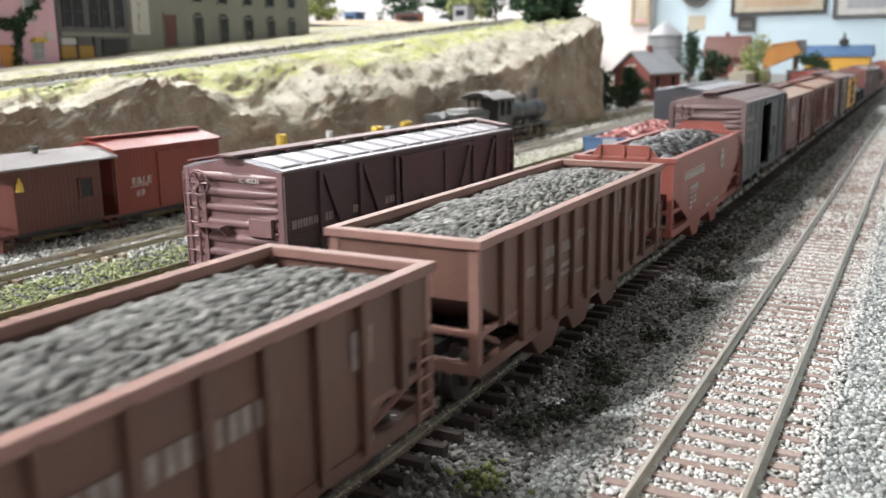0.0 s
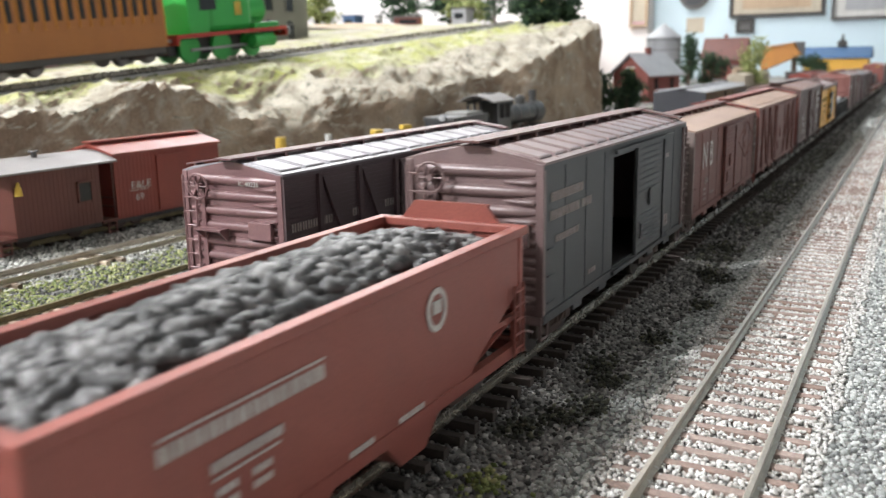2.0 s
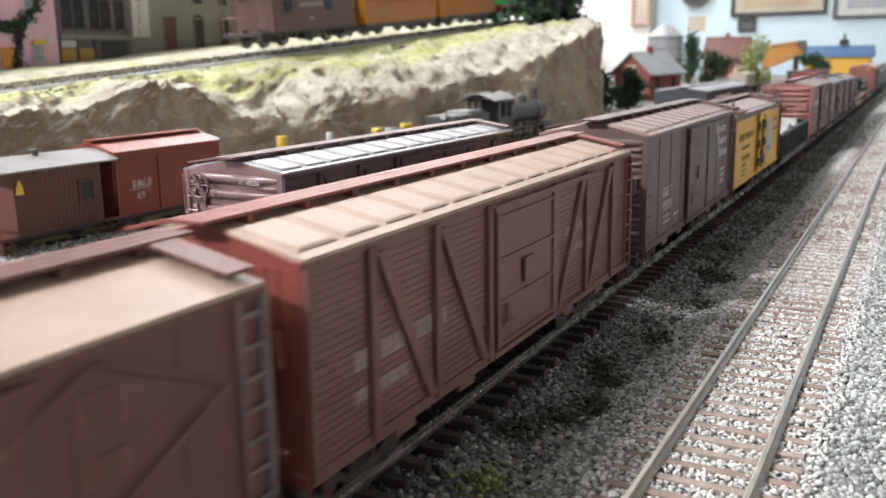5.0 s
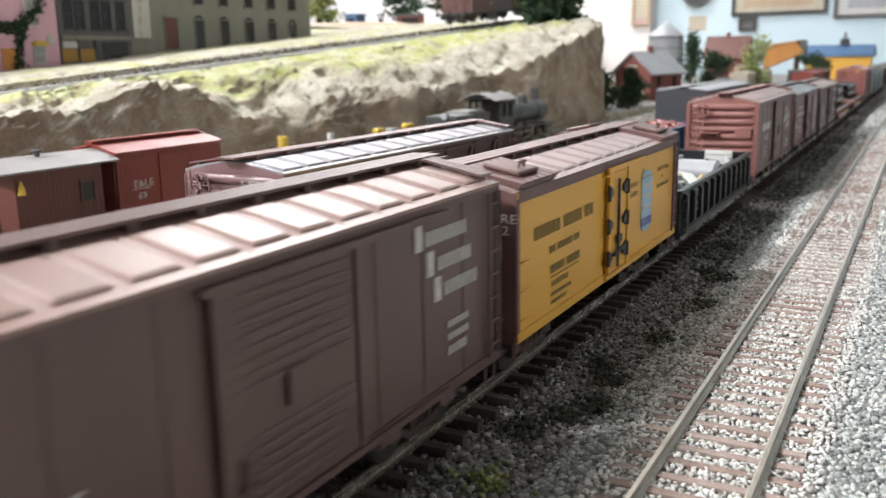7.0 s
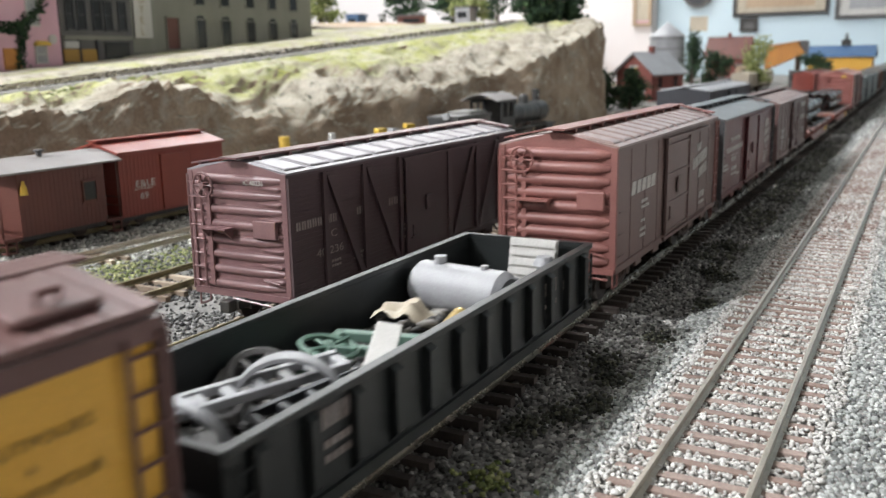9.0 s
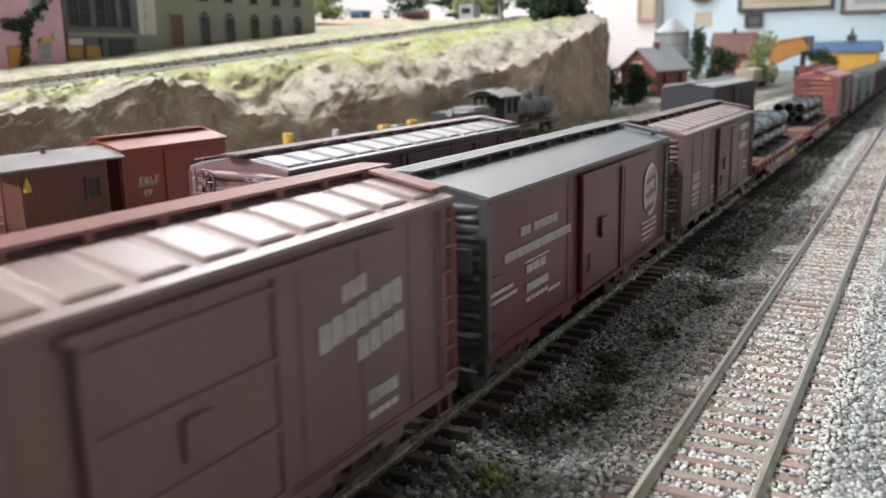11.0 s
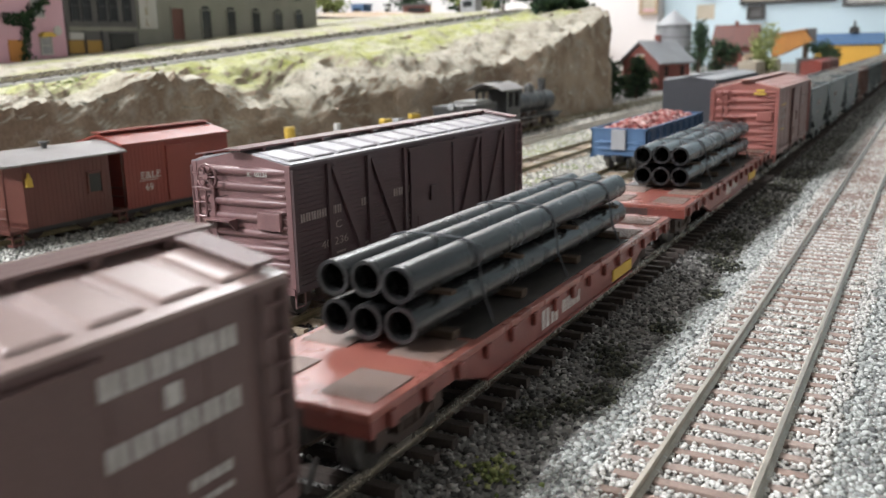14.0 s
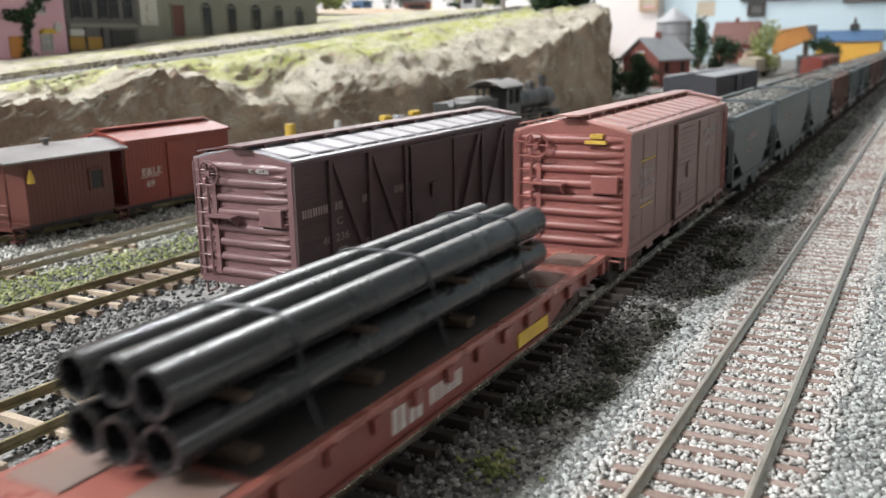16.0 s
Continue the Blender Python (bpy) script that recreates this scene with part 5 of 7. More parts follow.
lettering("9142", 0.0019, (0.0086, -0.0648, 0.0364), "-y", "white", yel, 1.3)
# round herald of the maroon car, as plain shapes
bm = bmesh.new()
cy, cz = 0.0455, 0.0320
for a in range(40):
    t0 = a * math.tau / 40
    if 5 <= a % 20 <= 7:
        continue
    p = [(cy + math.cos(t) * r, cz + math.sin(t) * r * 1.12) for t, r in ((t0, 0.0068), (t0 + math.tau / 40, 0.0068), (t0 + math.tau / 40, 0.0057), (t0, 0.0057))]
    xprism(bm, p, 0.0167, 0.0169)
for j, (wd, z) in enumerate(((4, 0.0353), (4, 0.0312), (5, 0.0270))):
    bars(bm, [wd], 0.0026, cy - wd * 0.0011, z, 0.0167, 0.0022, 0.12)
part("herald", bm, "white", ssw)
side_bars(ssw, 0.126, [(0.1015, 0.0226, 0.0006, [9], 0.0016), (0.1015, 0.0210, 0.0006, [9], 0.0016), (0.1015, 0.0194, 0.0006, [8], 0.0016), (0.1015, 0.0178, 0.0006, [6], 0.0016)], 0.0167, "white")
# round faded heralds
for car, y, z, r, m in ((hop2, 0.0213, 0.0297, 0.0035, "white"), (hop1, 0.0357, 0.0257, 0.0037, "faded")):
    bm = bmesh.new()
    for a in range(28):
        t0 = a * math.tau / 28
        xprism(bm, [(y + math.cos(t) * q, z + math.sin(t) * q * 1.1) for t, q in ((t0, r), (t0 + math.tau / 28, r), (t0 + math.tau / 28, r * 0.72), (t0, r * 0.72))], 0.0166, 0.0168)
    box(bm, 0.0166, 0.0168, y - r * 0.4, y + r * 0.4, z - r * 0.2, z + r * 0.45)
    part("herald", bm, m, car)


def gondola(label, y0, y1, ze, colour, x=0.0, low=0.0, W=0.0335, keyed=True, ribs=12):
    L, w = y1 - y0, W / 2
    h = L / 2
    zb = 0.0112
    car = thing("gondola_wagon", label, "railway car", pose(x, (y0 + y1) / 2, low), "train of goods wagons" if keyed else "parked wagons")
    for s in (-1, 1):
        part("side_sheet", B(*sorted((s * w, s * (w - 0.0009))), -h, h, zb, ze), colour, car)
        part("top_rim", B(*sorted((s * (w + 0.0009), s * (w - 0.0011))), -h, h, ze - 0.0009, ze + 0.0003, bev=0.0002), colour, car)
        part("side_sill", B(*sorted((s * (w + 0.0006), s * (w - 0.0012))), -h, h, zb - 0.0012, zb + 0.0008), colour, car)
        for k in range(ribs):
            yy = -h + 0.006 + (L - 0.012) * k / (ribs - 1)
            bm = bmesh.new()
            prism(bm, [(s * (w - 0.0002), zb + 0.001), (s * (w + 0.0016), zb + 0.003), (s * (w + 0.0016), ze - 0.002), (s * (w - 0.0002), ze - 0.0008)], yy - 0.0011, yy + 0.0011)
            part("side_rib", bm, colour, car)
    for e in (-1, 1):
        bm = B(-w, w, *sorted((e * h, e * (h - 0.0009))), zb, ze)
        for z in (zb + 0.004, zb + 0.008):
            rib(bm, (-w + 0.002, e * h, z), (w - 0.002, e * h, z), 0.001, 0.0009, (0, e, 0), (0.05, 0.05))
        box(bm, -w - 0.0006, w + 0.0006, *sorted((e * (h + 0.0006), e * (h - 0.0011))), ze - 0.0009, ze + 0.0003)
        part("end_sheet", bm, colour, car)
        bm = bmesh.new()
        ladder(bm, (w, e * (h - 0.001) - (0.004 if e > 0 else 0), zb), (0, 0, 1), (0, 1, 0), (1, 0, 0), ze - zb - 0.002, 0.004, 4)
        part("ladder", bm, colour, car)
    part("wagon_floor", B(-w + 0.001, w - 0.001, -h + 0.001, h - 0.001, zb, zb + 0.0012), colour, car)
    part("underframe", B(-0.0028, 0.0028, -h, h, zb - 0.004, zb), "black", car)
    couplers(car, h, 0.0105)
    add_trucks(car, h - 0.018, keyed)
    if keyed:
        TRAIN.append((car, (y0 + y1) / 2))
    return car


gon = gondola("black ribbed gondola wagon filled with scrap machinery", 1.129, 1.2596, 0.0262, "gondola_black")
side_bars(gon, 0.1276, [(0.0155, 0.0212, 0.0030, [4], 0.0026), (0.0150, 0.0182, 0.0012, [6], 0.0018), (0.0150, 0.0160, 0.0012, [6], 0.0018), (0.100, 0.0200, 0.0030, [3], 0.0024), (0.100, 0.0172, 0.0010, [4], 0.0018), (0.111, 0.0190, 0.0022, [2], 0.0024)], 0.0169, "faded")


def load(ob, y, label, category, group="scrap in the gondola"):
    """Place scrap that rides with the train; y along the train."""
    tagged(ob, label, category, group)
    ob.location.y += y
    TRAIN.append((ob, ob.location.y))
    return ob


def scrap():
    FL = 0.0126
    t = thing("storage_tank", "grey cylindrical tank lying in the scrap wagon", "tank", pose(-0.0015, 0, FL + 0.0078, 0, 0, 82))
    bm = bmesh.new()
    rod(bm, (0, -0.011, 0), (0, 0.011, 0), 0.0056, 24)
    rod(bm, (0, -0.0125, 0), (0, -0.011, 0), 0.0042, 24, 0.0056)
    rod(bm, (0, 0.011, 0), (0, 0.0125, 0), 0.0056, 24, 0.0042)
    part("shell", bm, "silver", t, smooth=True)
    bm = bmesh.new()
    rod(bm, (0, 0.006, 0.005), (0, 0.006, 0.0072), 0.0014, 12)
    rod(bm, (0, -0.006, 0.005), (0, -0.006, 0.0064), 0.0009, 10)
    rod(bm, (0.005, 0.0, -0.003), (0.0082, -0.001, -0.003), 0.0018, 12)
    part("nozzle", bm, "silver", t)
    part("cradle", B(-0.004, 0.004, -0.008, -0.006, -0.0078, -0.004, -0.004, 0.004, 0.006, 0.008, -0.0078, -0.004), "black", t)
    load(t, 1.2270, "grey cylindrical tank lying in the scrap wagon", "tank")
    t = thing("louvred_panel", "white louvred machine panel", "panel", pose(0.004, 0, FL, -12, 0, 0))
    part("board", B(-0.0062, 0.0062, -0.0005, 0.0005, 0, 0.0150), "pale", t)
    for k in range(6):
        part("slat", B(-0.0060, 0.0060, -0.0012, -0.0005, 0.001 + k * 0.0024, 0.0026 + k * 0.0024), "pale", t)
    load(t, 1.2525, "white louvred panel leaning on the wagon's end", "panel")
    t = thing("pipe_elbow", "grey bent duct", "duct", pose(0.008, 0, FL))
    bm = bmesh.new()
    rod(bm, (0.002, 0.002, 0.003), (-0.003, -0.007, 0.008), 0.0014, 10)
    rod(bm, (0.002, 0.002, 0.003), (0.002, 0.002, 0.0115), 0.0018, 10)
    rod(bm, (0.002, 0.002, 0.0105), (0.002, 0.002, 0.0125), 0.0028, 12, 0.0018)
    part("duct", bm, "silver", t, smooth=True)
    load(t, 1.2450, "grey bent metal duct among the scrap", "duct")
    t = thing("cast_machine", "green cast machine frame", "machine", pose(0.0, 0, FL + 0.0045, 4, 0, 12))
    bm = B(-0.009, 0.009, 0.008, 0.010, 0, 0.002, -0.009, 0.009, -0.010, -0.008, 0, 0.002, -0.010, -0.008, -0.010, 0.010, 0, 0.002, 0.0075, 0.0095, -0.010, 0.010, 0, 0.002, -0.009, 0.009, -0.001, 0.0006, 0.001, 0.003, bev=0.0003)
    part("frame", bm, "gate_green", t)
    bm = bmesh.new()
    ring(bm, (-0.0055, -0.004, 0.004), (0.2, 0.1, 1), 0.0052, 0.0006, 20)
    for k in range(5):
        a = k * math.tau / 5
        rod(bm, (-0.0055, -0.004, 0.004), (-0.0055 + 0.0052 * math.cos(a), -0.004 + 0.0052 * math.sin(a), 0.004), 0.0004, 5)
    part("hand_wheel", bm, "gate_green", t)
    load(t, 1.1855, "green cast machine frame with a hand wheel", "machine")
    t = thing("metal_plank", "pale green flat bar", "bar", pose(0.0096, 0, FL + 0.0112, 7, 10, 26))
    part("bar", B(-0.0023, 0.0023, -0.0088, 0.0088, 0, 0.0008, bev=0.0002), "pale", t)
    load(t, 1.1763, "pale flat bar resting on the green frame", "bar")
    t = thing("crumpled_sheet", "beige crumpled sheet", "sheet", pose(-0.0035, 0, FL + 0.006))
    bm = bmesh.new()
    bmesh.ops.create_grid(bm, x_segments=10, y_segments=10, size=0.0048)
    for v in bm.verts:
        v.co.z = 0.0025 * noise.noise(v.co * 300) + 0.0035 * (1 - (v.co.length / 0.0106) ** 2)
    part("sheet", bm, "cream", t, smooth=True)
    load(t, 1.2045, "beige crumpled sheet on the scrap heap", "sheet")
    t = thing("brass_casting", "brass coloured casting", "casting", pose(0.007, 0, FL + 0.0035))
    bm = bmesh.new()
    rod(bm, (0, -0.004, 0.002), (0, 0.004, 0.004), 0.0020, 10)
    rod(bm, (-0.003, 0, 0), (0.003, 0, 0.004), 0.0013, 8)
    M["brass"] = mat("dull_brass", (0.50, 0.36, 0.12), 0.45, 0.6, 0.3)
    part("casting", bm, "brass", t, smooth=True)
    load(t, 1.2060, "dull brass pipe casting among the scrap", "casting")
    for k, (y, x, turn, m) in enumerate(((1.150, -0.002, 14, "slate"), (1.166, 0.003, -18, "dark_grey"), (1.158, -0.008, 30, "slate"), (1.176, 0.001, 62, "silver"), (1.140, 0.003, -50, "silver"), (1.218, 0.010, 20, "dark_grey"), (1.236, 0.004, -30, "slate"), (1.243, -0.008, 15, "slate"))):
        t = thing("girder", "grey perforated girder in the scrap wagon", "girder", pose(x, 0, FL + 0.003 + (k % 3) * 0.0018, 5 * (k % 2), 8 - 5 * (k % 3), turn))
        bm = bmesh.new()
        long = 0.011 if k < 5 else 0.007
        for s in (-1, 1):
            xprism(bm, [(-long, -0.0008), (long, -0.0008), (long, 0.0008), (-long, 0.0008)], s * 0.0030 - 0.0006, s * 0.0030 + 0.0006)
        n = 5
        for j in range(n):
            yy = -long + 2 * long * j / (n - 1)
            box(bm, -0.0030, 0.0030, yy - 0.0007, yy + 0.0007, -0.0006, 0.0006)
        part("girder_web", bm, m, t)
        load(t, y, "grey perforated girder in the scrap wagon", "girder")
    # a long perforated beam lies across the heap at the near end
    t = thing("perforated_beam", "long grey perforated beam across the scrap", "beam", pose(-0.0012, 0, FL + 0.0098, 4, 6, -28))
    bm = bmesh.new()
    for s in (-1, 1):
        box(bm, s * 0.0024 - 0.0006, s * 0.0024 + 0.0006, -0.017, 0.017, -0.0005, 0.0010, bev=0.0002)
    for k in range(8):
        yy = -0.0162 + k * 0.00463
        box(bm, -0.0019, 0.0019, yy - 0.0009, yy + 0.0009, -0.0003, 0.0006)
    part("beam_body", bm, "silver", t)
    load(t, 1.1535, "long grey perforated beam across the scrap", "beam")

    def band(name, at, y, r, half, sweep, turn, material, words):
        """A bent flat strip, its arc in the upright plane."""
        t = thing(name, words, "strip", pose(*at, 0, 0, turn))
        bm = bmesh.new()
        rows = []
        for k in range(15):
            a = radians(sweep[0] + (sweep[1] - sweep[0]) * k / 14)
            rows.append([bm.verts.new((q * math.cos(a), o, q * math.sin(a))) for q, o in ((r, -half), (r, half), (r - 0.0007, half), (r - 0.0007, -half))])
        for ra, rb in zip(rows, rows[1:]):
            for j in range(4):
                bm.faces.new((ra[j], ra[(j + 1) % 4], rb[(j + 1) % 4], rb[j]))
        for end in (rows[0], rows[-1][::-1]):
            bm.faces.new(end)
        bmesh.ops.recalc_face_normals(bm, faces=bm.faces[:])
        part("strip", bm, material, t, smooth=True)
        load(t, y, words, "strip")

    band("bent_strip", (0.0030, 0, FL + 0.0052), 1.1590, 0.0092, 0.0017, (8, 150), 32, "silver", "grey bent metal strip arching over the scrap")
    band("bent_strip", (-0.0060, 0, FL + 0.0020), 1.1435, 0.0090, 0.0015, (15, 160), 18, "silver", "grey bent metal strip at the wagon's end")
    band("bent_strip", (0.0040, 0, FL + 0.0010), 1.1400, 0.0078, 0.0012, (20, 170), -35, "slate", "dark bent metal strip at the wagon's end")
    t = thing("flywheel", "dark spoked machine wheel", "wheel", pose(-0.0085, 0, FL + 0.0070, 20, 25, 0))
    bm = bmesh.new()
    ring(bm, (0, 0, 0), (0, 0, 1), 0.0052, 0.0008, 20)
    for k in range(6):
        a = k * math.tau / 6
        rod(bm, (0, 0, 0), (0.0052 * math.cos(a), 0.0052 * math.sin(a), 0), 0.0005, 5)
    part("spoked_rim", bm, "slate", t)
    load(t, 1.1660, "dark spoked machine wheel among the scrap", "wheel")
    rng = np.random.default_rng(91)
    n = 620
    pts = np.stack([rng.uniform(-0.0145, 0.0145, n), rng.uniform(-0.060, 0.060, n), FL + rng.uniform(0.0004, 0.0042, n)], 1)
    ob = lumps("scrap_metal", pts, rng.uniform(0.0010, 0.0024, n), "scrap_iron", seed=92, squash=0.45)
    tagged(ob, "dark small scrap metal on the wagon's floor", "scrap", kind="stuff")
    ob.location = (0, 1.1958, 0)
    TRAIN.append((ob, 1.1958))


scrap()


def flat_car(label, y0, y1):
    L, w, zd = y1 - y0, 0.0166, 0.0180
    h = L / 2
    car = thing("flat_car", label, "railway car", pose(0, (y0 + y1) / 2, 0), "train of goods wagons")
    part("deck", B(-w, w, -h, h, zd - 0.0014, zd, bev=0.0002), "flat_deck", car)
    for s in (-1, 1):
        bm = bmesh.new()
        xprism(bm, [(-h, zd - 0.0014), (-h, zd - 0.0040), (-h + 0.028, zd - 0.0042), (-h + 0.040, zd - 0.0080), (h - 0.040, zd - 0.0080), (h - 0.028, zd - 0.0042), (h, zd - 0.0040), (h, zd - 0.0014)][::-1], *sorted((s * (w - 0.0004), s * (w - 0.0016))))
        part("side_sill", bm, "flat_red", car)
        part("sill_flange", B(*sorted((s * (w + 0.0002), s * (w - 0.0016))), -h + 0.040, h - 0.040, zd - 0.0086, zd - 0.0080), "flat_red", car)
        for k in range(15):
            yy = -h + 0.006 + (L - 0.012) * k / 14
            part("stake_pocket", B(*sorted((s * (w - 0.0004), s * (w + 0.0007))), yy - 0.0011, yy + 0.0011, zd - 0.0040, zd - 0.0012, bev=0.0002), "flat_red", car)
    for e in (-1, 1):
        part("end_sill", B(-w, w, *sorted((e * h, e * (h - 0.0012))), zd - 0.0042, zd - 0.0014), "flat_red", car)
        for s in (-1, 1):
            for j, yy in enumerate((h - 0.010, h - 0.030)):
                xx = s * 0.0095
                bm = B(xx - 0.0052, xx + 0.0052, *sorted((e * (yy - 0.006), e * (yy + 0.006))), zd, zd + 0.00018)
                for k in range(8):
                    y = e * (yy - 0.0055 + k * 0.0015)
                    box(bm, xx - 0.0052, xx + 0.0052, y - 0.0003, y + 0.0003, zd + 0.0001, zd + 0.0004)
                part("tread_plate", bm, "deck_grey", car)
    # black sheet that stands in for the pipes' shade on the deck
    part("deck_mat", B(-w + 0.0016, w - 0.0016, -h + 0.038, h - 0.038, zd, zd + 0.0002), "black", car)
    part("centre_sill", B(-0.004, 0.004, -h, h, zd - 0.0075, zd - 0.0014), "black", car)
    bm = bmesh.new()
    bars(bm, [2], 0.0042, -0.018, zd - 0.0068, w - 0.0004, 0.0052)
    bars(bm, [4], 0.0030, -0.006, zd - 0.0062, w - 0.0004, 0.0030)
    part("lettering", bm, "white", car)
    part("warning_panel", B(w - 0.0004, w - 0.0001, 0.030, 0.046, zd - 0.0076, zd - 0.0046), "yellow_ink", car)
    couplers(car, h, 0.0108)
    add_trucks(car, h - 0.020)
    TRAIN.append((car, (y0 + y1) / 2))


def pipe_mesh(L, r, wall):
    bm = bmesh.new()
    seg = 26
    loops = []
    for y, q in ((-L / 2, r - wall), (-L / 2, r), (L / 2, r), (L / 2, r - wall)):
        loops.append([bm.verts.new((q * math.cos(a * math.tau / seg), y, q * math.sin(a * math.tau / seg))) for a in range(seg)])
    for k in range(4):
        a, b = loops[k], loops[(k + 1) % 4]
        for j in range(seg):
            bm.faces.new((a[j], b[j], b[(j + 1) % seg], a[(j + 1) % seg]))
    bmesh.ops.recalc_face_normals(bm, faces=bm.faces[:])
    return bm


def pipes(y0, y1):
    L, r, deck = y1 - y0, 0.0034, 0.0180
    t = thing("pipe_bundle", "six black steel pipes strapped on a flat car", "pipes", pose(0, (y0 + y1) / 2, 0), "pipe loads")
    z = (deck + 0.0020 + r, deck + 0.0096 + r)
    first = None
    for j in range(2):
        for k in (-1, 0, 1):
            place = pose(k * (2 * r + 0.0001), 0.0006 * ((k + j) % 2), z[j] + (0.0003 if j and k == 0 else 0))
            if first is None:
                first = part("pipe", pipe_mesh(L, r, 0.0007), "pipe_black", t, smooth=True)
                first.matrix_basis = place
            else:
                again(first, place)
    X = 3 * r + 0.0003
    for yy in (-0.40, -0.14, 0.14, 0.40):
        part("bunk", B(-X - 0.001, X + 0.0016, yy * L - 0.0014, yy * L + 0.0014, deck + 0.0002, deck + 0.0020, bev=0.0002), "bark", t)
        part("spacer", B(-X, X + 0.0012, yy * L - 0.0010, yy * L + 0.0010, z[0] + r, z[1] - r, bev=0.0001), "bark", t)
    for yy in (-0.33, 0.0, 0.33):
        bm = bmesh.new()
        ys, zt = yy * L + 0.004, z[1] + r + 0.0003
        path = [(X + 0.0035, deck), (X + 0.0012, z[0]), (X, z[1]), (X - 0.0010, zt - 0.0009), (2 * r, zt), (0, zt + 0.0003), (-2 * r, zt), (-X + 0.0010, zt - 0.0009), (-X, z[1]), (-X - 0.0012, z[0]), (-X - 0.0035, deck)]
        for (xa, za), (xb, zb) in zip(path, path[1:]):
            rod(bm, (xa, ys, za), (xb, ys, zb), 0.00024, 5)
        part("strap", bm, "dark_grey", t)
    TRAIN.append((t, (y0 + y1) / 2))


flat_car("red flat car loaded with black pipes", 1.708, 1.8795)
pipes(1.7322, 1.8530)
flat_car("red flat car with tread plates and strapped black pipes", 1.8985, 2.073)
pipes(1.9285, 2.0455)
red2 = boxcar("bright red boxcar with yellow marks on its ribbed end", 2.0886, 2.210, 0.0474, "red_car_side", "red_car", "red_roof", "red_roof", "youngstown")
part("end_marks", B(0.0045, 0.0105, -0.0625, -0.0610, 0.0445, 0.0455, 0.0060, 0.0095, -0.0625, -0.0610, 0.0460, 0.0472), "yellow_ink", red2)
side_bars(red2, 0.1214, [(0.010, 0.0345, 0.0022, [5], 0.0026), (0.010, 0.0310, 0.0022, [6], 0.0026), (0.010, 0.0270, 0.0010, [6], 0.0022), (0.086, 0.0385, 0.0022, [6], 0.0032), (0.086, 0.0345, 0.0022, [5], 0.0032)], 0.0168, "faded")
part("lettering", B(0.0167, 0.0169, -0.050, -0.036, 0.0385, 0.0389, 0.0167, 0.0169, -0.050, -0.038, 0.0255, 0.0259), "yellow_ink", red2)
yy = 2.2308
for k in range(13):
    far = k > 3
    colour, rim_c, words = (("green_hopper", "green_hopper", "grey-green ribbed hopper wagon with coal load"), ("hopper_brown", "hopper_brown", "brown ribbed hopper wagon with coal load"))[1 if k in (3, 6, 7, 10) else 0]
    long = 0.094 if k == 0 else 0.124
    hp = hopper(words, yy, yy + long, 0.0402, colour, rim_c, (0, 0, 0, 6)[k] if not far else 4, seed=40 + k, count=1800 if not far else 700, lump=0.0014 if not far else 0.002, detail=False)
    if not far:
        side_bars(hp, long, [(0.030, 0.028, 0.0030, [6], 0.0040), (0.030, 0.0225, 0.0014, [5], 0.003)], 0.0167, "faded")
    yy += long + 0.0155

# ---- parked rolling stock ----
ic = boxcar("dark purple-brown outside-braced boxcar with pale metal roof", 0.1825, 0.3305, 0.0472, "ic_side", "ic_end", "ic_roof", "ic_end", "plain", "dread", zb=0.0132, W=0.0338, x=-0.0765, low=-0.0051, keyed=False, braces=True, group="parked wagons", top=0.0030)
lettering("IC 40236", 0.00135, (0.0035, -0.0752, 0.0441), "-y", "white", ic)
side_bars(ic, 0.148, [(0.0035, 0.0315, 0.0023, [8], 0.0024), (0.0325, 0.0315, 0.0023, [2], 0.0028), (0.0505, 0.0315, 0.0023, [4], 0.0030), (0.0690, 0.0315, 0.0023, [1], 0.0030)], 0.0171, "faded")
lettering("I C", 0.0023, (0.0171, -0.0575, 0.0272), "x", "faded", ic, 1.5)
lettering("40 236", 0.0023, (0.0171, -0.0620, 0.0225), "x", "faded", ic, 1.5)
side_bars(ic, 0.148, [(0.019, 0.0198, 0.0007, [4], 0.0012), (0.019, 0.0184, 0.0007, [4], 0.0012), (0.030, 0.0198, 0.0007, [5], 0.0012), (0.030, 0.0184, 0.0007, [4], 0.0012), (0.058, 0.0235, 0.0008, [6], 0.0013), (0.058, 0.0220, 0.0008, [5], 0.0013), (0.058, 0.0195, 0.0008, [4], 0.0013)], 0.0171, "faded")


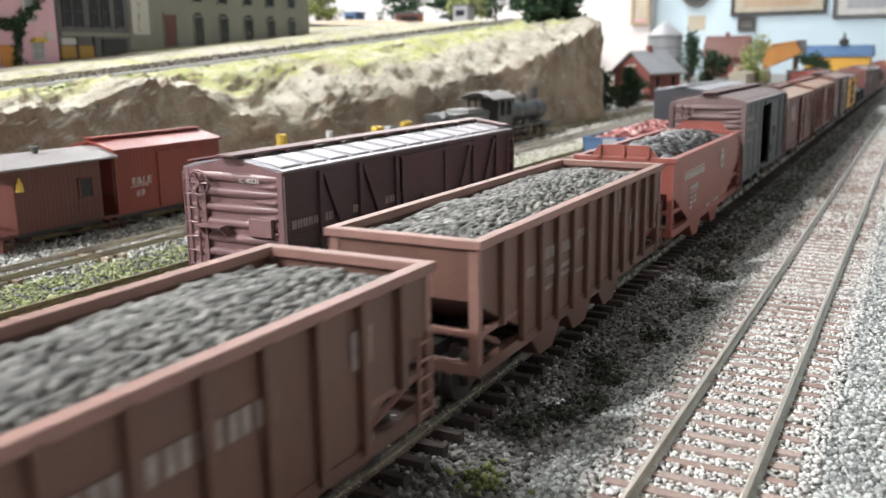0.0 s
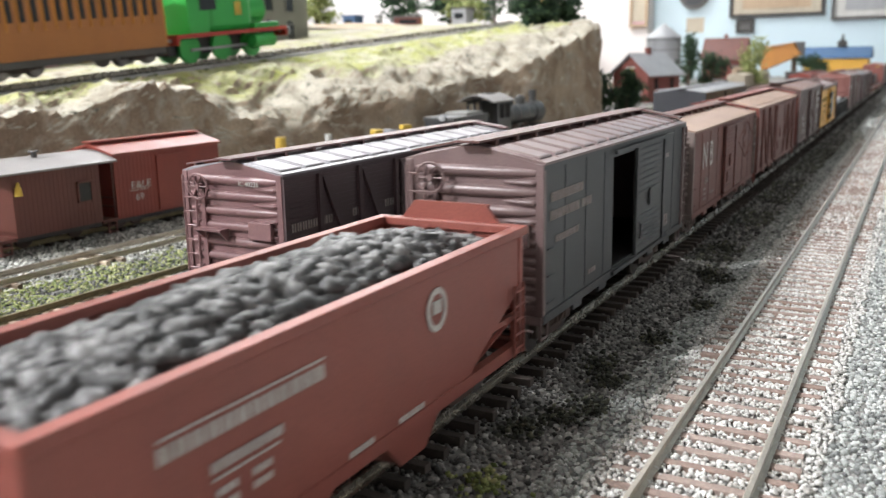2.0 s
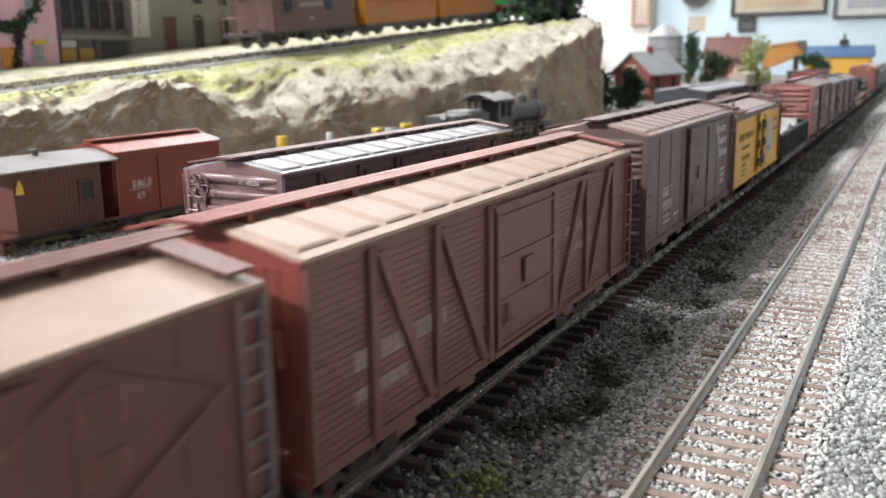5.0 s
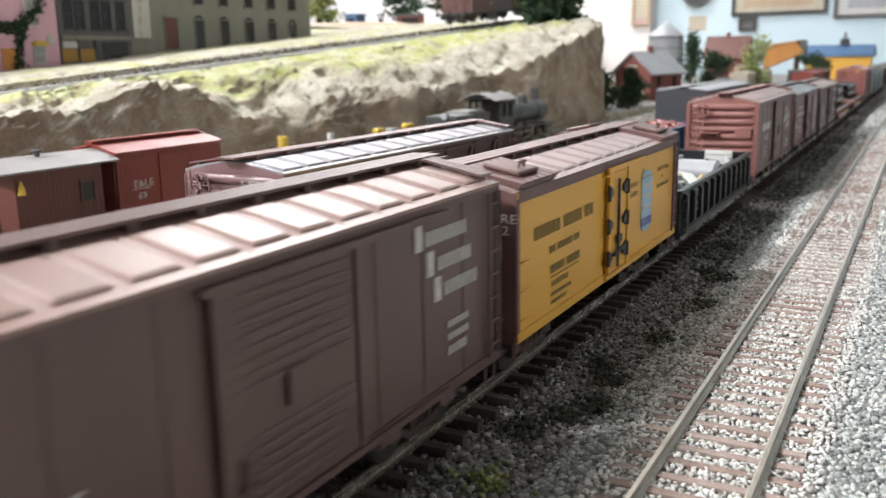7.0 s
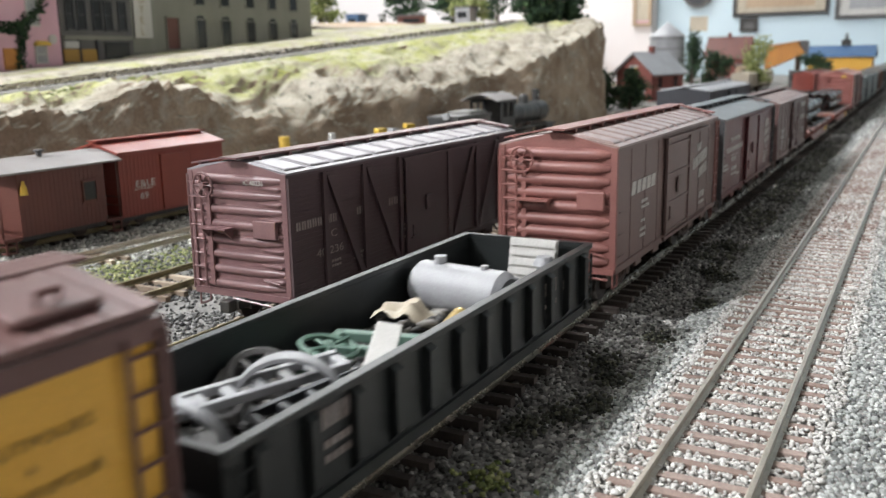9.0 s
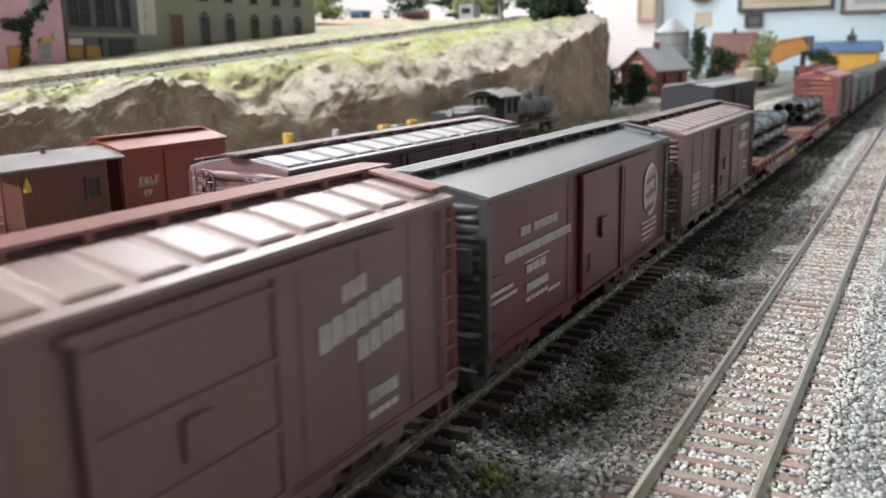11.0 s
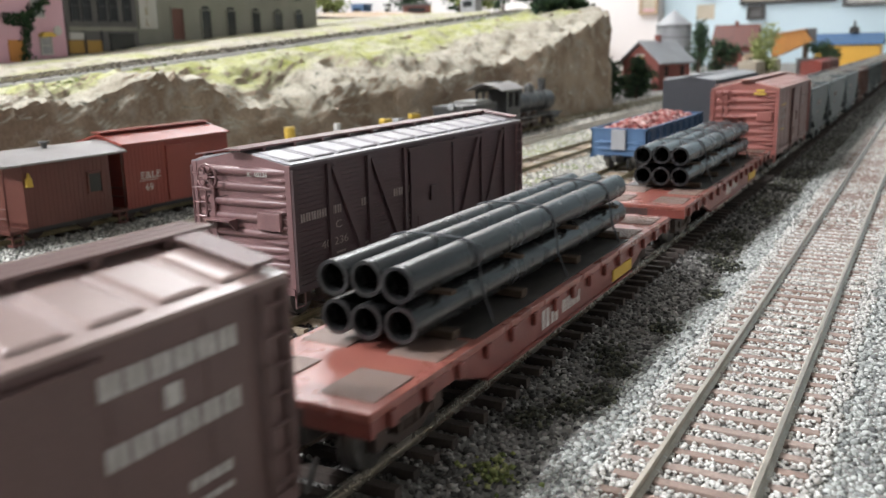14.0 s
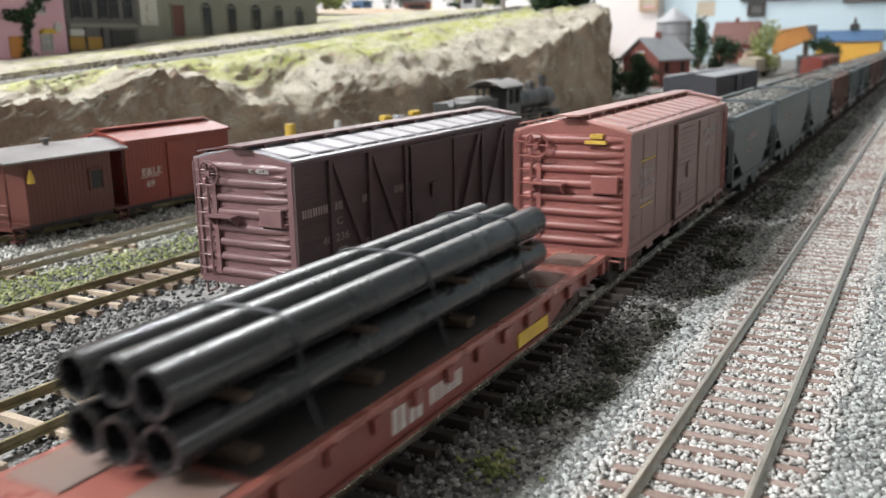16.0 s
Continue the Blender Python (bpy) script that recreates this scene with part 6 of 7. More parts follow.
def narrow_boxcar():
    car = thing("narrow_gauge_boxcar", "small bright red boxcar with white lettering", "railway car", pose(-0.2505, 0.3170, -0.0039), "parked wagons")
    h, w, zb, ze = 0.0345, 0.0150, 0.0055, 0.0345
    for s in (-1, 1):
        bm = B(*sorted((s * w, s * (w - 0.0009))), -h, h, zb, ze)
        for k in range(30):
            y = -h + 2 * h * k / 30
            part("siding_board", B(*sorted((s * w, s * (w + 0.00012))), y + 0.0001, y + 2 * h / 30 - 0.0002, zb, ze), "box_red", car)
        part("side_wall", bm, "box_red", car)
        part("door", B(*sorted((s * w, s * (w + 0.0008))), -0.009, 0.009, zb + 0.001, ze - 0.002), "box_red", car)
    for e in (-1, 1):
        bm = bmesh.new()
        prism(bm, [(-w, zb), (w, zb), (w, ze), (0, ze + 0.0045), (-w, ze)], *sorted((e * h, e * (h - 0.001))))
        part("end_wall", bm, "box_red", car)
    for s in (-1, 1):
        bm = bmesh.new()
        prism(bm, [(0, ze + 0.0045), (s * (w + 0.0012), ze + 0.0002), (s * (w + 0.0012), ze + 0.0012), (0, ze + 0.0055)], -h - 0.001, h + 0.001)
        part("roof_panel", bm, "box_red", car)
    part("roof_walk", B(-0.0032, 0.0032, -h - 0.001, h + 0.001, ze + 0.0058, ze + 0.0064), "box_red", car)
    part("underframe", B(-w + 0.001, w - 0.001, -h, h, zb - 0.002, zb), "black", car)
    for e in (-1, 1):
        bm = bmesh.new()
        for s in (-1, 1):
            box(bm, *sorted((s * 0.0085, s * 0.0096)), e * 0.022 - 0.007, e * 0.022 + 0.007, 0.003, 0.006)
            for q in (-0.005, 0.005):
                rod(bm, (s * 0.0060, e * 0.022 + q, 0.0040), (s * 0.0076, e * 0.022 + q, 0.0040), 0.0040, 16)
        part("truck", bm, "truck", car)
    lettering("E&LE", 0.0034, (w + 0.0003, -0.0255, 0.0185), "x", "white", car, 1.25)
    part("underline", B(w, w + 0.0003, -0.0262, -0.0150, 0.0175, 0.0178), "white", car)
    lettering("69", 0.0032, (w + 0.0003, -0.0232, 0.0128), "x", "white", car, 1.2)


def caboose():
    car = thing("bobber_caboose", "short dark red caboose with grey roof and end platform", "railway car", pose(-0.2505, 0.2515, -0.0039), "parked wagons")
    h, w, zb, ze = 0.0218, 0.0160, 0.0062, 0.0322
    for s in (-1, 1):
        bm = B(*sorted((s * w, s * (w - 0.001))), -h, h, zb, ze)
        for k in range(20):
            y = -h + 2 * h * k / 20
            part("siding_board", B(*sorted((s * w, s * (w + 0.00010))), y + 0.0001, y + 2 * h / 20 - 0.0002, zb, ze), "caboose_brown", car)
        part("side_wall", bm, "caboose_brown", car)
        win = part("window", B(*sorted((s * w, s * (w + 0.0004))), 0.010, 0.0165, 0.017, 0.025), "dark_glass", car)
        part("window_frame", B(*sorted((s * w, s * (w + 0.0008))), 0.0092, 0.0100, 0.0165, 0.0255, *sorted((s * w, s * (w + 0.0008))), 0.0165, 0.0173, 0.0165, 0.0255, *sorted((s * w, s * (w + 0.0008))), 0.0092, 0.0173, 0.0250, 0.0258), "caboose_brown", win)
    for e in (-1, 1):
        part("end_wall", B(-w + 0.001, w - 0.001, *sorted((e * h, e * (h - 0.001))), zb, ze + 0.002), "caboose_brown", car)
        part("end_door", B(-0.004, 0.004, *sorted((e * h, e * (h + 0.0005))), zb, ze - 0.004), "caboose_brown", car)
        part("platform", B(-w, w, *sorted((e * h, e * (h + 0.0085))), zb - 0.001, zb + 0.0004), "caboose_brown", car)
        bm = bmesh.new()
        for xx in (-w + 0.001, -0.006, 0.006, w - 0.001):
            rod(bm, (xx, e * (h + 0.008), zb), (xx, e * (h + 0.008), zb + 0.0095), 0.0004, 5)
        for z in (zb + 0.0055, zb + 0.0095):
            rod(bm, (-w + 0.001, e * (h + 0.008), z), (w - 0.001, e * (h + 0.008), z), 0.0004, 5)
        for s in (-1, 1):
            rod(bm, (s * (w - 0.001), e * (h + 0.008), zb), (s * (w - 0.001), e * (h + 0.008), ze), 0.0004, 5)
        part("railing", bm, "caboose_brown", car)
        bm = bmesh.new()
        for s in (-1, 1):
            for k in range(2):
                box(bm, *sorted((s * w, s * (w - 0.004))), *sorted((e * (h + 0.003), e * (h + 0.0075))), zb - 0.003 - k * 0.003, zb - 0.0024 - k * 0.003)
            for yy in (0.003, 0.0075):
                box(bm, *sorted((s * w, s * (w - 0.0005))), *sorted((e * (h + yy - 0.0004), e * (h + yy + 0.0004))), zb - 0.006, zb)
        part("step", bm, "caboose_brown", car)
    bm = bmesh.new()
    pts = [(w + 0.0022 - (2 * w + 0.0044) * k / 10, ze + 0.0002 + 0.0042 * math.sin(math.pi * k / 10)) for k in range(11)]
    prism(bm, pts + [(x, z + 0.0008) for x, z in pts[::-1]], -h - 0.010, h + 0.009)
    part("roof", bm, "caboose_roof", car, smooth=True)
    bm = bmesh.new()
    rod(bm, (0.004, -0.001, ze + 0.003), (0.004, -0.001, ze + 0.0075), 0.0012, 12)
    rod(bm, (0.004, -0.001, ze + 0.0070), (0.004, -0.001, ze + 0.0078), 0.0022, 12)
    part("smoke_jack", bm, "slate", car)
    bm = bmesh.new()
    rod(bm, (w + 0.0012, -h + 0.002, ze - 0.0085), (w + 0.0012, -h + 0.002, ze - 0.0050), 0.0016, 12, 0.0012)
    rod(bm, (w + 0.0012, -h + 0.002, ze - 0.0050), (w + 0.0012, -h + 0.002, ze - 0.0030), 0.0009, 12, 0.0005)
    part("marker_lamp", bm, "yellow_ink", car, "yellow marker lamp")
    bm = bmesh.new()
    for s in (-1, 1):
        for q in (-0.013, 0.013):
            rod(bm, (s * 0.0060, q, 0.0045), (s * 0.0076, q, 0.0045), 0.0045, 16)
            box(bm, *sorted((s * 0.0080, s * 0.0092)), q - 0.003, q + 0.003, 0.003, 0.0068)
    part("wheels", bm, "truck", car)
    part("underframe", B(-w + 0.001, w - 0.001, -h, h, zb - 0.002, zb), "black", car)


def steam_engine():
    m = pose(-0.248, 0.735, -0.0018)
    car = thing("steam_locomotive", "weathered black steam engine with coal tender", "locomotive", m)
    bm = B(-0.0135, 0.0135, -0.118, -0.058, 0.007, 0.0260, bev=0.0006)
    part("tender_tank", bm, "loco_black", car)
    part("tender_rim", B(-0.0138, 0.0138, -0.119, -0.057, 0.0255, 0.0285), "loco_black", car)
    part("tender_coal", B(-0.011, 0.011, -0.09, -0.060, 0.0270, 0.0310, bev=0.002), "coal", car)
    for s in (-1, 1):
        part("cab_side", B(*sorted((s * 0.0150, s * 0.0140)), -0.040, -0.012, 0.011, 0.0225, *sorted((s * 0.0150, s * 0.0140)), -0.040, -0.037, 0.0225, 0.0370, *sorted((s * 0.0150, s * 0.0140)), -0.027, -0.024, 0.0225, 0.0370, *sorted((s * 0.0150, s * 0.0140)), -0.015, -0.012, 0.0225, 0.0370, *sorted((s * 0.0150, s * 0.0140)), -0.040, -0.012, 0.0350, 0.0370), "loco_black", car)
    part("cab_front", B(-0.014, 0.014, -0.0125, -0.0115, 0.011, 0.037), "loco_black", car)
    bm = bmesh.new()
    pts = [(0.0172 - 0.0344 * k / 12, 0.0368 + 0.0058 * math.sin(math.pi * k / 12)) for k in range(13)]
    prism(bm, pts + [(x, z + 0.0009) for x, z in pts[::-1]], -0.055, -0.008)
    part("cab_roof", bm, "caboose_roof", car, smooth=True)
    part("roof_hatch", B(-0.004, 0.004, -0.034, -0.024, 0.0428, 0.0440), "loco_black", car)
    part("footplate", B(-0.0150, 0.0150, -0.042, 0.088, 0.0095, 0.0112), "loco_black", car)
    bm = bmesh.new()
    rod(bm, (0, -0.012, 0.0225), (0, 0.062, 0.0225), 0.0092, 28)
    rod(bm, (0, 0.062, 0.0225), (0, 0.082, 0.0225), 0.0100, 28)
    part("boiler", bm, "loco_black", car, smooth=True)
    for y in (0.004, 0.024, 0.044):
        bm = bmesh.new()
        rod(bm, (0, y, 0.0225), (0, y + 0.0010, 0.0225), 0.0095, 28)
        part("boiler_band", bm, "wheel", car)
    bm = bmesh.new()
    rod(bm, (0, 0.072, 0.031), (0, 0.072, 0.0430), 0.0032, 16, 0.0040)
    part("chimney", bm, "loco_black", car, smooth=True)
    for y in (0.015, 0.042):
        bm = bmesh.new()
        rod(bm, (0, y, 0.030), (0, y, 0.0370), 0.0046, 16)
        rod(bm, (0, y, 0.0370), (0, y, 0.0395), 0.0046, 16, 0.0020)
        part("dome", bm, "loco_black", car, smooth=True)
    for y in (-0.030, -0.010, 0.012, 0.034, 0.058, 0.078):
        for s in (-1, 1):
            r = 0.0075 if y < 0.05 and y > -0.02 else 0.0050
            bm = bmesh.new()
            rod(bm, (s * 0.0072, y, r), (s * 0.0092, y, r), r, 22)
            part("wheel", bm, "truck", car)
    for s in (-1, 1):
        part("side_rod", B(*sorted((s * 0.0100, s * 0.0108)), -0.010, 0.036, 0.0050, 0.0064), "wheel", car)
        bm = bmesh.new()
        rod(bm, (s * 0.0120, 0.062, 0.0085), (s * 0.0120, 0.080, 0.0085), 0.0036, 14)
        part("cylinder", bm, "loco_black", car)
    for y in (-0.108, -0.094, -0.080, -0.068):
        for s in (-1, 1):
            bm = bmesh.new()
            rod(bm, (s * 0.0072, y, 0.0050), (s * 0.0092, y, 0.0050), 0.0050, 18)
            part("tender_wheel", bm, "truck", car)
    part("tender_frame", B(-0.0105, 0.0105, -0.117, -0.059, 0.0050, 0.0075), "loco_black", car)
    bm = bmesh.new()
    rod(bm, (0.004, -0.118, 0.0285), (0.004, -0.1215, 0.0285), 0.0028, 14)
    part("tender_lamp", bm, "silver", car)


narrow_boxcar()
caboose()
steam_engine()

bg = gondola("blue ribbed gondola wagon heaped with reddish rubble", 0.515, 0.655, 0.0274, "blue", -0.0770, -0.0051, 0.0340, False, 9)
rng = np.random.default_rng(5)
n = 900
X, Y = rng.uniform(-0.0148, 0.0148, n), rng.uniform(-0.0675, 0.0675, n)
rub = lumps("rubble_load", np.stack([X, Y, 0.0110 + 0.0060 * (1 - 0.8 * (X / 0.0150) ** 2) * (1 - (Y / 0.08) ** 4) + 0.002 * rng.random(n)], 1), rng.uniform(0.0012, 0.0026, n), "rubble", seed=6)
rub.location = (-0.0770, 0.585, 0.0060)
tagged(rub, "heaped red and white broken stone in the blue wagon", "rubble", kind="stuff")
part("end_panel", B(-0.0040, 0.0045, -0.0722, -0.0700, 0.0150, 0.0270), "silver", bg)

for y0, y1, colour, words, yard in ((1.80, 1.95, "cream", "cream boxcar in the far yard", -0.236), (1.965, 2.11, "cream", "cream boxcar standing at the far end", -0.236)):
    boxcar(words, y0, y1, 0.0420 if y0 < 1.7 else 0.0370, colour, colour, "silver" if colour == "dark_grey" else colour, None, "plain", x=yard, low=-0.0051, keyed=False, group="parked wagons", zb=0.0132, ladders=False, W=0.0325)
boxcar("dark slate grey boxcar with ribbed metal roof behind the blue wagon", 0.674, 0.846, 0.0492, "dark_grey", "dark_grey", "silver", None, "plain", "wood", x=-0.0745, low=-0.0051, keyed=False, group="parked wagons", zb=0.0132, ladders=False, W=0.0385, top=0.0024)
for y0, y1, colour in ((1.62, 1.76, "box_red"), (1.78, 1.92, "caboose_brown")):
    boxcar("red-brown boxcar parked beyond the yard", y0, y1, 0.040, colour, colour, colour, None, "plain", x=-0.100, low=-0.0051, keyed=False, group="parked wagons", ladders=False)
track("far yard lead beside the main line", -0.100, 0.0165, -0.0018, 1.5, 2.3, "rail_old", "tie_dark", 0.0078, 0.028, 0.0, "tracks", 0.3, 1.6)


# small yard clutter by the cliff
def drum(x, y, z, r, h, colour, label):
    t = thing("oil_drum", label, "drum", pose(x, y, z), "drums")
    bm = bmesh.new()
    rod(bm, (0, 0, 0), (0, 0, h), r, 20)
    part("shell", bm, colour, t, smooth=True)
    for k in (0.02, 0.34, 0.67, 0.98):
        bm = bmesh.new()
        ring(bm, (0, 0, h * k), (0, 0, 1), r, 0.0003, 20)
        part("hoop", bm, colour, t)


drum(-0.300, 0.484, -0.0058, 0.0036, 0.0130, "yellow_ink", "yellow steel drum at the foot of the cliff")
drum(-0.300, 0.484, 0.0072, 0.0036, 0.0135, "yellow_ink", "yellow steel drum stacked on another")
drum(-0.300, 0.540, -0.0058, 0.0026, 0.0120, "silver", "grey steel drum at the foot of the cliff")
drum(-0.300, 0.540, 0.0062, 0.0026, 0.0125, "pale", "pale grey drum stacked on another")


def tractor(x, y, turn):
    t = thing("small_tractor", "dark farm tractor with yellow seat and hood", "tractor", pose(x, y, -0.0056, 0, 0, turn), "tractors")
    for s in (-1, 1):
        for yy, r in ((-0.006, 0.0082), (0.010, 0.0050)):
            w = new("wheel")
            w.parent = t
            bm = bmesh.new()
            ring(bm, (s * 0.008, yy, r), (1, 0, 0), r - 0.0012, 0.0013, 18)
            part("tyre", bm, "black", w)
            bm = bmesh.new()
            rod(bm, (s * 0.0072, yy, r), (s * 0.0088, yy, r), 0.0022, 10)
            for k in range(6):
                a = k * math.tau / 6
                rod(bm, (s * 0.008, yy, r), (s * 0.008, yy + (r - 0.0014) * math.cos(a), r + (r - 0.0014) * math.sin(a)), 0.0004, 4)
            part("rim", bm, "slate", w)
    part("body", B(-0.0035, 0.0035, -0.010, 0.013, 0.008, 0.0175, bev=0.0008), "slate", t)
    part("axle", B(-0.008, 0.008, -0.0066, -0.0054, 0.0078, 0.0090, -0.008, 0.008, 0.0094, 0.0106, 0.0044, 0.0056), "black", t)
    part("seat", B(-0.0042, 0.0042, -0.009, -0.002, 0.0205, 0.0245, bev=0.0006), "yellow_ink", t)
    part("seat_post", B(-0.0008, 0.0008, -0.006, -0.005, 0.0170, 0.0206), "black", t)
    part("sump", B(-0.0030, 0.0030, -0.004, 0.008, 0.0052, 0.0085), "black", t)


tractor(-0.292, 0.588, 70)
tractor(-0.296, 0.640, 60)
for k, (x, y, hgt) in enumerate(((-0.297, 0.618, 0.022), (-0.288, 0.655, 0.020), (-0.300, 0.668, 0.018))):
    t = thing("crate_pile", "pale tarpaulin-covered crates by the cliff", "crates", pose(x, y, -0.0058, 0, 0, 20 * k), "crates")
    part("crate", B(-0.008, 0.008, -0.007, 0.007, 0, hgt * 0.55, bev=0.0006), "pale", t)
    part("upper_crate", B(-0.006, 0.005, -0.005, 0.006, hgt * 0.552, hgt, bev=0.0008), "silver", t)


# ---- the upper train ----
UPPER = []


def passenger_coach(front, L, label):
    car = thing("passenger_coach", label, "railway car", None, "upper train")
    w, zb, ze, h = 0.0155, 0.0115, 0.0430, L / 2
    for s in (-1, 1):
        xw = sorted((s * w, s * (w - 0.0009)))
        wall = part("side_wall", B(*xw, -h, h, zb, ze), "coach_brown", car)
        part("lower_rail", B(*sorted((s * w, s * (w + 0.0004))), -h, h, zb, zb + 0.0012, *sorted((s * w, s * (w + 0.0004))), -h, h, zb + 0.013, zb + 0.0136), "coach_brown", car)
        for k in range(15):
            yy = -h + 0.006 + (L - 0.012) * k / 14
            part("window", B(*sorted((s * w, s * (w + 0.0003))), yy - 0.0015, yy + 0.0015, zb + 0.0175, zb + 0.0280), "dark_glass", wall)
            part("window_post", B(*sorted((s * w, s * (w + 0.0006))), yy - 0.0028, yy - 0.0022, zb + 0.0135, zb + 0.0285), "coach_orange", wall)
    for e in (-1, 1):
        part("end_wall", B(-w, w, *sorted((e * h, e * (h + 0.0009))), zb, ze + 0.003), "coach_orange", car)
        part("gangway", B(-0.006, 0.006, *sorted((e * (h + 0.0009), e * (h + 0.004))), zb, zb + 0.026), "coach_orange", car)
    bm = bmesh.new()
    pts = [(w + 0.001 - (2 * w + 0.002) * k / 10, ze + 0.0065 * math.sin(math.pi * k / 10)) for k in range(11)]
    prism(bm, pts + [(x, z + 0.0008) for x, z in pts[::-1]], -h - 0.001, h + 0.001)
    part("roof", bm, "slate", car, smooth=True)
    part("underframe", B(-w + 0.001, w - 0.001, -h, h, zb - 0.0035, zb), "slate", car)
    add_trucks(car, h - 0.018, False)
    car.scale = (1.35, 1.35, 1.35)
    UPPER.append((car, front - h * 1.35))


def goods_brake(front, L):
    car = thing("caboose", "brown steel caboose with a white lettered panel", "railway car", None, "upper train")
    w, zb, ze, h = 0.0160, 0.0125, 0.0440, L / 2
    for s in (-1, 1):
        wall = part("side_wall", B(*sorted((s * w, s * (w - 0.0009))), -h + 0.014, h - 0.006, zb, ze), "reefer_brown", car)
        for yy in (-0.026, 0.020):
            part("window", B(*sorted((s * w, s * (w + 0.0004))), yy - 0.004, yy + 0.004, zb + 0.012, zb + 0.022), "dark_glass", wall)
        part("lettering", B(*sorted((s * w, s * (w + 0.0003))), -0.014, 0.013, zb + 0.0150, zb + 0.0178, *sorted((s * w, s * (w + 0.0003))), -0.004, 0.002, zb + 0.006, zb + 0.0085), "faded", wall)
    for e in (-1, 1):
        part("end_wall", B(-w + 0.001, w - 0.001, *sorted((e * (h - 0.0145 if e < 0 else h - 0.0065), e * (h - 0.0155 if e < 0 else h - 0.0075))), zb, ze), "reefer_brown", car)
        bm = bmesh.new()
        for xx in (-0.014, -0.006, 0.006, 0.014):
            rod(bm, (xx, e * h, zb), (xx, e * h, ze), 0.0006, 5)
        rod(bm, (-0.015, e * h, zb + 0.010), (0.015, e * h, zb + 0.010), 0.0006, 5)
        part("railing", bm, "reefer_brown", car)
    part("platform", B(-w, w, -h, h, zb - 0.002, zb), "black", car)
    part("tool_box", B(0.009, 0.0150, -0.010, 0.008, zb - 0.0065, zb - 0.002), "black", car)
    part("roof", B(-w - 0.001, w + 0.001, -h, h, ze, ze + 0.0022, bev=0.0006), "black", car)
    add_trucks(car, h - 0.022, False)
    car.scale = (1.35, 1.35, 1.35)
    UPPER.append((car, front - h * 1.35))


def tank_engine(front, L):
    car = thing("tank_locomotive", "bright green tank engine with red footplate edge", "locomotive", None, "upper train")
    h = L / 2
    part("footplate", B(-0.0165, 0.0165, -h, h, 0.0150, 0.0165), "loco_green", car)
    for s in (-1, 1):
        part("running_edge", B(*sorted((s * 0.0165, s * 0.0170)), -h, h, 0.0148, 0.0172), "signal_red", car)
    for e in (-1, 1):
        part("buffer_beam", B(-0.0165, 0.0165, *sorted((e * h, e * (h + 0.0015))), 0.0110, 0.0172), "signal_red", car)
        bm = bmesh.new()
        for s in (-1, 1):
            rod(bm, (s * 0.011, e * h, 0.0140), (s * 0.011, e * (h + 0.007), 0.0140), 0.0012, 10)
            rod(bm, (s * 0.011, e * (h + 0.007), 0.0140), (s * 0.011, e * (h + 0.0078), 0.0140), 0.0030, 14)
        part("buffer", bm, "silver", car)
    part("saddle_tank", B(-0.0135, 0.0135, -0.020, h - 0.028, 0.0165, 0.0400, bev=0.004), "loco_green", car)
    part("cab", B(-0.0158, 0.0158, -h + 0.010, -0.022, 0.0165, 0.0500, bev=0.0006), "loco_green", car)
    for s in (-1, 1):
        part("cab_opening", B(*sorted((s * 0.0158, s * 0.0160)), -h + 0.020, -h + 0.034, 0.030, 0.045), "dark_glass", car)
        part("number_plate", B(*sorted((s * 0.0135, s * 0.0138)), 0.004, 0.010, 0.026, 0.034), "yellow_ink", car)
        part("front_step", B(*sorted((s * 0.0158, s * 0.010)), h - 0.030, h - 0.006, 0.0165, 0.0205, bev=0.0006), "loco_green", car)
        bm = bmesh.new()
        rod(bm, (s * 0.0150, h - 0.034, 0.0095), (s * 0.0150, h - 0.014, 0.0095), 0.0042, 16)
        part("cylinder", bm, "loco_green", car)
        for yy in (-0.034, -0.006, 0.022):
            bm = bmesh.new()
            rod(bm, (s * 0.0072, yy, 0.0085), (s * 0.0094, yy, 0.0085), 0.0085, 22)
            part("wheel", bm, "loco_green", car)
        part("coupling_rod", B(*sorted((s * 0.0098, s * 0.0106)), -0.034, 0.040, 0.0068, 0.0084), "silver", car)
    bm = bmesh.new()
    rod(bm, (0, h - 0.028, 0.0290), (0, h - 0.012, 0.0290), 0.0105, 26)
    part("smokebox", bm, "loco_green", car, smooth=True)
    bm = bmesh.new()
    rod(bm, (0, h - 0.020, 0.039), (0, h - 0.020, 0.0540), 0.0034, 16, 0.0042)
    part("chimney", bm, "black", car, smooth=True)
    part("frame", B(-0.0065, 0.0065, -h, h, 0.0050, 0.0150), "black", car)
    car.scale = (1.35, 1.35, 1.35)
    UPPER.append((car, front - h * 1.35))


tank_engine(-0.004, 0.098)
passenger_coach(-0.148, 0.110, "brown and orange passenger coach with many windows")
passenger_coach(-0.308, 0.110, "brown and orange passenger coach behind another")
goods_brake(-0.472, 0.114)


# ---- the town on the upper level ----
def building(name, label, x, y0, y1, z0, z1, depth, colour, trim="slate"):
    b = thing(name, label, "building", pose(x, (y0 + y1) / 2, z0), "town buildings")
    h = (y1 - y0) / 2
    wall = part("wall", B(-depth, 0, -h, h, -0.02, z1 - z0), colour, b)
    part("roof", B(-depth - 0.002, 0.003, -h - 0.002, h + 0.002, z1 - z0, z1 - z0 + 0.004), trim, b)
    part("cornice", B(0, 0.003, -h, h, z1 - z0 - 0.008, z1 - z0 - 0.001), trim, b)
    part("plinth", B(0, 0.0015, -h, h, -0.005, 0.004), trim, b)
    return b, wall, h


